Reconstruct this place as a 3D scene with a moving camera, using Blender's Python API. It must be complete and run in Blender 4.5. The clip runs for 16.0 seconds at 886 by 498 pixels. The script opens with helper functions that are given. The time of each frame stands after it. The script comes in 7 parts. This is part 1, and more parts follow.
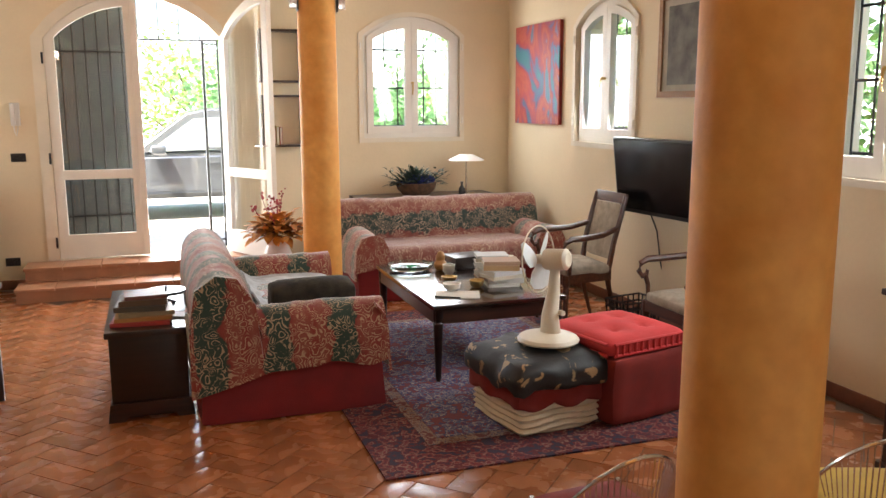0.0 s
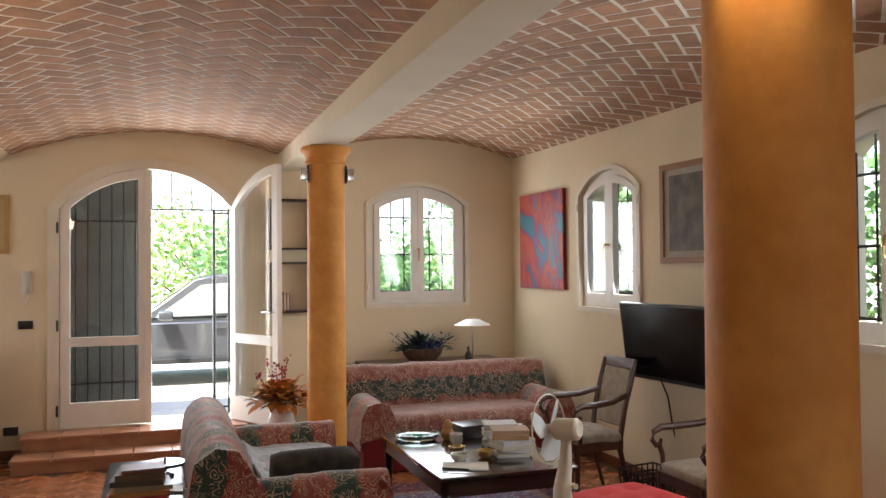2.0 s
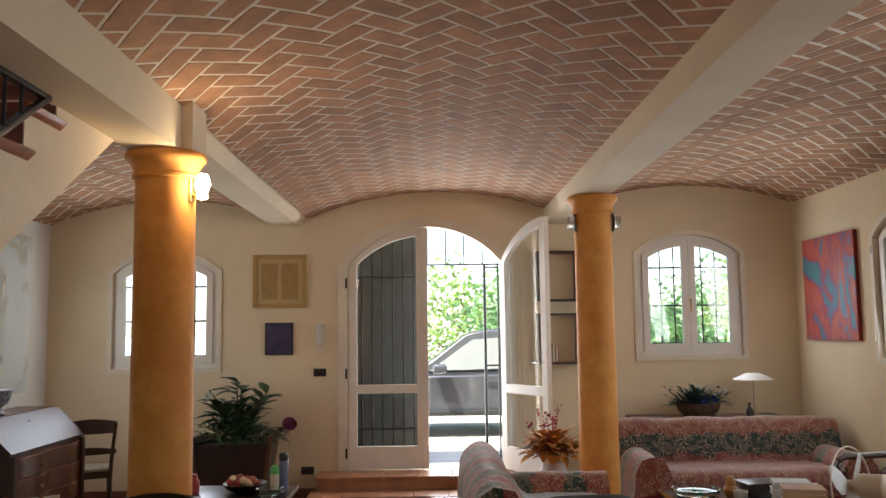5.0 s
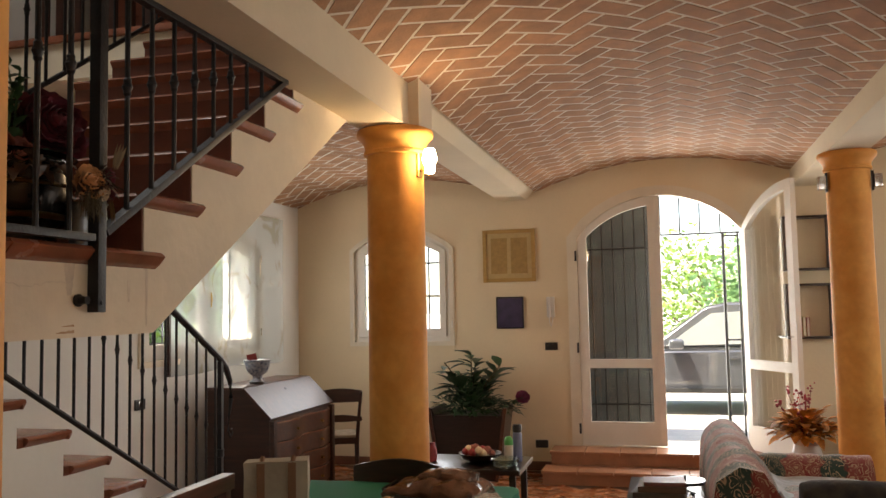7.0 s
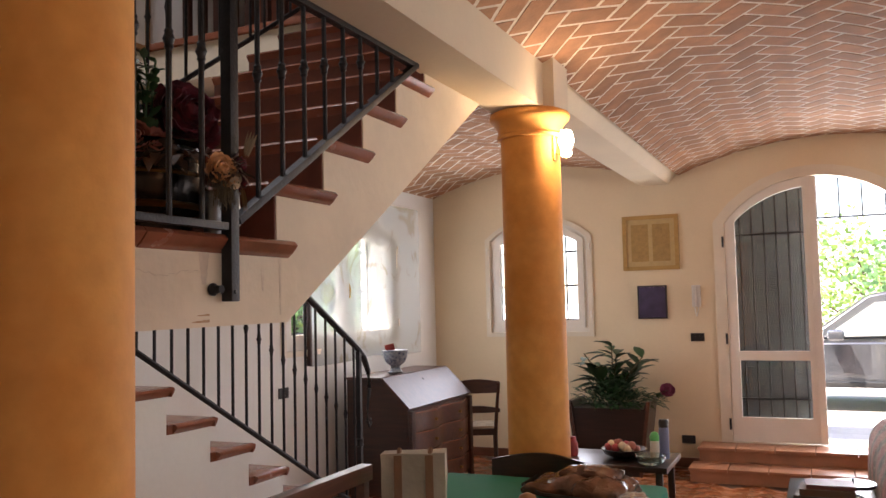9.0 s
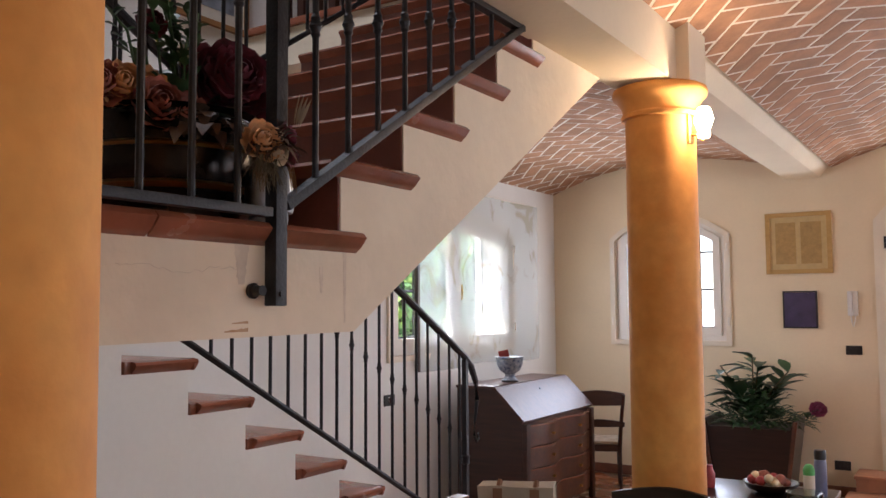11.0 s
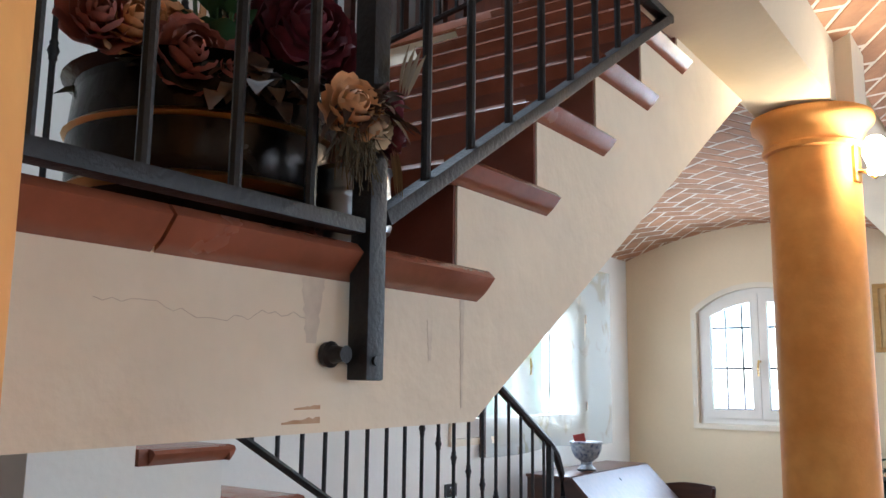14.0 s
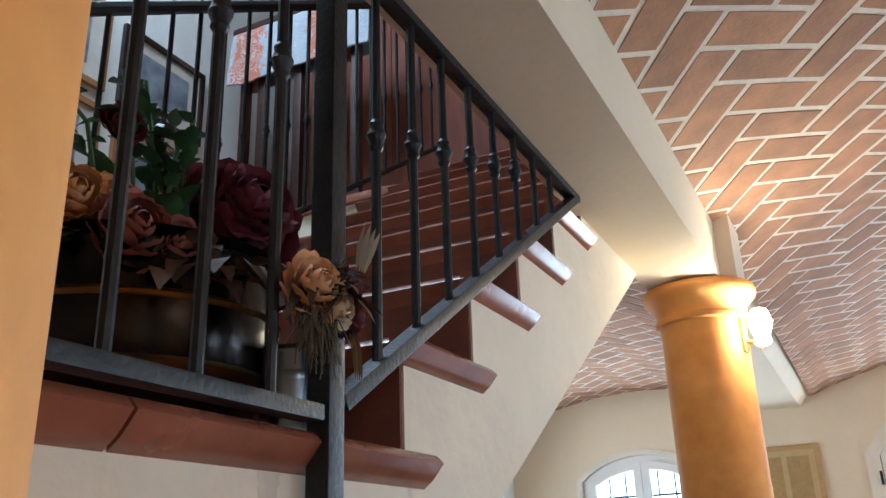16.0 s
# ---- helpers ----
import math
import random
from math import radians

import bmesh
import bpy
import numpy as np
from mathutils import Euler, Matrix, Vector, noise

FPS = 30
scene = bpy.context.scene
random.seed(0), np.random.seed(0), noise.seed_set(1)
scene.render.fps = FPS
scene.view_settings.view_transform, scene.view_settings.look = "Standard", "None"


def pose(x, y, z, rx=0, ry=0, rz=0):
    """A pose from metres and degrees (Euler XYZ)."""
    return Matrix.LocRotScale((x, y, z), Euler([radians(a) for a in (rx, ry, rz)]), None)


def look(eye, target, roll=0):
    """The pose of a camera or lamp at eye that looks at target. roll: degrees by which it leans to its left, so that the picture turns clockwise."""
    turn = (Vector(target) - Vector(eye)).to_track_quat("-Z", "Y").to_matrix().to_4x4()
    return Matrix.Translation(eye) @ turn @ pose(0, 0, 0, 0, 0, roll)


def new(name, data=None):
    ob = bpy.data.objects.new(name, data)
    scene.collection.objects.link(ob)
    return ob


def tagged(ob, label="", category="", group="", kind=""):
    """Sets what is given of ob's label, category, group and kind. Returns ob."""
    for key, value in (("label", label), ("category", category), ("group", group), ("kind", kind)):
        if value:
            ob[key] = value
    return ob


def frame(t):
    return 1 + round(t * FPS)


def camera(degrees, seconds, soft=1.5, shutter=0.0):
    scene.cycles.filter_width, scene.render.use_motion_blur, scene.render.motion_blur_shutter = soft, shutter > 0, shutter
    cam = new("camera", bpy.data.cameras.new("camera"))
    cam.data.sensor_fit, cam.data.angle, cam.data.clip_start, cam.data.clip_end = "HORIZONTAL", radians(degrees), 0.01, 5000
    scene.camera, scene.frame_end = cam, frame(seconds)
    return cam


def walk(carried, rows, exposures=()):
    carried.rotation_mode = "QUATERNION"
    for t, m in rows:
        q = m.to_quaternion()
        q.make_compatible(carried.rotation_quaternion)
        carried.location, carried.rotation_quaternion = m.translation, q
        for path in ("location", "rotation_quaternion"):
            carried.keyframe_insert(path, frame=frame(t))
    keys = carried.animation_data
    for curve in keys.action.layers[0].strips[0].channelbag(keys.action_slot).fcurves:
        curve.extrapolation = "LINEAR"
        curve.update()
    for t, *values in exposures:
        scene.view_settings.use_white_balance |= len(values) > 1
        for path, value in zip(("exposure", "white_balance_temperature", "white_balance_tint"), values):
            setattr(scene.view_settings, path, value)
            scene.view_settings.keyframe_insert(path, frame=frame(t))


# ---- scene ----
cam = camera(55.5, 16.0)
PATH = [
    (0, (-0.049, 0.365, 1.698), (0.587, 2.23, 1.354), -0.2),
    (0.5, (-0.056, 0.365, 1.709), (0.589, 2.249, 1.528), -0.4),
    (1, (-0.062, 0.374, 1.71), (0.577, 2.267, 1.621), -0.3),
    (1.5, (-0.053, 0.385, 1.713), (0.587, 2.28, 1.682), -0.3),
    (2, (-0.051, 0.39, 1.727), (0.585, 2.286, 1.765), -0.5),
    (2.5, (-0.06, 0.398, 1.75), (0.558, 2.298, 1.845), -0.7),
    (3, (-0.052, 0.4, 1.752), (0.433, 2.335, 1.888), -0.9),
    (5.5, (-0.098, 0.375, 1.585), (-0.188, 2.363, 1.779), -0.8),
    (6, (-0.088, 0.397, 1.575), (-0.316, 2.377, 1.741), -1),
    (6.5, (-0.084, 0.427, 1.579), (-0.441, 2.39, 1.73), -1),
    (7, (-0.094, 0.473, 1.587), (-0.603, 2.401, 1.733), -1.1),
    (7.5, (-0.084, 0.493, 1.583), (-0.766, 2.367, 1.73), -1),
    (8, (-0.066, 0.513, 1.579), (-0.842, 2.35, 1.721), -0.9),
    (10.5, (-0.289, 0.931, 1.588), (-1.157, 2.729, 1.704), -2.4),
    (11, (-0.296, 1.089, 1.595), (-1.371, 2.77, 1.733), -0.4),
    (11.5, (-0.368, 1.191, 1.591), (-1.516, 2.823, 1.731), 1.3),
    (12, (-0.517, 1.252, 1.601), (-1.613, 2.917, 1.767), 0.8),
    (12.5, (-0.649, 1.31, 1.604), (-1.688, 3.001, 1.855), -0.3),
    (13, (-0.728, 1.429, 1.592), (-1.827, 3.077, 1.866), -0.4),
    (13.5, (-0.773, 1.546, 1.599), (-1.964, 3.128, 1.879), 0.9),
    (14, (-0.844, 1.565, 1.6), (-1.986, 3.178, 1.911), 0.7),
    (14.5, (-0.92, 1.556, 1.61), (-1.879, 3.254, 2.053), -0.5),
    (15, (-0.977, 1.556, 1.616), (-1.843, 3.271, 2.171), -1.5),
    (15.5, (-0.98, 1.538, 1.621), (-1.817, 3.241, 2.251), -1.7),
    (16, (-0.964, 1.536, 1.626), (-1.79, 3.22, 2.32), -2),
]

walk(cam, [(t, look(e, g, r)) for t, e, g, r in PATH],
     exposures=[(0.0, 2.9, 6650, 10), (0.5, 2.6, 6600, 10), (1.0, 2.32, 6500, 10), (1.5, 2.22, 6450, 11), (2.0, 2.21, 6450, 11), (3.0, 2.0, 6350, 11), (5.5, 1.86, 6600, 11), (6.2, 1.9, 7050, 13), (6.6, 1.95, 7250, 14), (7.0, 2.0, 7400, 14), (8.0, 2.25, 7100, 22), (10.5, 2.45, 6300, 22), (12.0, 2.62, 5800, 14), (13.0, 2.7, 5500, 10), (14.5, 2.95, 5250, 5), (16.0, 2.95, 5050, 2)])

# ---- world and light ----
world = bpy.data.worlds.new("sky")
scene.world = world
world.use_nodes = True
wn = world.node_tree
sky = wn.nodes.new("ShaderNodeTexSky")
sky.sky_type = "NISHITA"
sky.sun_disc = False
sky.sun_elevation = radians(63)
sky.sun_rotation = radians(233)
wn.links.new(sky.outputs[0], wn.nodes["Background"].inputs[0])
wn.nodes["Background"].inputs[1].default_value = 0.15

SUN_DIR = (0.40, 0.30, -1.0)
sun = new("sun", bpy.data.lights.new("sun", "SUN"))
sun.data.energy, sun.data.angle, sun.data.color = 5.0, radians(0.5), (1.0, 0.95, 0.86)
sun.matrix_world = look((-10, -8, 25), (-10 + SUN_DIR[0], -8 + SUN_DIR[1], 25 + SUN_DIR[2]))


def window_lamp(name, eye, target, w, h, watts):
    """Sky light entering by an opening; the stairwell one is an added fill lamp."""
    lamp = new(name, bpy.data.lights.new(name, "AREA"))
    lamp.data.shape, lamp.data.size, lamp.data.size_y = "RECTANGLE", w, h
    lamp.data.energy, lamp.data.color = watts, (0.92, 0.97, 1.0)
    lamp.matrix_world = look(eye, target)
    return lamp


def bulb_lamp(name, p, watts, size=0.04):
    lamp = new(name, bpy.data.lights.new(name, "POINT"))
    lamp.data.energy, lamp.data.color, lamp.data.shadow_soft_size = watts, (1.0, 0.72, 0.42), size
    lamp.location = p
    return lamp


window_lamp("sky_window_hall", (2.51, 8.80, 1.92), (2.51, 0, 1.2), 0.85, 1.0, 4.2)
window_lamp("sky_window_entry", (-2.77, 8.80, 1.85), (-2.77, 0, 1.2), 0.85, 1.0, 2.8)
window_lamp("sky_door", (0.2, 9.28, 1.45), (0.2, 0, 0.9), 0.75, 2.1, 17)
window_lamp("sky_window_east", (3.54, 6.8, 1.92), (0, 6.8, 1.2), 0.85, 1.0, 5)
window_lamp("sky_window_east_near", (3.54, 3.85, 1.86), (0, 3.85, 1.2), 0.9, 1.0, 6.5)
window_lamp("sky_window_west", (-3.80, 7.1, 1.80), (0, 7.1, 1.2), 1.6, 0.9, 4.2)
# fill lamp added under the closed roof to brighten the stairs; no window there
window_lamp("stairwell_fill", (-3.2, 3.0, 5.6), (-2.9, 3.0, 2.0), 1.2, 1.2, 9.5)
window_lamp("sky_window_south", (2.3, -2.94, 1.7), (1.2, 5, 1.6), 1.6, 1.4, 4.6)
bulb_lamp("bulb_a", (-1.236, 4.563, 2.36), 1.6)
bulb_lamp("bulb_b", (1.028, 1.721, 2.42), 0.35)


# ---- materials ----
def material(name, colour, rough=0.6, metal=0.0, scale=6.0, var=0.12, fine=60.0, fine_var=0.06, bump=0.15,
             bump_scale=None, second=None, coords="Object", spec=0.5, island=0.0, each=0.0, coat=0.0):
    """A surface with stains at one scale, grain at another and a fine relief."""
    m = bpy.data.materials.new(name)
    m.use_nodes = True
    nt = m.node_tree
    b = nt.nodes["Principled BSDF"]
    b.inputs["Roughness"].default_value = rough
    b.inputs["Metallic"].default_value = metal
    b.inputs["Specular IOR Level"].default_value = spec
    b.inputs["Coat Weight"].default_value = coat
    tc = nt.nodes.new("ShaderNodeTexCoord")
    big = nt.nodes.new("ShaderNodeTexNoise")
    big.inputs["Scale"].default_value, big.inputs["Detail"].default_value = scale, 5
    small = nt.nodes.new("ShaderNodeTexNoise")
    small.inputs["Scale"].default_value, small.inputs["Detail"].default_value = fine, 4
    for n in (big, small):
        nt.links.new(tc.outputs[coords], n.inputs["Vector"])
    ramp = nt.nodes.new("ShaderNodeValToRGB")
    c = Vector(colour)
    d = Vector(second) if second else c * (1 - 2.2 * var)
    ramp.color_ramp.elements[0].position, ramp.color_ramp.elements[1].position = 0.32, 0.68
    ramp.color_ramp.elements[0].color, ramp.color_ramp.elements[1].color = (*d, 1), (*c, 1)
    nt.links.new(big.outputs["Fac"], ramp.inputs["Fac"])
    hsv = nt.nodes.new("ShaderNodeHueSaturation")
    nt.links.new(ramp.outputs["Color"], hsv.inputs["Color"])
    add = nt.nodes.new("ShaderNodeMath")
    add.operation = "MULTIPLY_ADD"
    add.inputs[1].default_value, add.inputs[2].default_value = 2 * fine_var, 1 - fine_var
    nt.links.new(small.outputs["Fac"], add.inputs[0])
    value = add.outputs[0]
    for amount, node, out in ((island, "ShaderNodeNewGeometry", "Random Per Island"), (each, "ShaderNodeObjectInfo", "Random")):
        if amount:
            g = nt.nodes.new(node)
            k = nt.nodes.new("ShaderNodeMath")
            k.operation = "MULTIPLY_ADD"
            k.inputs[1].default_value, k.inputs[2].default_value = 2 * amount, 1 - amount
            nt.links.new(g.outputs[out], k.inputs[0])
            mul = nt.nodes.new("ShaderNodeMath")
            mul.operation = "MULTIPLY"
            nt.links.new(value, mul.inputs[0])
            nt.links.new(k.outputs[0], mul.inputs[1])
            value = mul.outputs[0]
    nt.links.new(value, hsv.inputs["Value"])
    nt.links.new(hsv.outputs["Color"], b.inputs["Base Color"])
    rr = nt.nodes.new("ShaderNodeMath")
    rr.operation = "MULTIPLY_ADD"
    rr.inputs[1].default_value, rr.inputs[2].default_value = 0.25, rough - 0.12
    nt.links.new(big.outputs["Fac"], rr.inputs[0])
    nt.links.new(rr.outputs[0], b.inputs["Roughness"])
    if bump:
        bn = nt.nodes.new("ShaderNodeTexNoise")
        bn.inputs["Scale"].default_value, bn.inputs["Detail"].default_value = bump_scale or fine, 6
        nt.links.new(tc.outputs[coords], bn.inputs["Vector"])
        bp = nt.nodes.new("ShaderNodeBump")
        bp.inputs["Strength"].default_value, bp.inputs["Distance"].default_value = bump, 0.01
        nt.links.new(bn.outputs["Fac"], bp.inputs["Height"])
        nt.links.new(bp.outputs["Normal"], b.inputs["Normal"])
    return m


def wood(name, light, dark, rough=0.35, stretch=(1, 12, 12), scale=3.0, coat=0.2, coat_rough=0.2):
    m = bpy.data.materials.new(name)
    m.use_nodes = True
    nt = m.node_tree
    b = nt.nodes["Principled BSDF"]
    b.inputs["Roughness"].default_value, b.inputs["Coat Weight"].default_value = rough, coat
    b.inputs["Coat Roughness"].default_value = coat_rough
    tc, mp = nt.nodes.new("ShaderNodeTexCoord"), nt.nodes.new("ShaderNodeMapping")
    mp.inputs["Scale"].default_value = stretch
    n = nt.nodes.new("ShaderNodeTexNoise")
    n.inputs["Scale"].default_value, n.inputs["Detail"].default_value, n.inputs["Distortion"].default_value = scale, 8, 0.6
    ramp = nt.nodes.new("ShaderNodeValToRGB")
    ramp.color_ramp.elements[0].position, ramp.color_ramp.elements[1].position = 0.3, 0.72
    ramp.color_ramp.elements[0].color, ramp.color_ramp.elements[1].color = (*dark, 1), (*light, 1)
    bp = nt.nodes.new("ShaderNodeBump")
    bp.inputs["Strength"].default_value, bp.inputs["Distance"].default_value = 0.12, 0.004
    for a, c in ((tc.outputs["Object"], mp.inputs[0]), (mp.outputs[0], n.inputs["Vector"]), (n.outputs["Fac"], ramp.inputs["Fac"]),
                 (ramp.outputs["Color"], b.inputs["Base Color"]), (n.outputs["Fac"], bp.inputs["Height"]), (bp.outputs["Normal"], b.inputs["Normal"])):
        nt.links.new(a, c)
    return m


def glowing(name, colour, strength):
    m = bpy.data.materials.new(name)
    m.use_nodes = True
    b = m.node_tree.nodes["Principled BSDF"]
    b.inputs["Base Color"].default_value = (*colour, 1)
    b.inputs["Emission Color"].default_value = (*colour, 1)
    b.inputs["Emission Strength"].default_value = strength
    return m


def glass(name, rough=0.0, tint=(1, 1, 1)):
    m = bpy.data.materials.new(name)
    m.use_nodes = True
    b = m.node_tree.nodes["Principled BSDF"]
    b.inputs["Base Color"].default_value = (*tint, 1)
    b.inputs["Transmission Weight"].default_value = 1.0
    b.inputs["Roughness"].default_value = rough
    b.inputs["IOR"].default_value = 1.45
    return m


PLASTER = material("cream_plaster", (0.79, 0.66, 0.455), 0.85, scale=1.2, var=0.05, fine=35, fine_var=0.03, bump=0.12, coords="Object")
STAIR_PLASTER = material("stair_plaster", (0.79, 0.685, 0.53), 0.85, scale=3.2, var=0.06, fine=30, fine_var=0.05, bump=0.22)
WHITE_PLASTER = material("white_plaster", (0.80, 0.80, 0.76), 0.85, scale=1.3, var=0.04, fine=40, fine_var=0.03, bump=0.1)
BEAM_PLASTER = material("beam_plaster", (0.80, 0.70, 0.52), 0.85, scale=1.5, var=0.05, fine=40, fine_var=0.03, bump=0.1)
OCHRE = material("ochre_column_plaster", (0.78, 0.375, 0.09), 0.7, scale=5.0, var=0.07, fine=22, fine_var=0.13, bump=0.16, second=(0.66, 0.26, 0.042))
BRICK = material("vault_brick", (0.46, 0.245, 0.132), 0.85, scale=9, var=0.14, fine=70, fine_var=0.1, bump=0.3, island=0.16)
MORTAR = material("mortar", (0.84, 0.78, 0.67), 0.95, scale=12, var=0.08, fine=90, bump=0.3)
TERRACOTTA = material("terracotta_tile", (0.43, 0.155, 0.062), 0.26, scale=7, var=0.16, fine=45, fine_var=0.1, bump=0.08, island=0.2, each=0.2)
TERRA_STEP = material("terracotta_step", (0.42, 0.19, 0.10), 0.45, scale=6, var=0.14, fine=50, fine_var=0.08, bump=0.1)
GROUT = material("floor_grout", (0.14, 0.085, 0.055), 0.9, scale=14, bump=0.3)
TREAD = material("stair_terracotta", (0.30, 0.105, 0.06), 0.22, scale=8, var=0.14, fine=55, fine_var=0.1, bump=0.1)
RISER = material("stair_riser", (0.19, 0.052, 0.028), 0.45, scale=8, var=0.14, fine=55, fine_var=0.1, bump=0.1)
IRON = material("wrought_iron", (0.03, 0.03, 0.032), 0.45, metal=0.6, scale=20, var=0.2, fine=120, bump=0.2)
WHITE_PAINT = material("white_paint", (0.80, 0.76, 0.68), 0.4, scale=4, var=0.03, fine=50, fine_var=0.02, bump=0.04)
CASING = material("cream_casing_paint", (0.78, 0.70, 0.56), 0.5, scale=4, var=0.05, fine=50, fine_var=0.03, bump=0.05)
DARK_WOOD = wood("dark_wood", (0.055, 0.018, 0.010), (0.020, 0.007, 0.004), coat=0.1)
BLACK_WOOD = wood("black_wood", (0.026, 0.011, 0.008), (0.011, 0.0055, 0.004), rough=0.3, coat=0.15)
POLISHED = wood("polished_black_wood", (0.030, 0.013, 0.009), (0.013, 0.0065, 0.005), rough=0.2, coat=1.0, coat_rough=0.1)
WALNUT = wood("walnut", (0.11, 0.036, 0.015), (0.045, 0.014, 0.007), coat=0.12)
PINE = wood("light_frame_wood", (0.34, 0.17, 0.06), (0.25, 0.115, 0.04), rough=0.6, coat=0.0)
GLASS = glass("window_glass")
CHROME = material("chrome", (0.75, 0.75, 0.75), 0.18, metal=1.0, var=0.02, bump=0)
STEEL_GREY = material("crinkled_foil", (0.55, 0.55, 0.56), 0.25, metal=0.9, var=0.08, bump=0.1)
BRASS = material("brass", (0.62, 0.42, 0.16), 0.3, metal=1.0, var=0.04, bump=0)
BLACK_PLASTIC = material("black_plastic", (0.018, 0.016, 0.016), 0.35, var=0.05, bump=0.05)
WHITE_PLASTIC = material("white_plastic", (0.72, 0.70, 0.66), 0.35, var=0.03, bump=0.02)


# ---- mesh helpers ----
def box(bm, x0, x1, y0, y1, z0, z1, bevel=0.0, m=None):
    r = bmesh.ops.create_cube(bm, size=1)
    vs = r["verts"]
    for v in vs:
        v.co = Vector((x0 + (v.co.x + 0.5) * (x1 - x0), y0 + (v.co.y + 0.5) * (y1 - y0), z0 + (v.co.z + 0.5) * (z1 - z0)))
    if bevel:
        es = list({e for v in vs for e in v.link_edges})
        b = bmesh.ops.bevel(bm, geom=es, offset=bevel, segments=2, affect="EDGES", profile=0.7)
        vs = list({v for f in b["faces"] for v in f.verts} | {v for v in vs if v.is_valid})
    if m:
        bmesh.ops.transform(bm, matrix=m, verts=vs)
    return bm


def rod(bm, a, b, r0, r1=None, seg=8):
    a, b = Vector(a), Vector(b)
    d = b - a
    m = Matrix.Translation((a + b) / 2) @ d.to_track_quat("Z", "Y").to_matrix().to_4x4()
    bmesh.ops.create_cone(bm, cap_ends=True, segments=seg, radius1=r0, radius2=r0 if r1 is None else r1, depth=d.length, matrix=m)
    return bm


def tube(bm, pts, r, seg=6):
    """A round bar along a run of points; r is a number or one a point."""
    pts = [Vector(p) for p in pts]
    rings = []
    for i, p in enumerate(pts):
        d = (pts[min(i + 1, len(pts) - 1)] - pts[max(i - 1, 0)]).normalized()
        q = d.to_track_quat("Z", "Y").to_matrix()
        rad = r[i] if isinstance(r, (list, tuple)) else r
        rings.append([bm.verts.new(p + q @ Vector((rad * math.cos(2 * math.pi * k / seg), rad * math.sin(2 * math.pi * k / seg), 0))) for k in range(seg)])
    for a, b in zip(rings, rings[1:]):
        for k in range(seg):
            bm.faces.new((a[k], a[(k + 1) % seg], b[(k + 1) % seg], b[k]))
    bm.faces.new(rings[0][::-1])
    bm.faces.new(rings[-1])
    return bm


def lathe(bm, profile, seg=32, centre=(0, 0, 0)):
    cx, cy, cz = centre
    rings = []
    for r, z in profile:
        rings.append([bm.verts.new((cx + r * math.cos(2 * math.pi * k / seg), cy + r * math.sin(2 * math.pi * k / seg), cz + z)) for k in range(seg)])
    for a, b in zip(rings, rings[1:]):
        for k in range(seg):
            bm.faces.new((a[k], a[(k + 1) % seg], b[(k + 1) % seg], b[k]))
    bm.faces.new(rings[0][::-1])
    bm.faces.new(rings[-1])
    return bm


def prism(bm, pts, axis, a0, a1):
    """A flat outline drawn out along an axis: x takes (y, z), y takes (x, z), z takes (x, y)."""
    def at(p, a):
        return {"x": (a, p[0], p[1]), "y": (p[0], a, p[1]), "z": (p[0], p[1], a)}[axis]
    lo, hi = [bm.verts.new(at(p, a0)) for p in pts], [bm.verts.new(at(p, a1)) for p in pts]
    n = len(pts)
    fs = [bm.faces.new(lo), bm.faces.new(hi[::-1])]
    for i in range(n):
        fs.append(bm.faces.new((lo[i], hi[i], hi[(i + 1) % n], lo[(i + 1) % n])))
    bmesh.ops.recalc_face_normals(bm, faces=fs)
    return bm


def mesh_of(bm, name, mat, smooth=None):
    me = bpy.data.meshes.new(name)
    bmesh.ops.recalc_face_normals(bm, faces=bm.faces[:])
    bm.to_mesh(me)
    bm.free()
    me.materials.append(mat)
    if smooth:
        me.polygons.foreach_set("use_smooth", [True] * len(me.polygons))
        me.set_sharp_from_angle(angle=radians(smooth))
    return me


def part(name, bm, mat, parent=None, label="", smooth=40, category="", kind="", group=""):
    ob = new(name, mesh_of(bm, name, mat, smooth))
    if parent:
        ob.parent = parent
    return tagged(ob, label, category, group, kind)


def thing(name, m, label, category, group=""):
    ob = new(name)
    ob.empty_display_size = 0.1
    ob.matrix_world = m if isinstance(m, Matrix) else Matrix.Translation(m)
    return tagged(ob, label, category, group)


def arc(a0, a1, z0, rise, n=14):
    """Points of a flat arch from (a0, z0) to (a1, z0)."""
    w = (a1 - a0) / 2
    R = (w * w + rise * rise) / (2 * rise)
    t = math.asin(min(1, abs(w) / R))
    c = (a0 + a1) / 2
    s = 1 if a1 > a0 else -1
    return [(c + s * R * math.sin(-t + 2 * t * i / n), z0 + R * math.cos(-t + 2 * t * i / n) - (R - rise)) for i in range(n + 1)]


def pierced(bm, axis, face0, face1, a0, a1, z0, z1, holes):
    """A wall with arched holes (from, to, sill, spring, rise), along x (axis "y") or along y (axis "x")."""
    def slab(b0, b1, c0, c1):
        if b1 - b0 > 1e-4 and c1 - c0 > 1e-4:
            prism(bm, [(b0, c0), (b1, c0), (b1, c1), (b0, c1)], axis, face0, face1)
    at = a0
    for h0, h1, sill, spring, rise in sorted(holes):
        slab(at, h0, z0, z1)
        slab(h0, h1, z0, sill)
        pts = arc(h0, h1, spring, rise)
        for p, q in zip(pts, pts[1:]):
            prism(bm, [p, q, (q[0], z1), (p[0], z1)], axis, face0, face1)
        at = h1
    slab(at, a1, z0, z1)
    return bm

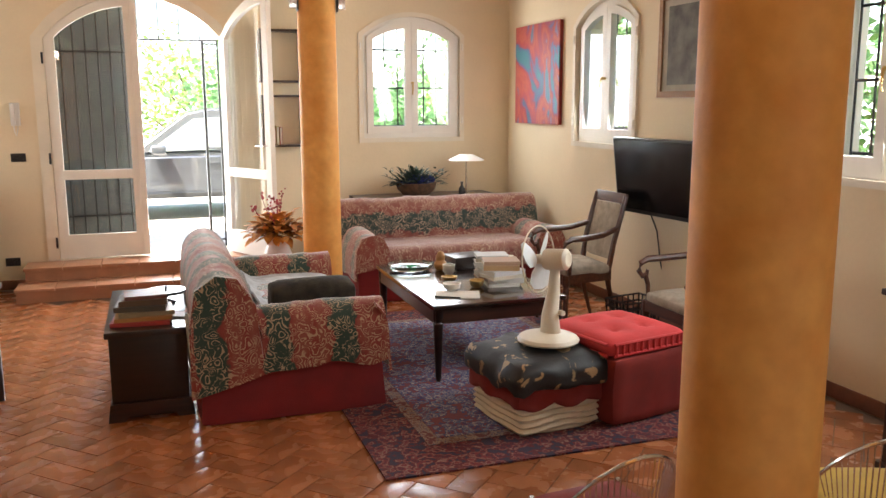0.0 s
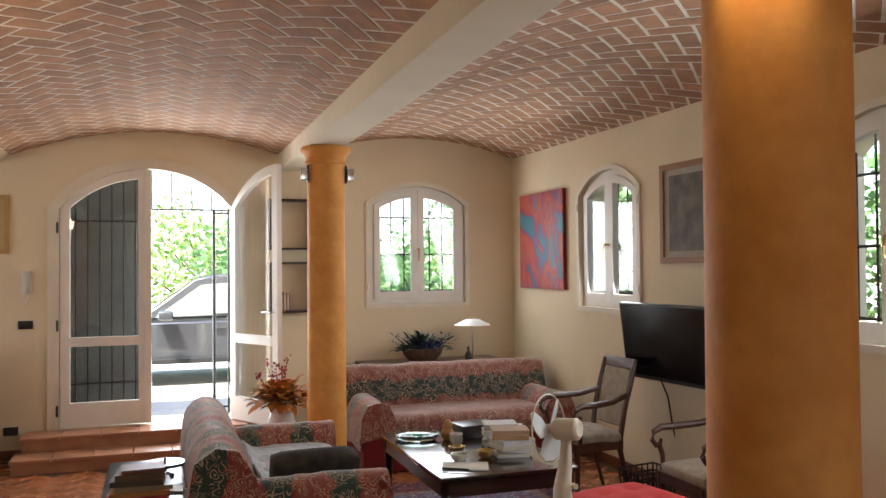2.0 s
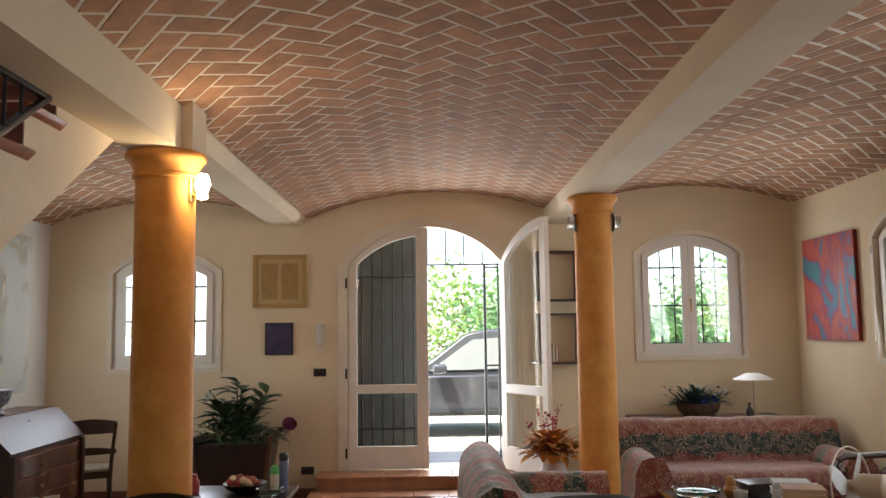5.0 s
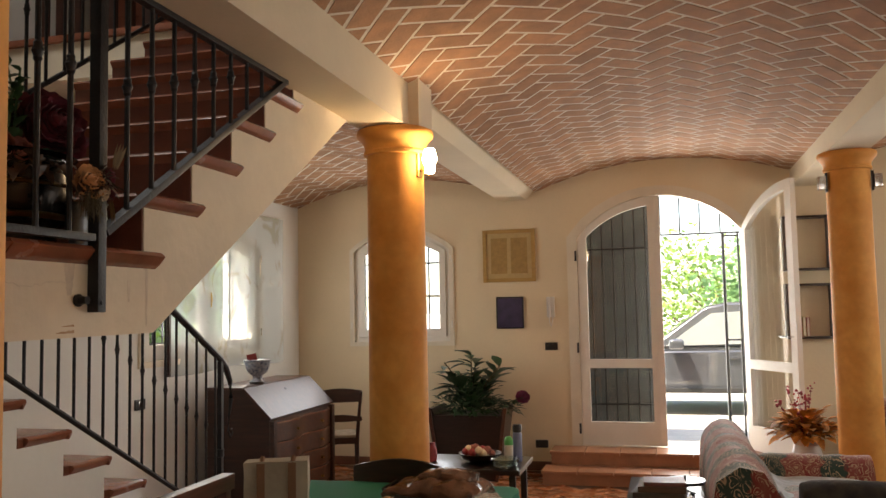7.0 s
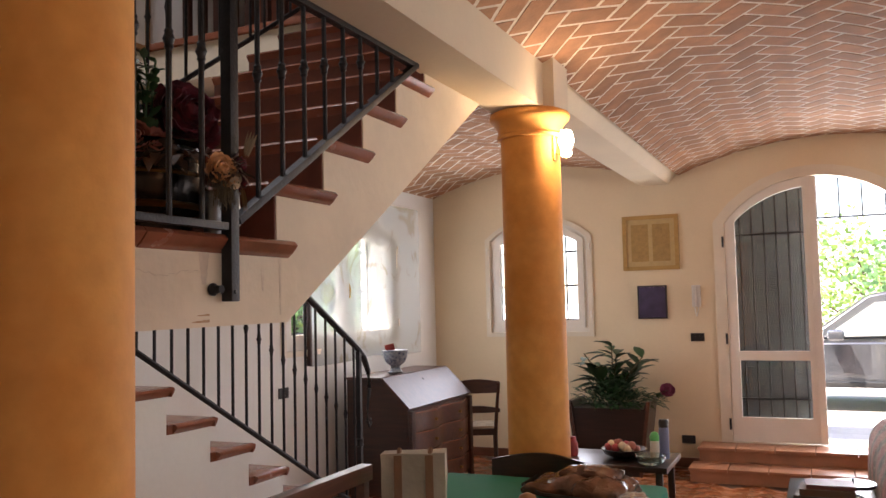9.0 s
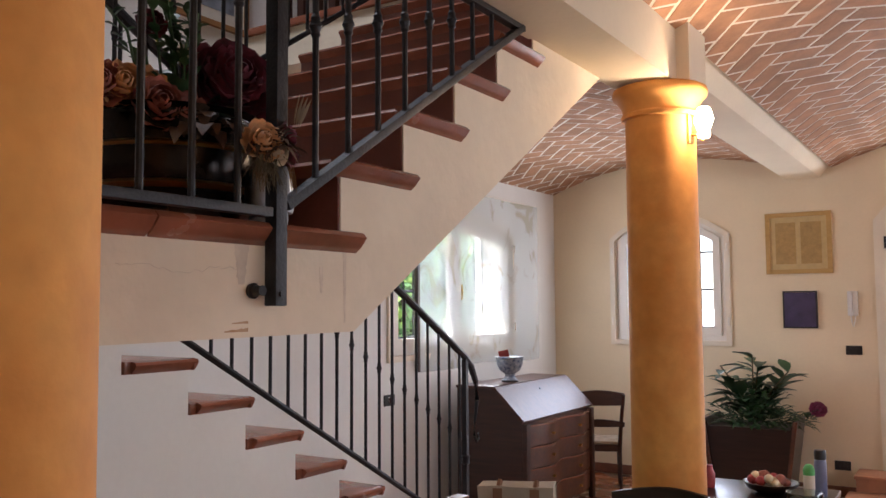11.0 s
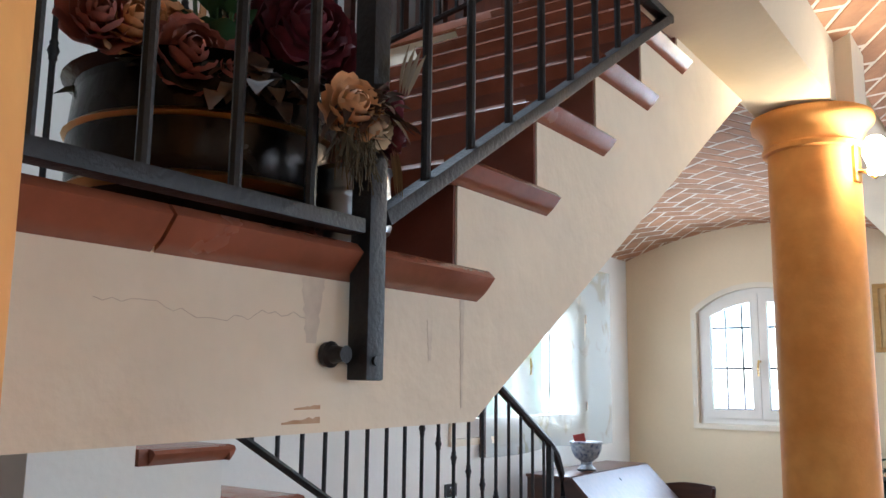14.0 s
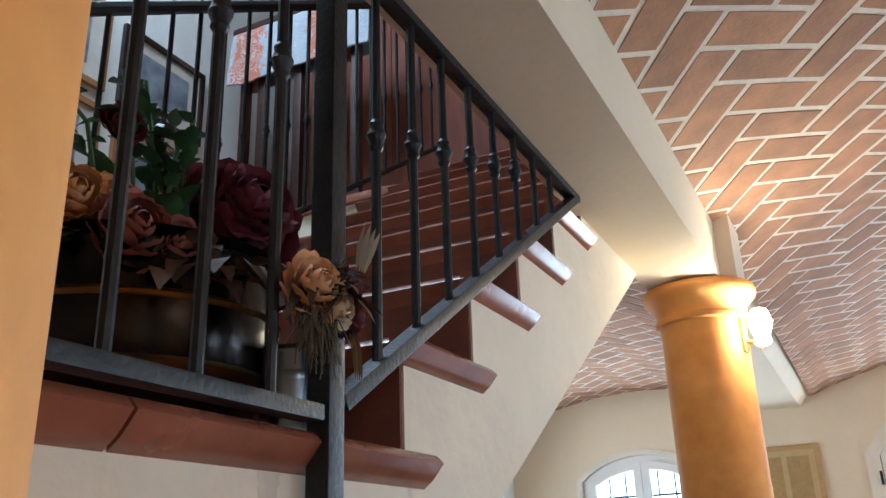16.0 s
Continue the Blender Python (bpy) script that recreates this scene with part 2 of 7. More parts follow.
# ---- structure ----
WY, EX, LX, BY, TOP = 8.86, 3.60, -3.93, -3.0, 5.8
DOOR = (-0.98, 0.68, 0.25, 2.25, 0.46)
WIN_N1 = (1.99, 3.04, 1.33, 2.36, 0.20)
WIN_N2 = (-3.29, -2.24, 1.27, 2.22, 0.20)
WIN_E1 = (6.31, 7.31, 1.34, 2.34, 0.20)
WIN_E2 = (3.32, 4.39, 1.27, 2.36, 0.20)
WIN_W = (6.05, 7.93, 1.235, 2.22, 0.12)

part("wall_north", pierced(bmesh.new(), "y", WY, WY + 0.38, LX - 0.38, EX + 0.38, -0.1, TOP, [DOOR, WIN_N1, WIN_N2]), PLASTER, label="cream plastered wall with an arched entrance door", kind="structure", category="wall")
part("wall_east", pierced(bmesh.new(), "x", EX, EX + 0.38, BY, WY, -0.1, TOP, [WIN_E1, WIN_E2]), PLASTER, label="cream plastered wall with arched windows", kind="structure", category="wall")
part("wall_west", pierced(bmesh.new(), "x", LX - 0.38, LX, BY, WY, -0.1, TOP, [WIN_W]), WHITE_PLASTER, label="white plastered wall beside the staircase", kind="structure", category="wall")
WIN_S = (1.4, 3.2, 0.95, 2.25, 0.2)
part("wall_south", pierced(bmesh.new(), "y", BY - 0.3, BY, LX - 0.38, EX + 0.38, -0.1, TOP, [WIN_S]), PLASTER, label="plain cream plastered wall", kind="structure", category="wall")
part("roof", box(bmesh.new(), LX - 0.6, EX + 0.6, BY - 0.6, WY + 0.6, TOP, TOP + 0.2), WHITE_PLASTER, label="white upper ceiling slab", kind="structure", category="ceiling")

# beams
LB0, LB1, LBZ = -1.60, -1.34, 2.53
RB0, RB1, RBZ = 1.06, 1.34, 2.68
part("beam_west", box(bmesh.new(), LB0, LB1, BY, 4.62, LBZ, 3.25), BEAM_PLASTER, label="cream plastered ceiling beam", kind="structure", category="beam", smooth=0)
part("beam_west_far", prism(bmesh.new(), [(-1.70, 2.685), (-1.43, 2.685), (LB1 + 0.002, 2.80), (LB1 + 0.002, 3.25), (-1.70, 3.25)], "y", 4.62, WY), BEAM_PLASTER, label="cream plastered ceiling beam over a column", kind="structure", category="beam", smooth=0)
part("beam_pier", box(bmesh.new(), LB1 - 0.019, LB1 + 0.055, 4.55, 4.80, LBZ + 0.002, 3.2), BEAM_PLASTER, label="small plastered pier over the column", kind="structure", category="beam", smooth=0)
part("beam_east", box(bmesh.new(), RB0, RB1, BY, WY, RBZ, 3.25), BEAM_PLASTER, label="cream plastered ceiling beam", kind="structure", category="beam", smooth=0)


def vault(name, x0, x1, z0, z1, rise, y0, y1, zig, ds=0.0, dy=0.0):
    """A shallow brick barrel vault: a mortar shell and herringbone bricks proud of it, in one mesh."""
    w = x1 - x0
    R = (w * w / 4 + rise * rise) / (2 * rise)
    half = math.asin(w / 2 / R)
    length = 2 * half * R

    def at(s, y, d):
        t = -half + s / R
        k = (s / length)
        zc = z0 + (z1 - z0) * k
        return (x0 + w / 2 + (R - d) * math.sin(t), y, zc + (R - d) * math.cos(t) - (R - rise))
    verts, faces, mats = [], [], []
    n = 44
    for i in range(n + 1):
        for y in (y0, y1):
            verts.append(at(length * i / n, y, 0.0))
            verts.append(at(length * i / n, y, -0.12))
    for i in range(n):
        a = 4 * i
        faces += [(a, a + 2, a + 6, a + 4), (a + 1, a + 5, a + 7, a + 3)]
        mats += [1, 1]
    L, B, g = 0.27, 0.135, 0.0185
    c45 = math.sqrt(0.5)
    rng = random.Random(5)

    def brick(cx, cy, ang):
        ca, sa = math.cos(ang), math.sin(ang)
        hl, hb = L / 2 - g / 2, B / 2 - g / 2
        d = 0.0012 + rng.random() * 0.0014
        def clipped(ku, kv):
            pts = [(cx + u * ca * ku - v * sa * kv, cy + u * sa * ku + v * ca * kv) for u, v in ((-hl, -hb), (hl, -hb), (hl, hb), (-hl, hb))]
            for ax, lim, sg in ((0, 0.0, 1), (0, length, -1), (1, y0, 1), (1, y1, -1)):
                out = []
                for p, q in zip(pts, pts[1:] + pts[:1]):
                    dp, dq = sg * (p[ax] - lim), sg * (q[ax] - lim)
                    if dp >= 0:
                        out.append(p)
                    if dp * dq < 0:
                        f = dp / (dp - dq)
                        out.append((p[0] + (q[0] - p[0]) * f, p[1] + (q[1] - p[1]) * f))
                pts = out
                if len(pts) < 3:
                    return []
            return pts
        whole, face = clipped(1, 1), clipped(0.975, 0.95)
        if len(whole) < 3 or len(face) < 3:
            return
        if len(whole) != len(face):
            face = whole
        n = len(whole)
        k = len(verts)
        verts.extend([at(p, q, -0.004) for p, q in whole] + [at(p, q, d) for p, q in face])
        faces.append(tuple(range(k + n, k + 2 * n)))
        mats.append(0)
        for i in range(n):
            faces.append((k + i, k + (i + 1) % n, k + n + (i + 1) % n, k + n + i))
            mats.append(0)
    # herringbone lattice, turned by 45 degrees
    N = int((length + (y1 - y0)) / B) + 8
    for i in range(-N, N):
        for j in range(-N, N):
            k = (i - j) % 4 if zig else (i + j) % 4
            if k == 0:
                px, py, ang = i + 1.0, j + 0.5, 0.0
            elif k == 2:
                px, py, ang = (i + 0.5, j + 0.0, math.pi / 2) if zig else (i + 0.5, j + 1.0, math.pi / 2)
            else:
                continue
            u, v = px * B, py * B
            s, y = (u - v) * c45 + length / 2 + ds, (u + v) * c45 + (y0 + y1) / 2 + dy
            if -0.15 < s < length + 0.15 and y0 - 0.15 < y < y1 + 0.15:
                brick(s, y, ang + math.pi / 4)
    me = bpy.data.meshes.new(name)
    me.from_pydata(verts, [], faces)
    me.materials.append(BRICK)
    me.materials.append(MORTAR)
    me.polygons.foreach_set("material_index", mats)
    me.update()
    return tagged(new(name, me), "vaulted ceiling of herringbone terracotta bricks with pale mortar", "ceiling", kind="structure")


vault("ceiling_middle", LB1, RB0, 2.76, 2.84, 0.22, BY, WY, True, 0.191, 0.076)
vault("ceiling_east", RB1, EX, 2.86, 2.88, 0.19, BY, WY, True)
vault("ceiling_west", LX, LB0 - 0.02, 2.72, 2.76, 0.22, 4.9, WY, True)


# columns
def column(x, y, top):
    c = thing("column", (x, y, 0), "round ochre plastered column with a moulded capital", "column", "columns of the hall")
    r = 0.152
    part("shaft", lathe(bmesh.new(), [(r + 0.004, 0.0), (r + 0.004, 0.3), (r, 1.0), (r - 0.004, top - 0.14)], 48), OCHRE, c)
    part("capital", lathe(bmesh.new(), [(r - 0.004, top - 0.14), (r + 0.012, top - 0.135), (r + 0.014, top - 0.12), (r + 0.006, top - 0.112), (r + 0.01, top - 0.085), (r + 0.03, top - 0.055),
                                       (r + 0.046, top - 0.042), (r + 0.05, top - 0.025), (r + 0.046, top - 0.008), (r + 0.03, top)], 48), OCHRE, c)
    return c


column(-1.44, 4.63, LBZ + 0.001)
column(-1.40, 1.685, LBZ + 0.001)
column(1.21, 7.1, RBZ + 0.001)
column(1.185, 1.85, RBZ + 0.001)

# floor
part("floor", box(bmesh.new(), LX, EX, BY, WY, -0.12, -0.006), GROUT, label="herringbone terracotta tile floor", kind="structure", category="floor", smooth=0)

# entrance steps
for k, (y0, x0, z) in enumerate(((8.18, -1.24, 0.125), (8.50, -1.2, 0.25))):
    st = part("step", box(bmesh.new(), x0, 0.95, y0 + 0.02, WY if k else 8.52, 0.125 * k, z - 0.03), TERRA_STEP, label="low terracotta step under the entrance door", kind="structure", category="step")
    x = x0 - 0.015
    while x < 0.94:
        x2 = min(x + 0.325, 0.97)
        part("nosing_tile", box(bmesh.new(), x + 0.002, x2 - 0.002, y0, WY - 0.002 if k else 8.52, z - 0.03, z, 0.01), TERRA_STEP, st)
        x = x2

# staircase
SX = -1.585          # near face of the upper flight
G, RISE, Y1, ZL = 0.262, 0.1755, 2.65, 1.78
NUP = 9


def riser_y(k):
    return Y1 + G * (k - 1)


bm = bmesh.new()
pts = [(1.2, 1.527), (2.70, 1.538), (4.31, 2.53), (5.2, 3.08), (5.2, ZL + RISE * NUP - 0.04)]
for k in range(NUP, 0, -1):
    pts += [(riser_y(k), ZL + RISE * k - 0.04), (riser_y(k), ZL + RISE * (k - 1) - 0.04)]
pts += [(1.2, ZL - 0.04)]
prism(bm, pts, "x", -2.66, SX)
upper = part("staircase_upper_flight", bm, STAIR_PLASTER, label="upper stair flight with cream plastered side", category="stairs", kind="structure", smooth=0)


def nosing(bm, y0, y1, x0, x1, z):
    """A moulded terracotta tread: rounded front to -y and a rounded end at +x."""
    prof = [(0.0, 0.0), (0.018, -0.004), (0.026, -0.014), (0.018, -0.026), (0.012, -0.034), (0.0, -0.046)]
    box(bm, x0, x1, y0, y1, z - 0.04, z, 0.006)
    pts = [(x1 + d * 1.2, z + e) for d, e in prof] + [(x1 - 0.01, z - 0.046), (x1 - 0.01, z)]
    prism(bm, pts, "y", y0 - 0.025, y1 + 0.035)
    pts = [(y0 - d, z + e) for d, e in prof] + [(y0 + 0.01, z - 0.046), (y0 + 0.01, z)]
    prism(bm, pts, "x", x0, x1)
    return bm


for k in range(1, NUP + 1):
    part("tread", nosing(bmesh.new(), riser_y(k), riser_y(k + 1) + (1.0 if k == NUP else 0), -2.66, SX, ZL + RISE * k), TREAD, upper)
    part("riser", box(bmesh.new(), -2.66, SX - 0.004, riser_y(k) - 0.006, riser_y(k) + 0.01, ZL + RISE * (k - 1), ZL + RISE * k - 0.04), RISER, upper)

bm = bmesh.new()
box(bm, LX, -2.66, 1.2, 2.68, 1.527, ZL - 0.04)
part("landing", bm, STAIR_PLASTER, label="stair landing slab with a terracotta edge", category="landing", kind="structure", smooth=0)
for y0, y1 in ((1.2, 2.09), (2.095, 2.66)):
    bm = bmesh.new()
    prof = [(0.0, 0.0), (0.022, -0.004), (0.032, -0.016), (0.022, -0.03), (0.014, -0.04), (0.0, -0.052)]
    prism(bm, [(SX + d * 1.1, ZL + e) for d, e in prof] + [(-2.66, ZL - 0.04), (-2.66, ZL)], "y", y0, y1 + (0.048 if y1 > 2.5 else 0))
    part("landing_tile", bm, TREAD, upper)

# hairline crack, old stains and a painted shadow patch on the plastered side
CRACK = material("plaster_crack", (0.58, 0.47, 0.36), 0.9, bump=0)
STAIN = material("brown_stain", (0.42, 0.23, 0.11), 0.9, scale=30, var=0.25, bump=0.1, second=(0.56, 0.38, 0.24))
GREY_STAIN_SHADOW = material("grey_stain_shadow", (0.56, 0.47, 0.37), 0.9, scale=24, var=0.2, bump=0.1, second=(0.68, 0.58, 0.46))
cr = []
for i in range(31):
    f = i / 30
    y = 2.03 + 0.31 * f
    cr.append((SX - 0.0001, y, 1.672 + 0.007 * math.sin(f * 9.5 + 0.2) + 0.009 * noise.noise(Vector((y * 55, 0, 3)))))
part("crack", tube(bmesh.new(), cr, 0.0005, 4), CRACK, upper)
for k, (ya, yb, za, zb) in enumerate(((2.285, 2.35, 1.547, 1.560), (2.305, 2.35, 1.564, 1.573))):
    bm = bmesh.new()
    pts = [(ya + (yb - ya) * i / 10, za + 0.002 * noise.noise(Vector((i, k, 1)))) for i in range(11)]
    pts += [(y, z + (zb - za) * (0.3 + 0.7 * (j / 10)) * (0.6 + 0.4 * noise.noise(Vector((j * 2.1, k, 4))))) for j, (y, z) in reversed(list(enumerate(pts)))]
    prism(bm, pts, "x", SX - 0.002, SX + 0.0008)
    part("stain_and_shadow", bm, STAIN, upper, smooth=0)
# first strip paints the shadow patch under the landing tile; others are grey stains
for k, (yc, w, za, zb) in enumerate(((2.33, 0.034, 1.645, 1.727), (2.665, 0.010, 1.56, 1.728), (2.58, 0.012, 1.63, 1.69))):
    bm = bmesh.new()
    n = 14
    left = [(yc - w * (0.6 + 0.4 * noise.noise(Vector((i * 0.9, k, 7)))) * (0.4 + 0.6 * i / n), za + (zb - za) * i / n) for i in range(n + 1)]
    right = [(yc + w * (0.6 + 0.4 * noise.noise(Vector((i * 0.9, k, 17)))) * (0.4 + 0.6 * i / n), za + (zb - za) * i / n) for i in range(n + 1)]
    prism(bm, left + right[::-1], "x", SX - 0.002, SX + 0.0006)
    part("stain_and_shadow", bm, GREY_STAIN_SHADOW, upper, smooth=0)

# lower flight
LFX, LG, LR, LY0, LZ0 = -2.82, 0.294, 0.1705, 3.286, 1.412
bm = bmesh.new()
pts = [(2.66, 0.0)]
for k in range(-1, 8):
    y, z = LY0 + LG * k, LZ0 - LR * k
    pts += [(y - LG - 0.03, z - 0.045), (y - 0.03, z - 0.045)]
pts += [(LY0 + LG * 7 - 0.03, 0.0)]
prism(bm, pts, "x", LX, LFX)
lower = part("staircase_lower_flight", bm, WHITE_PLASTER, label="lower stair flight with white plastered side", category="stairs", kind="structure", smooth=0)
for k in range(-1, 8):
    y, z = LY0 + LG * k, LZ0 - LR * k
    bm = bmesh.new()
    box(bm, LX, LFX, y - LG - 0.02, y - 0.022, z - 0.045, z, 0.004)
    prof = [(0.0, 0.0), (0.016, -0.004), (0.022, -0.014), (0.016, -0.026), (0.008, -0.036), (0.0, -0.045)]
    prism(bm, [(y - 0.024 + d, z + e) for d, e in prof], "x", LX, LFX + 0.025)
    prism(bm, [(LFX + d * 1.3, z + e) for d, e in prof], "y", y - LG + 0.01, y - 0.01)
    part("tread", bm, TREAD, lower)

# upper storey
part("upper_floor", box(bmesh.new(), LX, LB0, 4.98, WY, ZL + RISE * NUP - 0.2, ZL + RISE * NUP - 0.002), STAIR_PLASTER, label="upper floor slab", category="floor", kind="structure", smooth=0)


part("upper_floor_edge", box(bmesh.new(), LX, -2.68, 4.60, 4.979, 2.98, 3.20), STAIR_PLASTER, label="cream plastered edge of the upper floor", category="floor", kind="structure", smooth=0)
part("upper_floor_trim", box(bmesh.new(), LX, -2.68, 4.57, 4.979, 3.2005, 3.24, 0.006), TREAD, label="dark terracotta edge of the upper floor", category="floor", kind="structure")


# ---- doors, windows, grilles ----
def outline(a0, a1, z0, crown, drop=0.0, n=12):
    """Foot corners, then the arched head from a1 back to a0."""
    return [(a0, z0), (a1, z0)] + [(a1 + (a0 - a1) * i / n, crown(a1 + (a0 - a1) * i / n) - drop) for i in range(n + 1)]


def ring(bm, outer, inner, axis, d0, d1):
    n = len(outer)
    for i in range(n):
        j = (i + 1) % n
        prism(bm, [outer[i], outer[j], inner[j], inner[i]], axis, d0, d1)
    bmesh.ops.remove_doubles(bm, verts=bm.verts[:], dist=1e-5)
    return bm


def crown_of(a0, a1, spring, rise):
    w = (a1 - a0) / 2
    R = (w * w + rise * rise) / (2 * rise)
    c = (a0 + a1) / 2
    return lambda a: spring + rise - R + math.sqrt(max(R * R - (a - c) ** 2, 0))


def p3(axis, a, z, d):
    return (a, d, z) if axis == "y" else (d, a, z)


def bars(bm, axis, d, a0, a1, z0, crown, step, rails, r=0.008):
    k = max(2, int((a1 - a0) / step))
    for i in range(k + 1):
        a = a0 + (a1 - a0) * i / k
        rod(bm, p3(axis, a, z0, d), p3(axis, a, crown(a), d), r, seg=6)
    for z in rails:
        rod(bm, p3(axis, a0, z, d), p3(axis, a1, z, d), r * 1.2, seg=6)
    return bm


def arched_window(name, axis, face, out, hole, label, grille_at=0.30):
    """A two-leaf arched window; out is +1 or -1, the way to the outside along the wall's normal."""
    a0, a1, sill, spring, rise = hole
    crown = crown_of(a0, a1, spring, rise)
    top = thing(name, Matrix(), label, "window")
    top["kind"] = "structure"
    d = lambda v: face + out * v
    big = crown_of(a0 - 0.042, a1 + 0.042, spring, rise + 0.02)
    part("window_casing", ring(bmesh.new(), outline(a0 - 0.042, a1 + 0.042, sill - 0.04, lambda a: big(a) + 0.02), outline(a0 + 0.004, a1 - 0.004, sill + 0.004, crown, 0.004), axis, d(-0.022), d(0.03)), CASING, top, smooth=0)
    part("window_frame", ring(bmesh.new(), outline(a0 + 0.005, a1 - 0.005, sill + 0.005, crown, 0.005), outline(a0 + 0.05, a1 - 0.05, sill + 0.05, crown, 0.05), axis, d(0.031), d(0.09)), WHITE_PAINT, top, smooth=0)
    mid = (a0 + a1) / 2
    for h0, h1 in ((a0 + 0.052, mid - 0.002), (mid + 0.002, a1 - 0.052)):
        leaf = part("casement", ring(bmesh.new(), outline(h0, h1, sill + 0.052, crown, 0.052), outline(h0 + 0.065, h1 - 0.065, sill + 0.125, crown, 0.12), axis, d(0.01), d(0.07)), WHITE_PAINT, top, smooth=0)
        bm = bmesh.new()
        prism(bm, outline(h0 + 0.062, h1 - 0.062, sill + 0.122, crown, 0.117), axis, d(0.038), d(0.044))
        pane = part("pane", bm, GLASS, leaf, smooth=0)
        pane.visible_shadow = False
    bm = bmesh.new()
    z = (sill + spring) / 2 + 0.05
    rod(bm, p3(axis, mid, z, d(0.01)), p3(axis, mid, z, d(-0.035)), 0.011)
    tube(bm, [p3(axis, mid, z, d(-0.035)), p3(axis, mid - 0.005, z - 0.06, d(-0.05)), p3(axis, mid - 0.004, z - 0.12, d(-0.04))], 0.009)
    part("window_handle", bm, BRASS, top)
    for a in (a0 - 0.02, a1 + 0.02):
        bm = bmesh.new()
        for z in (sill + 0.18, spring - 0.1):
            rod(bm, p3(axis, a, z - 0.035, d(-0.024)), p3(axis, a, z + 0.035, d(-0.024)), 0.009)
        part("hinge", bm, WHITE_PAINT, top)
    bm = bmesh.new()
    bars(bm, axis, d(grille_at), a0 + 0.02, a1 - 0.02, sill, lambda a: crown(a), 0.14, (sill + 0.12, (sill + spring) / 2, spring - 0.12))
    part("grille", bm, IRON, top, "dark iron window grille")
    return top


arched_window("window_1", "y", WY, 1, WIN_N1, "white arched two-leaf window with an iron grille")
arched_window("window_2", "y", WY, 1, WIN_N2, "white arched two-leaf window with an iron grille")
arched_window("window_3", "x", EX, 1, WIN_E1, "white arched two-leaf window with a brass handle")
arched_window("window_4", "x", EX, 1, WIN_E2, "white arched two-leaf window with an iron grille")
arched_window("window_5", "x", LX, -1, WIN_W, "white window behind a painted sheer panel")

arched_window("window_6", "y", BY, -1, WIN_S, "white arched window behind the walk")

DARK_SHUTTER = material("dark_shutter", (0.10, 0.115, 0.115), 0.35, scale=5, var=0.15, fine=40, bump=0.1)


def door_leaf(parent, h0, h1, z0, crown, y0, y1, name):
    """A glazed leaf in the plane of the wall: stiles, mid rail, two panes."""
    w = 0.085
    bm = bmesh.new()
    ring(bm, outline(h0, h1, z0, crown, 0.0), outline(h0 + w, h1 - w, z0 + 0.22, crown, w), "y", y0, y1)
    box(bm, h0 + w, h1 - w, y0, y1, 1.0, 1.085)
    leaf = part(name, bm, WHITE_PAINT, parent, smooth=0)
    for lo, cr, dr in ((1.08, crown, w - 0.004), (z0 + 0.216, lambda a: 1.005, 0.0)):
        bm = bmesh.new()
        prism(bm, outline(h0 + w - 0.004, h1 - w + 0.004, lo, cr, dr), "y", (y0 + y1) / 2 - 0.003, (y0 + y1) / 2 + 0.003)
        pane = part("pane", bm, GLASS, leaf, smooth=0)
        pane.visible_shadow = False
    return leaf


d0, d1, dz, dsp, drise = DOOR
dcrown = crown_of(d0, d1, dsp, drise)
door = thing("door_1", Matrix(), "white arched double entrance door with one leaf open inwards", "door")
door["kind"] = "structure"
big = crown_of(d0 - 0.06, d1 + 0.06, dsp, drise + 0.02)
part("door_frame", ring(bmesh.new(), outline(d0 - 0.055, d1 + 0.055, dz, lambda a: big(a) + 0.03), outline(d0 + 0.045, d1 - 0.045, dz + 0.001, dcrown, 0.045), "y", WY - 0.025, WY + 0.09), CASING, door, smooth=0)
mid = -0.165
icrown = lambda a: dcrown(a) - 0.05
closed = door_leaf(door, d0 + 0.05, mid, dz + 0.012, icrown, WY - 0.01, WY + 0.04, "closed_leaf")
bm = bmesh.new()
box(bm, mid - 0.03, mid + 0.03, WY - 0.022, WY - 0.0105, dz + 0.012, icrown(mid), 0.004)
part("astragal", bm, WHITE_PAINT, door, smooth=0)
# open leaf, turned about its hinge
opened = door_leaf(None, mid, d1 - 0.05, dz + 0.012, icrown, WY - 0.01, WY + 0.04, "open_leaf")
hx, hy = d1 - 0.045, WY - 0.012
turn = Matrix.Translation((hx, hy, 0)) @ Matrix.Rotation(radians(117), 4, "Z") @ Matrix.Translation((-hx, -hy, 0))
opened.parent = door
opened.matrix_basis = turn
bm = bmesh.new()
lx = mid + 0.045
box(bm, lx - 0.02, lx + 0.02, WY - 0.018, WY - 0.0102, 1.16, 1.40, 0.004)
tube(bm, [(lx, WY - 0.015, 1.31), (lx, WY - 0.06, 1.31), (lx + 0.12, WY - 0.062, 1.31)], 0.010)
tube(bm, [(lx, WY + 0.041, 1.31), (lx, WY + 0.09, 1.31), (lx + 0.12, WY + 0.092, 1.31)], 0.010)
part("door_handle", bm, CHROME, opened, "steel lever handle")
for z in (0.42, 1.2, 2.1):
    part("hinge", rod(bmesh.new(), (d0 + 0.03, WY - 0.032, z - 0.05), (d0 + 0.03, WY - 0.032, z + 0.05), 0.010), IRON, door)

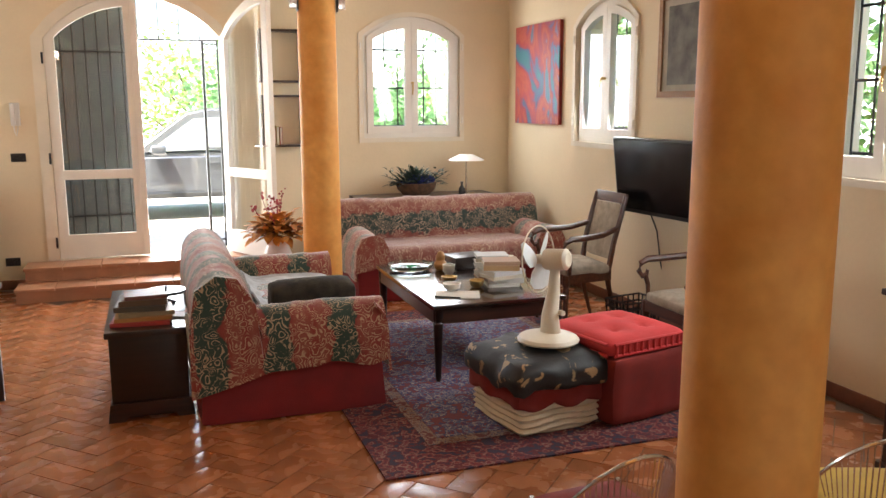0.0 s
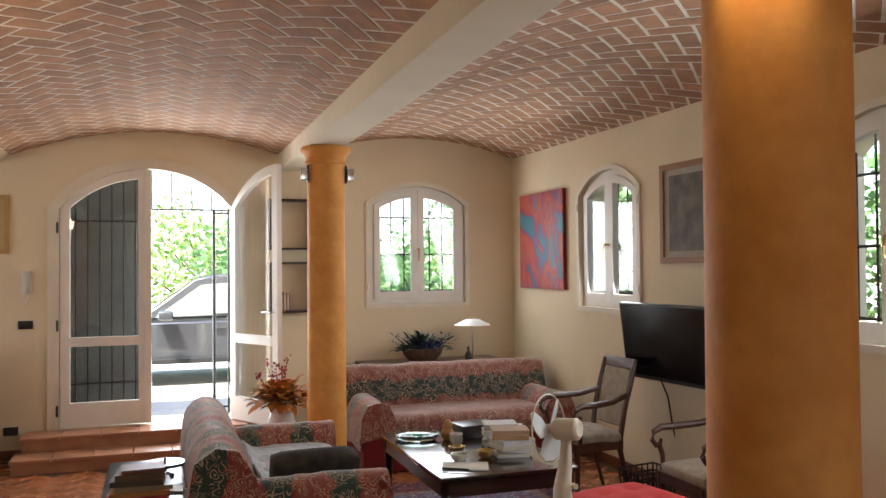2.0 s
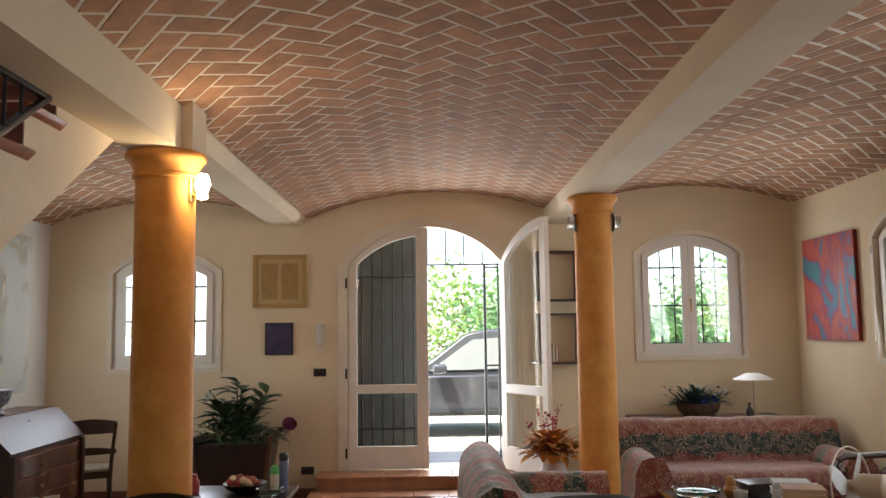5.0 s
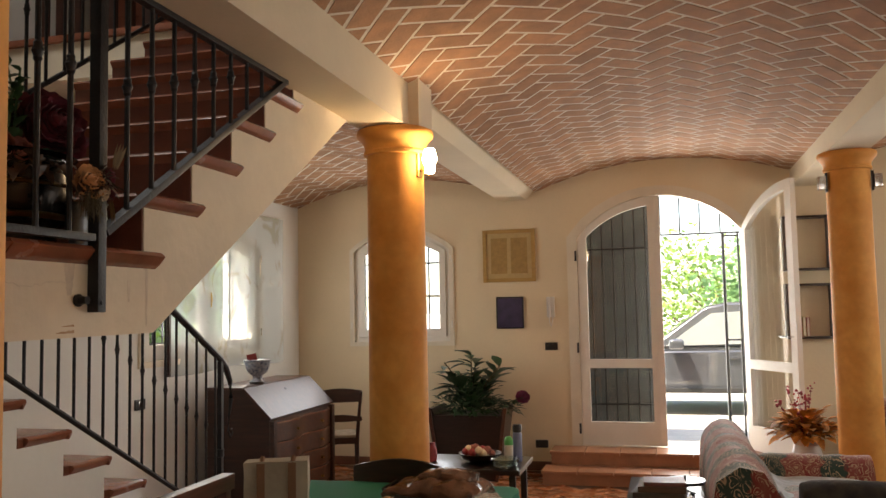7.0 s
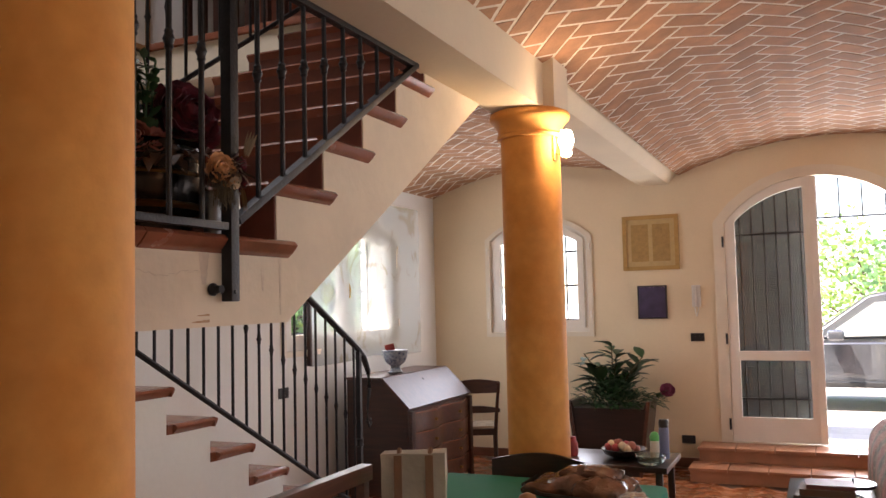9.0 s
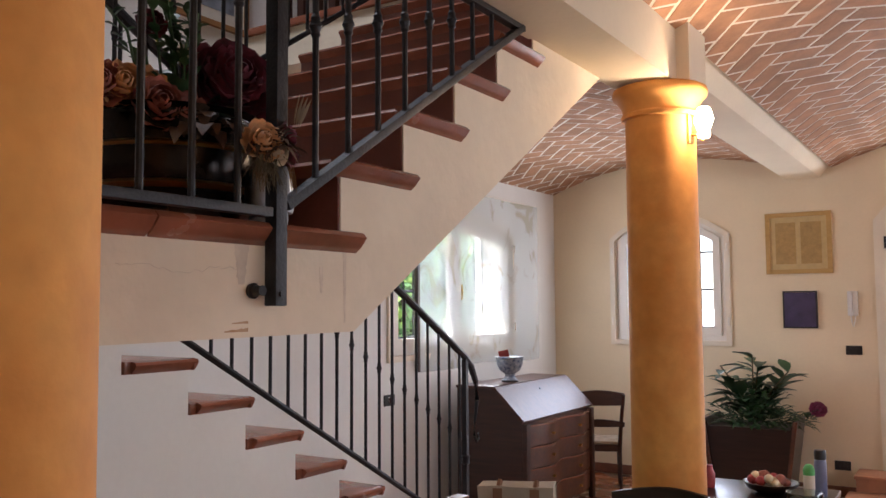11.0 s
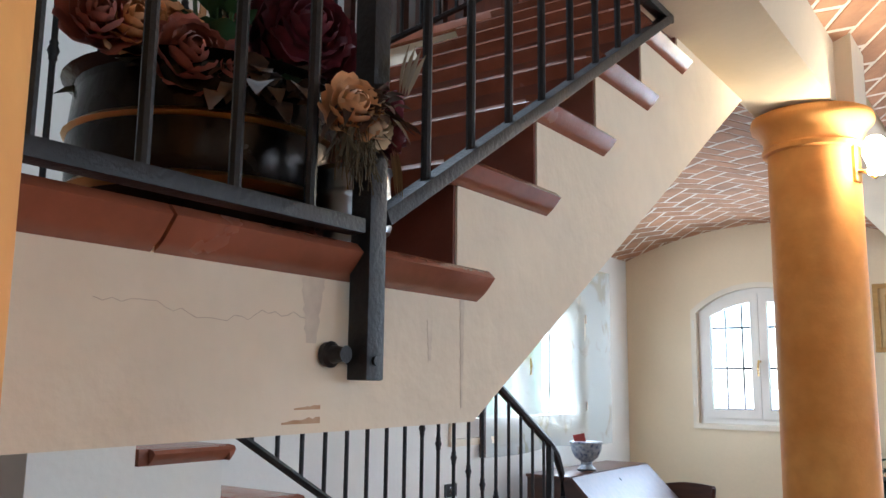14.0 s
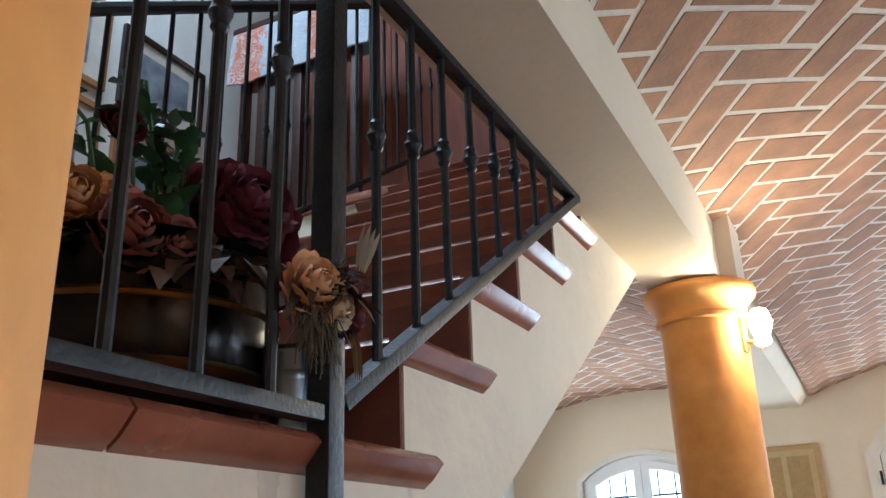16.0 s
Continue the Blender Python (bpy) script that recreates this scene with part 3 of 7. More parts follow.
# outer iron gate: closed dark half, open half
gate = thing("iron_gate", Matrix(), "dark iron outer gate with one half closed by a panel", "gate")
gy = WY + 0.30
bm = bmesh.new()
prism(bm, outline(d0 + 0.03, mid, dz, dcrown, 0.06), "y", gy + 0.03, gy + 0.05)
part("panel", bm, DARK_SHUTTER, gate, smooth=0)
part("closed_half", bars(bmesh.new(), "y", gy, d0 + 0.05, mid - 0.01, dz + 0.01, lambda a: dcrown(a) - 0.03, 0.105, (0.33, 0.62, 1.0, 2.18)), IRON, gate)
bm = bmesh.new()
bars(bm, "y", gy, mid + 0.03, d1 - 0.05, 2.30, lambda a: dcrown(a) - 0.02, 0.16, (2.30,))
part("fanlight_bars", bm, IRON, gate)
bm = bmesh.new()
for x in (0.46, 0.60):
    rod(bm, (x, gy + 0.02, dz), (x, gy + 0.02, 2.3), 0.016 if x < 0.5 else 0.010)
for z in (0.32, 1.25, 2.27):
    rod(bm, (0.46, gy + 0.02, z), (0.60, gy + 0.02, z), 0.01)
part("open_half", bm, IRON, gate)

# skirting
TERRA_SKIRT = material("terracotta_skirting", (0.20, 0.075, 0.04), 0.5, scale=8, var=0.15)
for nm, a in (("skirting_north", (LX, -1.24, WY - 0.012, WY)), ("skirting_north_east", (0.97, EX, WY - 0.012, WY)), ("skirting_east", (EX - 0.012, EX, BY, WY - 0.012)), ("skirting_west", (LX, LX + 0.012, 5.6, WY - 0.012))):
    part(nm, box(bmesh.new(), *a, 0.0, 0.09, 0.003), TERRA_SKIRT, label="dark terracotta skirting", category="skirting", kind="structure")

# ---- stair railings ----
RX = SX + 0.028


def collar(bm, x, y, z, r):
    lathe(bm, [(r * 0.9, -0.028), (r * 1.5, -0.02), (r * 1.3, -0.014), (r * 2.0, 0.0), (r * 1.3, 0.014), (r * 1.5, 0.02), (r * 0.9, 0.028)], 12, (x, y, z))


rail = thing("stair_railing", Matrix(), "black wrought-iron railing of the upper stair flight", "railing")
bm = bmesh.new()
box(bm, RX - 0.017, RX + 0.017, 2.385, 2.419, 1.60, LBZ - 0.002, 0.004)
newel = part("newel_post", bm, IRON, rail)
bm = bmesh.new()
lathe(bm, [(0.010, -0.004), (0.016, 0.0), (0.017, 0.008), (0.012, 0.012), (0.009, 0.030), (0.011, 0.033)], 16)
bmesh.ops.transform(bm, matrix=Matrix.Translation((SX + 0.002, 2.357, 1.632)) @ Matrix.Rotation(radians(90), 4, "Y"), verts=bm.verts[:])
rod(bm, (SX + 0.001, 2.40, 1.625), (RX + 0.021, 2.40, 1.625), 0.006, 0.006, 8)
part("wall_bolt", bm, IRON, newel)
part("bottom_rail", box(bmesh.new(), RX - 0.015, RX + 0.015, 1.62, 2.379, 1.787, 1.807, 0.003), IRON, rail)
bm = bmesh.new()
a, b = Vector((RX, 2.425, 1.815)), Vector((RX, 3.55, 2.522))
ang = math.atan2(b.z - a.z, b.y - a.y)
box(bm, -0.016, 0.016, 0, (b - a).length, -0.011, 0.011, 0.002, Matrix.Translation(a) @ Matrix.Rotation(ang, 4, "X"))
part("sloping_rail", bm, IRON, rail)
part("top_rail", box(bmesh.new(), RX - 0.015, RX + 0.015, 1.55, 3.56, LBZ - 0.02, LBZ - 0.001, 0.002), IRON, rail)
y, i = 1.70, 0
while y < 3.5:
    zb = 1.807 if y < 2.4 else 1.825 + (y - 2.425) * (b.z - a.z) / (b.y - a.y)
    if abs(y - 2.40) > 0.05 and LBZ - zb > 0.05:
        bm = bmesh.new()
        rod(bm, (RX, y, zb), (RX, y, LBZ - 0.02), 0.0076, seg=8)
        zc = 2.24 if y < 2.4 else (zb + LBZ) / 2 + 0.03
        if zc < LBZ - 0.08:
            collar(bm, RX, y, zc, 0.0078)
        part("baluster", bm, IRON, rail)
    y += 0.118
    i += 1

# inner railing of the upper flight
IX = -2.62
inner = thing("inner_stair_railing", Matrix(), "black wrought-iron inner railing climbing with the stairs", "railing")
s = RISE / G
tube_pts = [(IX, 2.30, ZL + 1.02), (IX, 2.45, ZL + 1.02), (IX, 4.95, ZL + 1.02 + 2.45 * s)]
part("handrail", tube(bmesh.new(), tube_pts, 0.021, 8), IRON, inner)
part("sloping_rail", tube(bmesh.new(), [(IX, 2.40, ZL + 0.10), (IX, 4.95, ZL + 0.10 + 2.55 * s)], 0.012, 6), IRON, inner)
for i in range(22):
    y = 2.42 + 0.115 * i
    zb = ZL + 0.10 + (y - 2.40) * s
    bm = bmesh.new()
    rod(bm, (IX, y, zb), (IX, y, zb + 0.90), 0.0075, seg=8)
    collar(bm, IX, y, zb + 0.36, 0.007)
    part("baluster", bm, IRON, inner)

# lower flight railing
QX = LFX + 0.035
low = thing("lower_stair_railing", Matrix(), "black wrought-iron railing of the lower stair flight", "railing")
sl = -(1.458 - 0.62) / (4.714 - 3.246)


def low_z(y):
    return 1.458 + (y - 3.246) * sl


part("sloping_rail", tube(bmesh.new(), [(QX, 2.72, low_z(2.72)), (QX, 5.2, low_z(5.2))], 0.014, 8), IRON, low)
hand = [(QX, 2.72, low_z(2.72) + 0.97), (QX, 4.59, 1.665), (QX, 5.20, 1.315), (QX, 5.27, 1.255), (QX, 5.32, 1.17), (QX, 5.335, 1.06), (QX, 5.31, 0.95), (QX, 5.30, 0.86), (QX, 5.325, 0.82), (QX, 5.35, 0.84), (QX, 5.345, 0.87)]
part("handrail", tube(bmesh.new(), hand, [0.02] * 4 + [0.017, 0.013, 0.009, 0.008, 0.008, 0.008, 0.006], 8), IRON, low)
bm = bmesh.new()
box(bm, QX - 0.014, QX + 0.014, 5.19, 5.218, 0.0, 1.30, 0.002)
lathe(bm, [(0.012, -0.03), (0.024, -0.02), (0.02, 0.0), (0.024, 0.02), (0.012, 0.03)], 12, (QX, 5.204, 0.74))
part("newel_post", bm, IRON, low)
for i in range(23):
    y = 2.80 + 0.1065 * i
    bm = bmesh.new()
    zt = 1.665 + (4.59 - y) * 0.575 - 0.01
    rod(bm, (QX, y, low_z(y)), (QX, y, zt), 0.0075, seg=8)
    collar(bm, QX, y, low_z(y) + 0.50, 0.0068)
    part("baluster", bm, IRON, low)


# ---- fabrics ----
def damask(name, base, mid_c, dark, pale, stripe=0.34, coords="Object", axis=1, phase=0.0, green=0.31):
    """A woven throw: floral scrolls in pale thread over broad red and green bands."""
    m = bpy.data.materials.new(name)
    m.use_nodes = True
    nt = m.node_tree
    b = nt.nodes["Principled BSDF"]
    b.inputs["Roughness"].default_value = 0.9
    b.inputs["Sheen Weight"].default_value = 0.5
    tc = nt.nodes.new("ShaderNodeTexCoord")
    sep = nt.nodes.new("ShaderNodeSeparateXYZ")
    nt.links.new(tc.outputs[coords], sep.inputs[0])
    # bands
    wob = nt.nodes.new("ShaderNodeTexNoise")
    wob.inputs["Scale"].default_value, wob.inputs["Detail"].default_value = 11, 2
    nt.links.new(tc.outputs[coords], wob.inputs["Vector"])
    ma = nt.nodes.new("ShaderNodeMath")
    ma.operation = "MULTIPLY_ADD"
    ma.inputs[1].default_value = 0.16
    nt.links.new(wob.outputs["Fac"], ma.inputs[0])
    nt.links.new(sep.outputs[axis], ma.inputs[2])
    sn = nt.nodes.new("ShaderNodeMath")
    sn.operation = "PINGPONG"
    sn.inputs[1].default_value = stripe / 2
    sh = nt.nodes.new("ShaderNodeMath")
    sh.inputs[1].default_value = phase
    nt.links.new(ma.outputs[0], sh.inputs[0])
    nt.links.new(sh.outputs[0], sn.inputs[0])
    band = nt.nodes.new("ShaderNodeValToRGB")
    band.color_ramp.interpolation = "LINEAR"
    e = band.color_ramp.elements
    e[0].position, e[0].color = 0.0, (*base, 1)
    e[1].position, e[1].color = 0.5 * stripe, (*dark, 1)
    x = e.new(0.14 * stripe)
    x.color = (*mid_c, 1)
    x = e.new((green - 0.04) * stripe)
    x.color = (*base, 1)
    x = e.new(green * stripe)
    x.color = (*dark, 1)
    nt.links.new(sn.outputs[0], band.inputs["Fac"])
    # scrolls
    dist = nt.nodes.new("ShaderNodeTexNoise")
    dist.inputs["Scale"].default_value, dist.inputs["Detail"].default_value = 7, 2
    nt.links.new(tc.outputs[coords], dist.inputs["Vector"])
    mix = nt.nodes.new("ShaderNodeVectorMath")
    mix.operation = "MULTIPLY_ADD"
    mix.inputs[1].default_value = (0.16, 0.16, 0.16)
    nt.links.new(dist.outputs["Color"], mix.inputs[0])
    nt.links.new(tc.outputs[coords], mix.inputs[2])
    vor = nt.nodes.new("ShaderNodeTexVoronoi")
    vor.feature, vor.inputs["Scale"].default_value = "F1", 19
    nt.links.new(mix.outputs[0], vor.inputs["Vector"])
    rings = nt.nodes.new("ShaderNodeMath")
    rings.operation = "PINGPONG"
    rings.inputs[1].default_value = 0.13
    nt.links.new(vor.outputs["Distance"], rings.inputs[0])
    cut = nt.nodes.new("ShaderNodeValToRGB")
    cut.color_ramp.elements[0].position, cut.color_ramp.elements[1].position = 0.075, 0.105
    cut.color_ramp.elements[0].color, cut.color_ramp.elements[1].color = (0, 0, 0, 1), (0.8, 0.8, 0.8, 1)
    nt.links.new(rings.outputs[0], cut.inputs["Fac"])
    big = nt.nodes.new("ShaderNodeTexNoise")
    big.inputs["Scale"].default_value = 16
    nt.links.new(tc.outputs[coords], big.inputs["Vector"])
    mask = nt.nodes.new("ShaderNodeMath")
    mask.operation = "MULTIPLY"
    r2 = nt.nodes.new("ShaderNodeValToRGB")
    r2.color_ramp.elements[0].position, r2.color_ramp.elements[1].position = 0.38, 0.48
    nt.links.new(big.outputs["Fac"], r2.inputs["Fac"])
    nt.links.new(cut.outputs["Color"], mask.inputs[0])
    nt.links.new(r2.outputs["Color"], mask.inputs[1])
    mx = nt.nodes.new("ShaderNodeMix")
    mx.data_type = "RGBA"
    mx.inputs["B"].default_value = (*pale, 1)
    nt.links.new(mask.outputs[0], mx.inputs["Factor"])
    nt.links.new(band.outputs["Color"], mx.inputs["A"])
    nt.links.new(mx.outputs["Result"], b.inputs["Base Color"])
    weave = nt.nodes.new("ShaderNodeTexNoise")
    weave.inputs["Scale"].default_value = 160
    nt.links.new(tc.outputs[coords], weave.inputs["Vector"])
    bp = nt.nodes.new("ShaderNodeBump")
    bp.inputs["Strength"].default_value, bp.inputs["Distance"].default_value = 0.35, 0.006
    nt.links.new(weave.outputs["Fac"], bp.inputs["Height"])
    nt.links.new(bp.outputs["Normal"], b.inputs["Normal"])
    return m


DAMASK_Y = damask("damask_throw", (0.24, 0.028, 0.022), (0.26, 0.07, 0.045), (0.018, 0.05, 0.035), (0.52, 0.40, 0.27), axis=1)
DAMASK_E = damask("damask_throw_sides", (0.24, 0.028, 0.022), (0.26, 0.07, 0.045), (0.018, 0.045, 0.032), (0.50, 0.36, 0.22), stripe=0.36, axis=0, phase=0.05)
DAMASK_X = damask("damask_throw_rows", (0.18, 0.04, 0.03), (0.21, 0.075, 0.05), (0.016, 0.036, 0.03), (0.44, 0.31, 0.22), stripe=0.50, axis=2, phase=0.07, green=0.34)
RED_CLOTH = material("dark_red_cloth", (0.24, 0.02, 0.022), 0.9, scale=5, var=0.12, fine=180, fine_var=0.1, bump=0.25)
RUST_CLOTH = material("rust_red_cloth", (0.24, 0.022, 0.016), 0.9, scale=6, var=0.14, fine=160, fine_var=0.08, bump=0.25)
SCARLET = material("scarlet_cushion_cloth", (0.60, 0.045, 0.045), 0.85, scale=7, var=0.1, fine=160, fine_var=0.08, bump=0.25)
CREAM_CLOTH = material("cream_cloth", (0.66, 0.56, 0.40), 0.9, scale=6, var=0.06, fine=120, bump=0.2)
BLACK_CLOTH = material("black_patterned_cloth", (0.016, 0.013, 0.012), 0.9, scale=14, var=0.3, fine=90, bump=0.3, second=(0.045, 0.036, 0.022))
GREY_CLOTH = material("pale_blue_cloth", (0.58, 0.62, 0.65), 0.9, scale=16, var=0.14, fine=120, bump=0.25)
SEAT_CLOTH = material("beige_upholstery", (0.40, 0.33, 0.25), 0.85, scale=18, var=0.16, fine=120, bump=0.2)
GREEN_CLOTH = material("green_tablecloth", (0.01, 0.20, 0.12), 0.85, scale=6, var=0.06, fine=160, bump=0.15)
PAPER = material("paper", (0.66, 0.62, 0.54), 0.8, scale=10, var=0.06, bump=0.05)


def soft(bm, amount, seed=0, scale=4.0):
    """Uneven, cloth-like surface."""
    for v in bm.verts:
        n = noise.noise_vector(v.co * scale + Vector((seed * 7.3, seed * 3.1, seed)))
        v.co += n * amount
    return bm


def pad(x0, x1, y0, y1, z0, z1, r=0.05, cuts=5, puff=0.0, wob=0.006, seed=1):
    """A cushion-like block: rounded edges, bulging top, slightly uneven."""
    bm = bmesh.new()
    bmesh.ops.create_cube(bm, size=1)
    bmesh.ops.subdivide_edges(bm, edges=bm.edges[:], cuts=cuts, use_grid_fill=True)
    sx, sy, sz = x1 - x0, y1 - y0, z1 - z0
    for v in bm.verts:
        p = Vector((v.co.x * sx, v.co.y * sy, v.co.z * sz))
        core = Vector((max(-sx / 2 + r, min(sx / 2 - r, p.x)), max(-sy / 2 + r, min(sy / 2 - r, p.y)), max(-sz / 2 + r, min(sz / 2 - r, p.z))))
        d = p - core
        if d.length > 1e-6:
            p = core + d.normalized() * min(r, d.length)
        k = (1 - (2 * v.co.x) ** 2) * (1 - (2 * v.co.y) ** 2)
        if v.co.z > 0:
            p.z += puff * k
        v.co = p + Vector(((x0 + x1) / 2, (y0 + y1) / 2, (z0 + z1) / 2))
    soft(bm, wob, seed)
    return bm


def drape(path, a0, a1, axis, n=28, sag=0.012, seed=1, thick=0.012, hem=0.03):
    """A throw lying over a run of (u, z) points, drawn along x or y, with an uneven hem."""
    bm = bmesh.new()
    fine = []
    for p, q in zip(path, path[1:]):
        k = max(2, int(math.hypot(q[0] - p[0], q[1] - p[1]) / 0.05))
        fine += [(p[0] + (q[0] - p[0]) * i / k, p[1] + (q[1] - p[1]) * i / k) for i in range(k)]
    fine.append(path[-1])
    for _ in range(2):
        fine = [fine[0]] + [((a[0] + 2 * b[0] + c[0]) / 4, (a[1] + 2 * b[1] + c[1]) / 4) for a, b, c in zip(fine, fine[1:], fine[2:])] + [fine[-1]]
    grid = []
    m = len(fine) - 1
    for i in range(n + 1):
        a = a0 + (a1 - a0) * i / n
        row = []
        for j, (u, z) in enumerate(fine):
            w = noise.noise(Vector((a * 3.5, u * 4 + z * 4, seed)))
            f = noise.noise(Vector((a * 14, 0.4 * z, seed + 5)))
            end = max(0, 1 - min(j, m - j) / 5)
            uu = u + sag * w
            zz = z + sag * 0.8 * w - end * hem * (0.5 + noise.noise(Vector((a * 5, seed, 2)))) + sag * 0.6 * f
            row.append(bm.verts.new((a, uu, zz) if axis == "x" else (uu, a, zz)))
        grid.append(row)
    for r0, r1 in zip(grid, grid[1:]):
        for j in range(m):
            bm.faces.new((r0[j], r0[j + 1], r1[j + 1], r1[j]))
    bmesh.ops.recalc_face_normals(bm, faces=bm.faces[:])
    bmesh.ops.solidify(bm, geom=bm.faces[:], thickness=thick)
    return bm


# ---- sofas ----
def sofa_near():
    """The two-seat sofa whose arm end is towards the entrance hall; its seat looks to +x."""
    s = thing("sofa", pose(0.12, 4.82, 0), "two-seat sofa in dark red with a floral damask throw", "sofa")
    L, W = 1.78, 0.98
    skirt = pad(0.0, W, 0.0, L, 0.0, 0.40, 0.03, 8, 0, 0.008, 3)
    for v in skirt.verts:
        k = 1 + 0.05 * (1 - v.co.z / 0.40)
        v.co.x, v.co.y = W / 2 + (v.co.x - W / 2) * k, L / 2 + (v.co.y - L / 2) * k
        v.co.z = max(v.co.z, 0.0)
    part("skirted_base", skirt, RED_CLOTH, s, "dark red cloth skirt")
    part("seat_cushion", pad(0.28, W - 0.02, 0.22, L - 0.22, 0.34, 0.47, 0.05, 6, 0.03, 0.006, 4), DAMASK_Y, s)
    part("seat_cover", drape([(0.36, 0.56), (0.42, 0.49), (0.98, 0.485), (1.0, 0.44)], 0.25, L - 0.25, "y", 20, 0.01, 8), GREY_CLOTH, s, "pale blue printed cloth")
    part("backrest", drape([(-0.045, 0.20), (-0.035, 0.60), (0.0, 0.76), (0.09, 0.82), (0.20, 0.80), (0.28, 0.68), (0.34, 0.48)], -0.03, L + 0.02, "y", 30, 0.022, 1), DAMASK_Y, s)
    part("backrest_core", pad(0.03, 0.25, 0.02, L - 0.02, 0.3, 0.745, 0.08, 6, 0, 0.006, 6), RED_CLOTH, s)
    for nm, y0, sd in (("armrest", 0.0, 1), ("armrest", L - 0.24, 2)):
        part(nm, pad(0.12, W - 0.04, y0 + 0.03, y0 + 0.21, 0.3, 0.56, 0.09, 6, 0, 0.004, sd), RED_CLOTH, s)
        part("arm_throw", drape([(y0 - 0.035, 0.30), (y0 - 0.02, 0.50), (y0 + 0.03, 0.595), (y0 + 0.12, 0.618), (y0 + 0.21, 0.595), (y0 + 0.25, 0.5), (y0 + 0.255, 0.44)], 0.22, W + 0.03, "x", 26, 0.016, sd + 3, hem=0.05), DAMASK_E, s)
    bm = drape([(W - 0.02, 0.60), (W + 0.03, 0.55), (W + 0.05, 0.40), (W + 0.06, 0.22)], -0.01, 0.15, "y", 8, 0.02, 12)
    part("throw_corner", bm, DAMASK_Y, s)
    part("throw_fold", drape([(-0.045, 0.62), (-0.05, 0.4), (-0.03, 0.22)], -0.06, 0.26, "y", 10, 0.025, 14), DAMASK_Y, s)
    bm = bmesh.new()
    prism(bm, [(-0.055, 0.17), (-0.05, 0.55), (-0.015, 0.74), (0.09, 0.815), (0.20, 0.79), (0.29, 0.64), (0.33, 0.26)], "y", -0.05, 0.02)
    bmesh.ops.subdivide_edges(bm, edges=bm.edges[:], cuts=2)
    part("back_end_throw", soft(bm, 0.012, 4), DAMASK_E, s)
    return s


def sofa_far():
    """The three-seat sofa along the north wall, looking to -y."""
    s = thing("sofa", pose(1.52, 7.20, 0), "three-seat sofa in dark red with a floral damask throw", "sofa")
    L, W = 1.92, 0.92
    part("skirted_base", pad(0.0, L, 0.0, W, 0.0, 0.36, 0.03, 8, 0, 0.008, 3), RED_CLOTH, s, "dark red cloth skirt")
    part("seat_throw", drape([(-0.02, 0.28), (0.0, 0.43), (0.08, 0.47), (0.58, 0.455), (0.64, 0.50)], 0.20, L - 0.20, "x", 26, 0.014, 21), DAMASK_X, s)
    part("backrest_core", pad(0.04, L - 0.04, 0.66, 0.87, 0.3, 0.75, 0.08, 7, 0.02, 0.008, 22), RED_CLOTH, s)
    part("backrest", drape([(0.585, 0.44), (0.60, 0.66), (0.66, 0.80), (0.76, 0.835), (0.88, 0.80), (0.92, 0.62), (0.93, 0.45)], -0.02, L + 0.02, "x", 34, 0.02, 23), DAMASK_X, s)
    for x0 in (0.0, L - 0.26):
        bm = bmesh.new()
        prism(bm, [(x0 - 0.03, 0.27), (x0 - 0.015, 0.46), (x0 + 0.04, 0.57), (x0 + 0.13, 0.592), (x0 + 0.22, 0.57), (x0 + 0.265, 0.48), (x0 + 0.26, 0.36), (x0 + 0.12, 0.30)], "y", -0.035, 0.015)
        bmesh.ops.subdivide_edges(bm, edges=bm.edges[:], cuts=2)
        part("arm_front_throw", soft(bm, 0.010, 7), DAMASK_Y, s)
    for x0, sd in ((0.0, 24), (L - 0.26, 25)):
        part("armrest", pad(x0 + 0.03, x0 + 0.23, 0.02, 0.72, 0.28, 0.54, 0.09, 6, 0, 0.004, sd), RED_CLOTH, s)
        part("arm_throw", drape([(x0 - 0.03, 0.22), (x0 - 0.015, 0.46), (x0 + 0.04, 0.575), (x0 + 0.13, 0.60), (x0 + 0.22, 0.575), (x0 + 0.27, 0.48), (x0 + 0.275, 0.42)], -0.03, 0.74, "y", 22, 0.014, sd), DAMASK_Y, s)
    return s


sofa_near()
sofa_far()
p = pad(-0.25, 0.25, -0.09, 0.09, 0.0, 0.16, 0.035, 7, 0.02, 0.008, 31)
c = part("cushion", p, BLACK_CLOTH, None, "black patterned cushion lying on the sofa", category="cushion")
c.matrix_world = pose(0.78, 5.21, 0.505, 10, 0, 4)

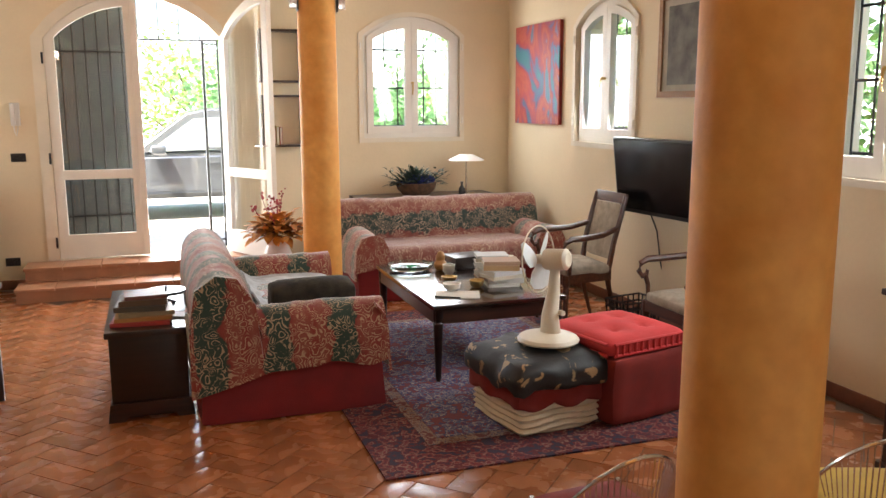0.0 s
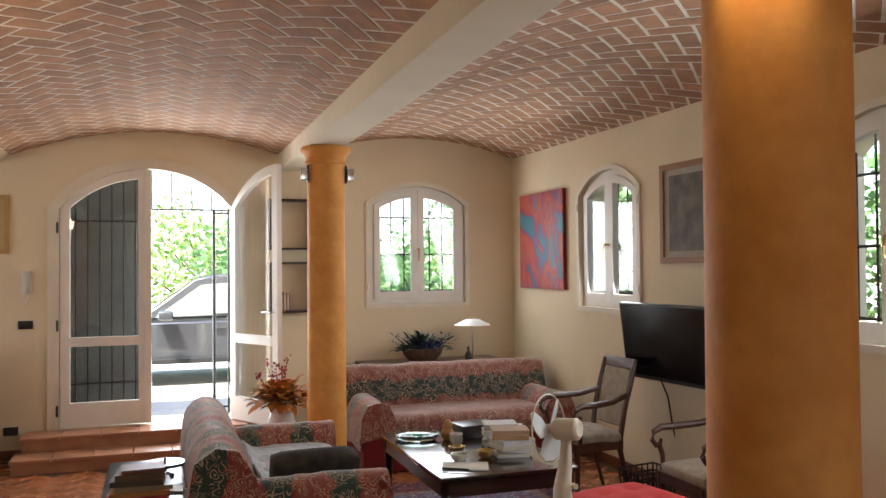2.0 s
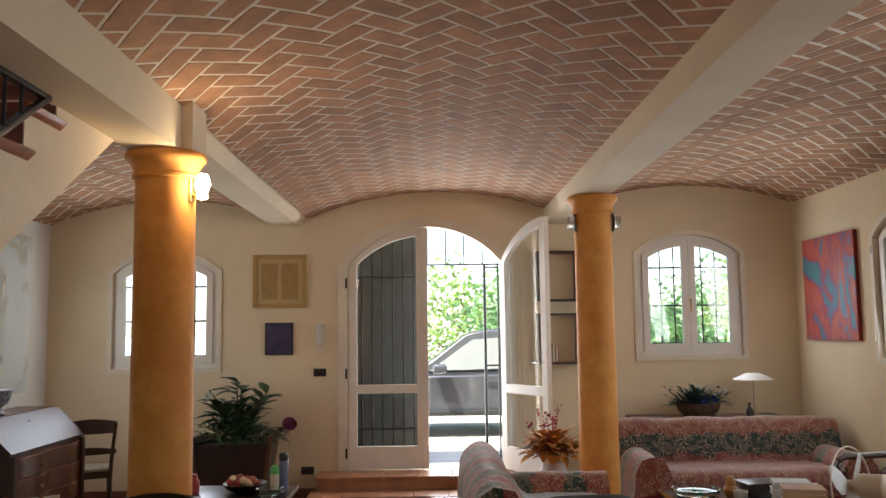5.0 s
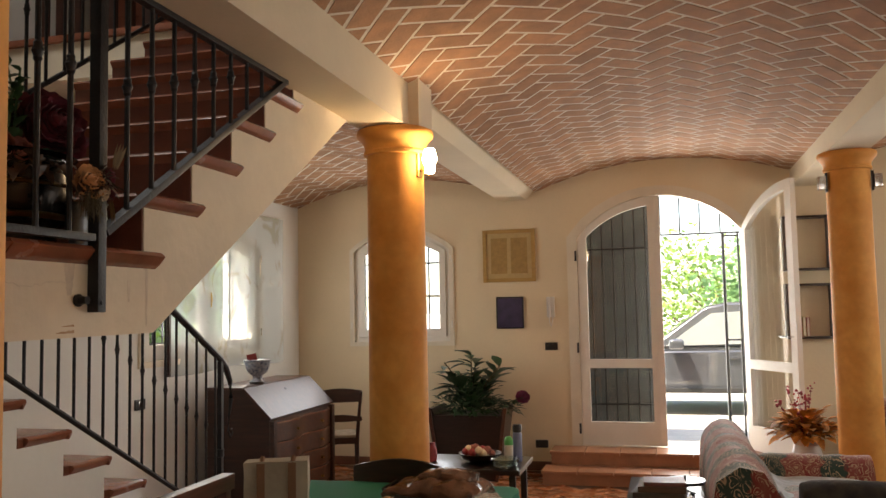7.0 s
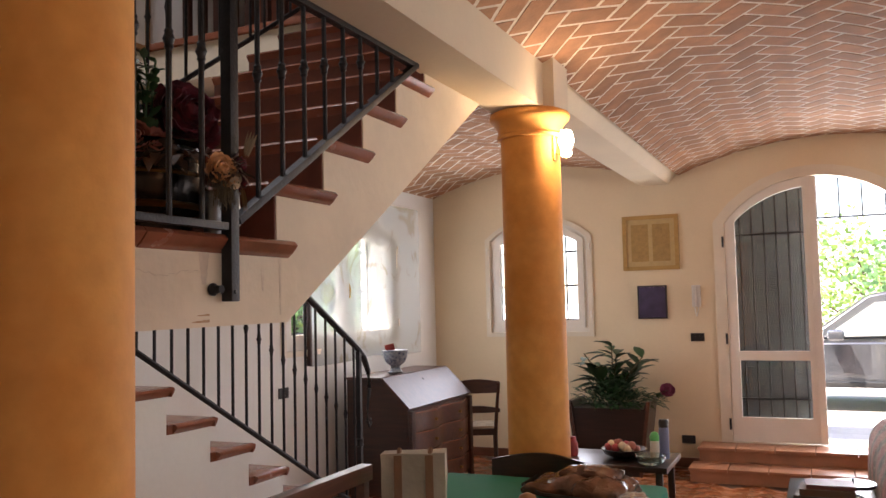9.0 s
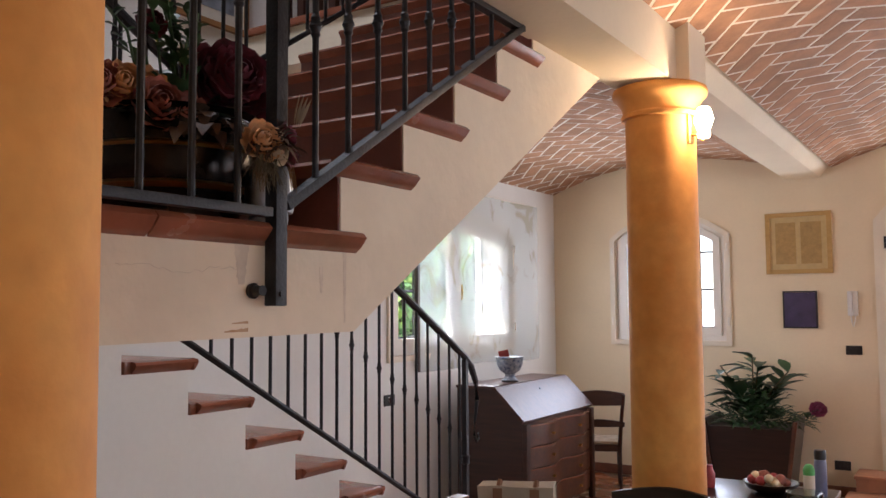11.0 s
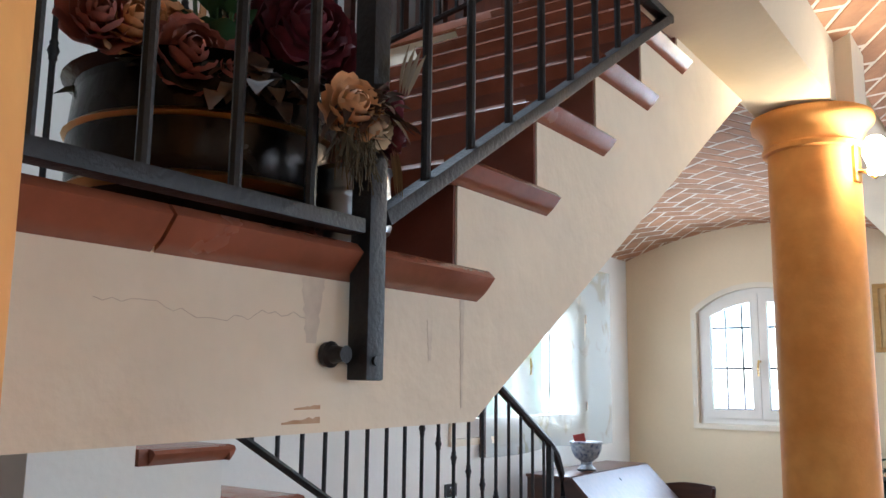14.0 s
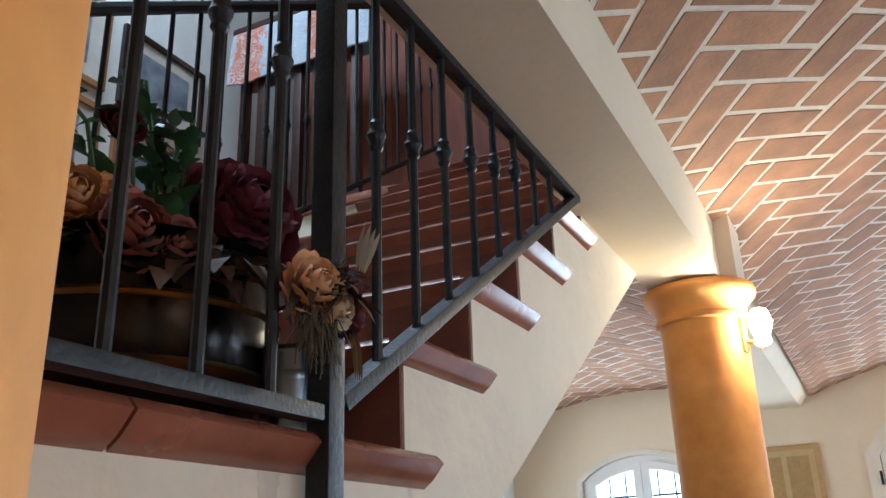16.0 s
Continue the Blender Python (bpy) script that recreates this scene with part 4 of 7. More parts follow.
# ---- rug ----
def rug_material(name, cols, cells=30, blur=9):
    m = bpy.data.materials.new(name)
    m.use_nodes = True
    nt = m.node_tree
    b = nt.nodes["Principled BSDF"]
    b.inputs["Roughness"].default_value = 0.95
    tc = nt.nodes.new("ShaderNodeTexCoord")
    v = nt.nodes.new("ShaderNodeTexVoronoi")
    v.inputs["Scale"].default_value = cells
    n = nt.nodes.new("ShaderNodeTexNoise")
    n.inputs["Scale"].default_value, n.inputs["Detail"].default_value = blur, 6
    for q in (v, n):
        nt.links.new(tc.outputs["Object"], q.inputs["Vector"])
    ramp = nt.nodes.new("ShaderNodeValToRGB")
    ramp.color_ramp.interpolation = "CONSTANT"
    e = ramp.color_ramp.elements
    e[0].color, e[1].position, e[1].color = (*cols[0], 1), 0.40, (*cols[1], 1)
    for at, col in zip((0.46, 0.54, 0.58, 0.66), cols[2:]):
        x = e.new(at)
        x.color = (*col, 1)
    mixn = nt.nodes.new("ShaderNodeMath")
    mixn.operation = "MULTIPLY_ADD"
    mixn.inputs[1].default_value = 0.35
    nt.links.new(v.outputs["Distance"], mixn.inputs[0])
    nt.links.new(n.outputs["Fac"], mixn.inputs[2])
    sub = nt.nodes.new("ShaderNodeMath")
    sub.operation = "SUBTRACT"
    sub.inputs[1].default_value = 0.1
    nt.links.new(mixn.outputs[0], sub.inputs[0])
    nt.links.new(sub.outputs[0], ramp.inputs["Fac"])
    nt.links.new(ramp.outputs["Color"], b.inputs["Base Color"])
    bp = nt.nodes.new("ShaderNodeBump")
    bp.inputs["Strength"].default_value, bp.inputs["Distance"].default_value = 0.4, 0.004
    w = nt.nodes.new("ShaderNodeTexNoise")
    w.inputs["Scale"].default_value = 220
    nt.links.new(w.outputs["Fac"], bp.inputs["Height"])
    nt.links.new(bp.outputs["Normal"], b.inputs["Normal"])
    return m


RUG = rug_material("rug_field", ((0.045, 0.055, 0.15), (0.20, 0.05, 0.06), (0.10, 0.12, 0.22), (0.40, 0.33, 0.29), (0.07, 0.08, 0.18), (0.20, 0.06, 0.07)))
RUG_BORDER = rug_material("rug_border", ((0.11, 0.012, 0.016), (0.045, 0.014, 0.028), (0.15, 0.02, 0.022), (0.24, 0.13, 0.10), (0.10, 0.012, 0.016), (0.03, 0.022, 0.045)), 26, 14)
RUG_PALE = rug_material("rug_inner_border", ((0.22, 0.14, 0.11), (0.12, 0.03, 0.04), (0.30, 0.23, 0.18), (0.07, 0.06, 0.12), (0.28, 0.20, 0.15), (0.14, 0.04, 0.04)), 40, 16)
rug = thing("rug", pose(0.86, 3.84, 0), "worn blue and red oriental rug under the table", "rug")
W, L = 2.1, 3.0
for nm, mt, a, z in (("border", RUG_BORDER, 0.0, 0.010), ("inner_border", RUG_PALE, 0.30, 0.013), ("field", RUG, 0.37, 0.016)):
    bm = bmesh.new()
    bmesh.ops.create_grid(bm, x_segments=16, y_segments=20, size=0.5)
    for v in bm.verts:
        v.co = Vector((a + (v.co.x + 0.5) * (W - 2 * a), a + (v.co.y + 0.5) * (L - 2 * a), z + 0.002 * noise.noise(v.co * 9)))
    bmesh.ops.solidify(bm, geom=bm.faces[:], thickness=0.009 if a == 0 else 0.002)
    part(nm, bm, mt, rug)

# ---- coffee table and what lies on it ----
TZ = 0.50
tab = thing("coffee_table", pose(1.47, 5.0, 0), "dark wooden coffee table with tapered legs", "table")
W, L = 0.88, 1.38
part("tabletop", box(bmesh.new(), 0, W, 0, L, TZ - 0.03, TZ, 0.006), POLISHED, tab)
part("apron", ring(bmesh.new(), [(0.02, 0.02), (W - 0.02, 0.02), (W - 0.02, L - 0.02), (0.02, L - 0.02)], [(0.045, 0.045), (W - 0.045, 0.045), (W - 0.045, L - 0.045), (0.045, L - 0.045)], "z", TZ - 0.12, TZ - 0.031), DARK_WOOD, tab, smooth=0)
for x, y in ((0.045, 0.045), (W - 0.045, 0.045), (0.045, L - 0.045), (W - 0.045, L - 0.045)):
    part("leg", lathe(bmesh.new(), [(0.014, 0.016), (0.02, 0.05), (0.03, 0.36), (0.034, 0.38), (0.028, 0.39), (0.034, 0.41), (0.034, TZ - 0.031)], 12, (x, y, 0)), BLACK_WOOD, tab)


def book(x, y, z, w, l, h, rot, col, name="book", label=""):
    cover = bpy.data.materials.get("cover_%s" % (col,)) or material("cover_%s" % (col,), col, 0.5, var=0.06, bump=0.05)
    t = thing(name, pose(x, y, z, 0, 0, rot), label or "closed book lying flat", "book", "books")
    bm = bmesh.new()
    box(bm, -w / 2, w / 2, -l / 2, l / 2, 0, 0.003)
    box(bm, -w / 2, w / 2, -l / 2, l / 2, h - 0.003, h)
    box(bm, -w / 2, -w / 2 + 0.004, -l / 2, l / 2, 0.003, h - 0.003)
    part("cover", bm, cover, t, smooth=0)
    part("page_block", box(bmesh.new(), -w / 2 + 0.0045, w / 2 - 0.006, -l / 2 + 0.004, l / 2 - 0.004, 0.0032, h - 0.0032), PAPER, t, smooth=0)
    return t


rng = random.Random(4)
COVERS = [(0.70, 0.68, 0.62), (0.52, 0.34, 0.18), (0.74, 0.73, 0.70), (0.46, 0.30, 0.20), (0.66, 0.60, 0.48), (0.76, 0.74, 0.68), (0.62, 0.62, 0.62)]
for k, (bx, by) in enumerate(((2.10, 5.42), (2.13, 5.68))):
    z = TZ + 0.001
    for i in range(6):
        h = rng.uniform(0.018, 0.034)
        book(bx + rng.uniform(-0.02, 0.02), by + rng.uniform(-0.02, 0.02), z, rng.uniform(0.15, 0.19), rng.uniform(0.21, 0.26), h, rng.uniform(60, 110), COVERS[(i * 2 + k * 3) % 7], label="paperback in a stack on the coffee table")
        z += h + 0.001
b = part("wooden_box", box(bmesh.new(), -0.15, 0.15, -0.11, 0.11, 0, 0.085, 0.006), BLACK_WOOD, None, "black wooden box on the coffee table", category="box")
b.matrix_world = pose(2.10, 6.12, TZ + 0.001, 0, 0, 8)
CERAMIC = material("white_ceramic", (0.62, 0.58, 0.50), 0.3, var=0.05, bump=0.03)
PALE_GLASS = glass("green_glass", 0.05, (0.75, 0.88, 0.84))
dish = part("glass_ashtray", lathe(bmesh.new(), [(0.13, 0.0), (0.155, 0.02), (0.16, 0.045), (0.15, 0.046), (0.14, 0.02), (0.02, 0.012), (0.001, 0.012)], 32), PALE_GLASS, None, "round pale glass ashtray", category="ashtray")
dish.location = (1.66, 6.12, TZ + 0.001)
GREEN_BIT = material("green_plastic", (0.02, 0.22, 0.08), 0.4, var=0.05)
lt = part("green_lighter", box(bmesh.new(), -0.04, 0.04, -0.012, 0.012, 0, 0.02, 0.004), GREEN_BIT, None, "green lighter lying in the ashtray", category="lighter")
lt.matrix_world = pose(1.67, 6.12, TZ + 0.015, 0, 8, 40)
TERRA_POT = material("ochre_ceramic", (0.50, 0.24, 0.08), 0.4, var=0.12)
v = part("figurine", lathe(bmesh.new(), [(0.03, 0), (0.045, 0.02), (0.048, 0.05), (0.03, 0.075), (0.034, 0.10), (0.022, 0.13), (0.008, 0.14)], 20), TERRA_POT, None, "small ochre ceramic figurine", category="figurine")
v.location = (1.86, 6.02, TZ + 0.001)
for x, y, r, h, nm, mt, lb in ((1.86, 5.84, 0.045, 0.075, "cup", CERAMIC, "small patterned ceramic cup"), (1.80, 5.66, 0.055, 0.03, "small_bowl", BRASS, "small shallow metal bowl"), (1.72, 5.38, 0.06, 0.045, "bowl", CERAMIC, "small white ceramic bowl"), (1.90, 5.40, 0.05, 0.05, "brass_bowl", BRASS, "small round brass bowl")):
    o = part(nm, lathe(bmesh.new(), [(r * 0.5, 0), (r * 0.9, h * 0.35), (r, h), (r * 0.9, h), (r * 0.8, h * 0.4), (0.001, h * 0.25)], 24), mt, None, lb, category=nm.replace("_", " "))
    o.location = (x, y, TZ + 0.001)
mg = thing("magazine", pose(1.70, 5.22, TZ + 0.001, 0, 0, 70), "open magazine lying on the coffee table", "magazine")
part("page_block", box(bmesh.new(), -0.10, 0.10, -0.14, 0.14, 0, 0.008, 0.002), PAPER, mg)
part("pen", rod(bmesh.new(), (-0.14, -0.02, 0.016), (-0.10, 0.14, 0.016), 0.006), BLACK_PLASTIC, mg)

# ---- poufs and fan ----
def patched(name, ground_c, patch_c):
    """Shiny dark cloth with scattered worn gold patches."""
    m = material(name, ground_c, 0.62, scale=9, var=0.25, fine=140, fine_var=0.12, bump=0.3, bump_scale=22)
    nt = m.node_tree
    b = nt.nodes["Principled BSDF"]
    old = b.inputs["Base Color"].links[0].from_socket
    tc, n, r, mx = (nt.nodes.new("ShaderNodeTexCoord"), nt.nodes.new("ShaderNodeTexNoise"), nt.nodes.new("ShaderNodeValToRGB"), nt.nodes.new("ShaderNodeMix"))
    n.inputs["Scale"].default_value, n.inputs["Detail"].default_value, n.inputs["Distortion"].default_value = 10, 5, 0.8
    r.color_ramp.elements[0].position, r.color_ramp.elements[1].position = 0.58, 0.61
    mx.data_type = "RGBA"
    mx.inputs["B"].default_value = (*patch_c, 1)
    for a, c in ((tc.outputs["Object"], n.inputs["Vector"]), (n.outputs["Fac"], r.inputs["Fac"]), (r.outputs["Color"], mx.inputs["Factor"]), (old, mx.inputs["A"]), (mx.outputs["Result"], b.inputs["Base Color"])):
        nt.links.new(a, c)
    return m


M = pose(1.62, 4.05, 0, 0, 0, 9)
pf = thing("low_stool", M, "low stool stacked with folded cloths and a dark cushion", "stool")
bm = pad(0.0, 0.50, 0.0, 0.50, 0.012, 0.185, 0.04, 22, 0, 0.010, 41)
for v in bm.verts:
    k = 0.007 * math.sin(v.co.z * 190 + 3 * noise.noise(v.co * 5))
    v.co.x += k if v.co.x > 0.25 else -k
    v.co.y += k if v.co.y > 0.25 else -k
part("white_quilt", bm, CREAM_CLOTH, pf, "folded cream quilt")
bm = pad(-0.02, 0.52, -0.02, 0.515, 0.165, 0.285, 0.03, 16, 0, 0.014, 42)
for v in bm.verts:
    if v.co.z < 0.23:
        v.co.z -= 0.05 * abs(noise.noise(Vector((v.co.x * 5, v.co.y * 5, 9))))
    v.co += 0.009 * noise.noise_vector(v.co * 13)
part("red_blanket", bm, RUST_CLOTH, pf, "folded rust-red blanket")
VELVET = patched("black_velvet", (0.014, 0.013, 0.013), (0.32, 0.20, 0.09))
bm = pad(-0.05, 0.53, -0.06, 0.53, 0.26, 0.40, 0.05, 14, 0.03, 0.02, 43)
for v in bm.verts:
    rim = max(abs(v.co.x - 0.24) / 0.29, abs(v.co.y - 0.235) / 0.295)
    if rim > 0.8:
        v.co.z += (rim - 0.8) * 0.45 * noise.noise(Vector((v.co.x * 6, v.co.y * 6, 3.0))) - (rim - 0.8) * 0.12
    v.co += 0.006 * noise.noise_vector(v.co * 17)
part("dark_cushion", bm, VELVET, pf, "dark patterned velvet cushion")
part("green_scarf", pad(0.22, 0.50, -0.045, 0.06, 0.262, 0.288, 0.012, 5, 0, 0.006, 44), material("green_scarf", (0.03, 0.22, 0.13), 0.85), pf)
M = pose(2.13, 4.03, 0, 0, 0, 12)
pf2 = thing("pouf", M, "square rust-red pouf with a tufted cushion", "pouf")
bm = pad(0.0, 0.55, 0.0, 0.55, 0.012, 0.385, 0.03, 13, 0, 0.010, 45)
for v in bm.verts:
    v.co.x += 0.010 * noise.noise(Vector((v.co.y * 9, v.co.z * 3, 4))) * (1 - v.co.z / 0.4)
    v.co.y += 0.012 * noise.noise(Vector((v.co.x * 9, v.co.z * 3, 7))) * (1 - v.co.z / 0.4)
part("body", bm, RUST_CLOTH, pf2)
bm = pad(-0.005, 0.545, 0.02, 0.56, 0.378, 0.475, 0.045, 15, 0.022, 0.005, 46)
for v in bm.verts:
    for i in range(2):
        for j in range(2):
            d = math.hypot(v.co.x - 0.17 - 0.21 * i, v.co.y - 0.19 - 0.21 * j)
            if v.co.z > 0.42:
                v.co.z -= 0.038 * math.exp(-(d / 0.04) ** 2)
cush = part("tufted_cushion", bm, SCARLET, pf2, "scarlet box cushion with tufts")
bm = bmesh.new()
for z in (0.395, 0.455):
    tube(bm, [(-0.012, 0.04, z), (-0.012, 0.55, z)], 0.009)
    tube(bm, [(0.02, 0.018, z), (0.53, 0.018, z)], 0.009)
for i in range(12):
    rod(bm, (0.03 + 0.044 * i, 0.014, 0.395), (0.03 + 0.044 * i, 0.014, 0.455), 0.008, seg=6)
part("piping", bm, SCARLET, cush)

FAN_W = material("cream_plastic", (0.70, 0.62, 0.48), 0.4, var=0.03, bump=0.02)
fan = thing("table_fan", pose(1.90, 4.33, 0.432, 0, 0, 0) @ Matrix.Scale(1.2, 4), "cream plastic table fan with clear blades", "fan")
part("base", lathe(bmesh.new(), [(0.135, 0.0), (0.14, 0.008), (0.13, 0.022), (0.08, 0.034), (0.035, 0.042)], 32), FAN_W, fan)
part("stem", tube(bmesh.new(), [(0.01, 0, 0.03), (0.012, 0.01, 0.12), (0.03, 0.015, 0.22), (0.035, 0.015, 0.33)], [0.048, 0.038, 0.028, 0.022], 14), FAN_W, fan)
hd = Matrix.Translation((0.035, 0.012, 0.365)) @ Matrix.Rotation(radians(36), 4, "Z") @ Matrix.Rotation(radians(-5), 4, "X")
face = hd @ Matrix.Rotation(radians(90), 4, "X")
bm = lathe(bmesh.new(), [(0.026, 0.062), (0.03, 0.064), (0.04, 0.06), (0.047, 0.052), (0.048, -0.04), (0.044, -0.05), (0.02, -0.054)], 28)
bmesh.ops.transform(bm, matrix=face, verts=bm.verts[:])
part("motor_housing", bm, FAN_W, fan)
bm = bmesh.new()
tube(bm, [(0.03, 0.01, 0.31), (0.034, 0.012, 0.345)], [0.024, 0.03], 12)
part("neck", bm, FAN_W, fan)
CLEAR = material("pale_translucent_plastic", (0.72, 0.75, 0.76), 0.22, var=0.03, bump=0)
fb = hd @ Matrix.Translation((0, 0.085, 0))
bm = bmesh.new()
rod(bm, (0, 0.02, 0), (0.0, -0.03, 0), 0.022, seg=16)
bmesh.ops.transform(bm, matrix=fb, verts=bm.verts[:])
part("hub", bm, FAN_W, fan)
for k in range(3):
    bm = bmesh.new()
    pts = [(0.015, -0.015), (0.045, -0.05), (0.09, -0.072), (0.125, -0.058), (0.142, -0.015), (0.137, 0.03), (0.11, 0.056), (0.065, 0.046), (0.03, 0.02)]
    prism(bm, pts, "y", -0.0015, 0.0015)
    bmesh.ops.transform(bm, matrix=fb @ Matrix.Rotation(radians(75 + 120 * k), 4, "Y") @ Matrix.Rotation(radians(24), 4, "X"), verts=bm.verts[:])
    part("blade", bm, CLEAR, fan, "pale plastic blade")
bm = bmesh.new()
tube(bm, [fb @ Vector((0.15 * math.cos(2 * math.pi * k / 32), 0.0, 0.15 * math.sin(2 * math.pi * k / 32))) for k in range(33)], 0.0035, 5)
part("guard_ring", bm, FAN_W, fan)
part("control_knob", rod(bmesh.new(), (0.045, -0.02, 0.13), (0.05, -0.045, 0.13), 0.012, seg=12), FAN_W, fan)


# ---- armchairs ----
def armchair(m, label):
    """An open-armed chair with scrolled arms; it looks to -y in its own frame."""
    c = thing("armchair", m, label, "armchair", "wooden armchairs")
    part("seat_frame", ring(bmesh.new(), [(-0.27, -0.25), (0.27, -0.25), (0.23, 0.24), (-0.23, 0.24)], [(-0.22, -0.2), (0.22, -0.2), (0.19, 0.2), (-0.19, 0.2)], "z", 0.34, 0.405), WALNUT, c, smooth=0)
    part("seat", pad(-0.25, 0.25, -0.24, 0.22, 0.385, 0.465, 0.035, 6, 0.02, 0.003, 51), SEAT_CLOTH, c, "worn beige upholstered seat")
    for s in (-1, 1):
        part("leg", lathe(bmesh.new(), [(0.014, 0.0), (0.018, 0.03), (0.024, 0.22), (0.03, 0.30), (0.024, 0.315), (0.032, 0.34), (0.03, 0.40)], 12, (0.245 * s, -0.225, 0)), WALNUT, c)
        part("leg", tube(bmesh.new(), [(0.21 * s, 0.21, 0.36), (0.215 * s, 0.26, 0.18), (0.22 * s, 0.33, 0.0)], [0.026, 0.02, 0.014], 8), WALNUT, c)
        part("back_post", tube(bmesh.new(), [(0.21 * s, 0.21, 0.36), (0.22 * s, 0.26, 0.6), (0.225 * s, 0.33, 0.80), (0.22 * s, 0.37, 0.92)], [0.026, 0.024, 0.022, 0.02], 8), WALNUT, c)
        arm = [(0.222 * s, 0.29, 0.70), (0.26 * s, 0.12, 0.665), (0.285 * s, -0.08, 0.655), (0.285 * s, -0.2, 0.655), (0.285 * s, -0.262, 0.63), (0.285 * s, -0.275, 0.585), (0.28 * s, -0.245, 0.55), (0.275 * s, -0.21, 0.565), (0.275 * s, -0.205, 0.59)]
        part("arm", tube(bmesh.new(), arm, [0.02, 0.021, 0.022, 0.022, 0.02, 0.019, 0.018, 0.016, 0.012], 8), WALNUT, c)
        part("arm_support", tube(bmesh.new(), [(0.275 * s, -0.225, 0.56), (0.27 * s, -0.20, 0.50), (0.255 * s, -0.20, 0.39)], 0.019, 8), WALNUT, c)
    bm = bmesh.new()
    box(bm, -0.225, 0.225, -0.018, 0.018, 0.0, 0.075, 0.012, Matrix.Translation((0, 0.365, 0.865)) @ Matrix.Rotation(radians(-16), 4, "X"))
    part("top_rail", bm, WALNUT, c)
    bm = pad(-0.19, 0.19, -0.03, 0.03, 0, 0.40, 0.025, 5, 0, 0.003, 52)
    bmesh.ops.transform(bm, matrix=Matrix.Translation((0, 0.255, 0.48)) @ Matrix.Rotation(radians(-16), 4, "X"), verts=bm.verts[:])
    part("backrest", bm, SEAT_CLOTH, c, "beige patterned upholstered back")
    return c


armchair(pose(2.955, 6.06, 0, 0, 0, -88) @ Matrix.Diagonal((0.92, 0.85, 1.08, 1)), "walnut armchair with beige seat beside the television")
armchair(pose(3.12, 4.77, 0, 0, 0, -90) @ Matrix.Diagonal((0.92, 0.85, 1.05, 1)), "walnut armchair with beige seat under the television")

# ---- television, pictures, wall fittings ----
tv = thing("television", pose(3.44, 5.60, 0.865, 0, -7, 6), "black flat television on a wall bracket", "television")
bm = bmesh.new()
box(bm, -0.02, 0.02, -0.53, 0.53, 0.0, 0.57, 0.004)
part("casing", bm, BLACK_PLASTIC, tv)
SCREEN = material("television_screen", (0.006, 0.006, 0.007), 0.16, var=0.05, bump=0, spec=0.3)
part("screen", box(bmesh.new(), -0.0235, -0.0202, -0.515, 0.515, 0.03, 0.555), SCREEN, tv, "dark glossy screen", smooth=0)
part("wall_bracket", box(bmesh.new(), 0.02, 0.16, -0.08, 0.08, 0.22, 0.42, 0.005), IRON, tv)
part("cable", tube(bmesh.new(), [(0.03, 0.22, 0.05), (0.10, 0.22, -0.15), (0.13, 0.24, -0.4), (0.15, 0.2, -0.7)], 0.006), BLACK_PLASTIC, tv)


def abstract_paint(name):
    m = bpy.data.materials.new(name)
    m.use_nodes = True
    nt = m.node_tree
    b = nt.nodes["Principled BSDF"]
    b.inputs["Roughness"].default_value = 0.55
    tc, mp = nt.nodes.new("ShaderNodeTexCoord"), nt.nodes.new("ShaderNodeMapping")
    mp.inputs["Scale"].default_value = (1, 1.5, 0.9)
    mp.inputs["Rotation"].default_value = (0.7, 0, 0)
    n = nt.nodes.new("ShaderNodeTexNoise")
    n.inputs["Scale"].default_value, n.inputs["Detail"].default_value, n.inputs["Distortion"].default_value = 1.9, 6, 1.1
    r = nt.nodes.new("ShaderNodeValToRGB")
    e = r.color_ramp.elements
    e[0].position, e[0].color = 0.36, (0.05, 0.20, 0.24, 1)
    e[1].position, e[1].color = 0.66, (0.06, 0.22, 0.26, 1)
    for at, col in ((0.41, (0.10, 0.12, 0.26)), (0.44, (0.30, 0.05, 0.09)), (0.48, (0.40, 0.055, 0.05)), (0.52, (0.46, 0.10, 0.06)), (0.56, (0.34, 0.05, 0.07)), (0.59, (0.26, 0.16, 0.24)), (0.62, (0.08, 0.16, 0.28))):
        x = e.new(at)
        x.color = (*col, 1)
    for a, c in ((tc.outputs["Object"], mp.inputs[0]), (mp.outputs[0], n.inputs["Vector"]), (n.outputs["Fac"], r.inputs["Fac"]), (r.outputs["Color"], b.inputs["Base Color"])):
        nt.links.new(a, c)
    return m


cv = thing("abstract_painting", (EX - 0.002, 8.085, 1.482), "unframed abstract canvas in red, blue and teal", "painting")
part("canvas", box(bmesh.new(), -0.04, -0.028, -0.50, 0.50, 0.0, 0.965, 0.003), abstract_paint("abstract_paint"), cv)
part("stretcher", ring(bmesh.new(), [(-0.498, 0.002), (0.498, 0.002), (0.498, 0.963), (-0.498, 0.963)], [(-0.44, 0.06), (0.44, 0.06), (0.44, 0.905), (-0.44, 0.905)], "x", -0.0278, 0.0), RUST_CLOTH, cv, "dark red canvas edge", smooth=0)


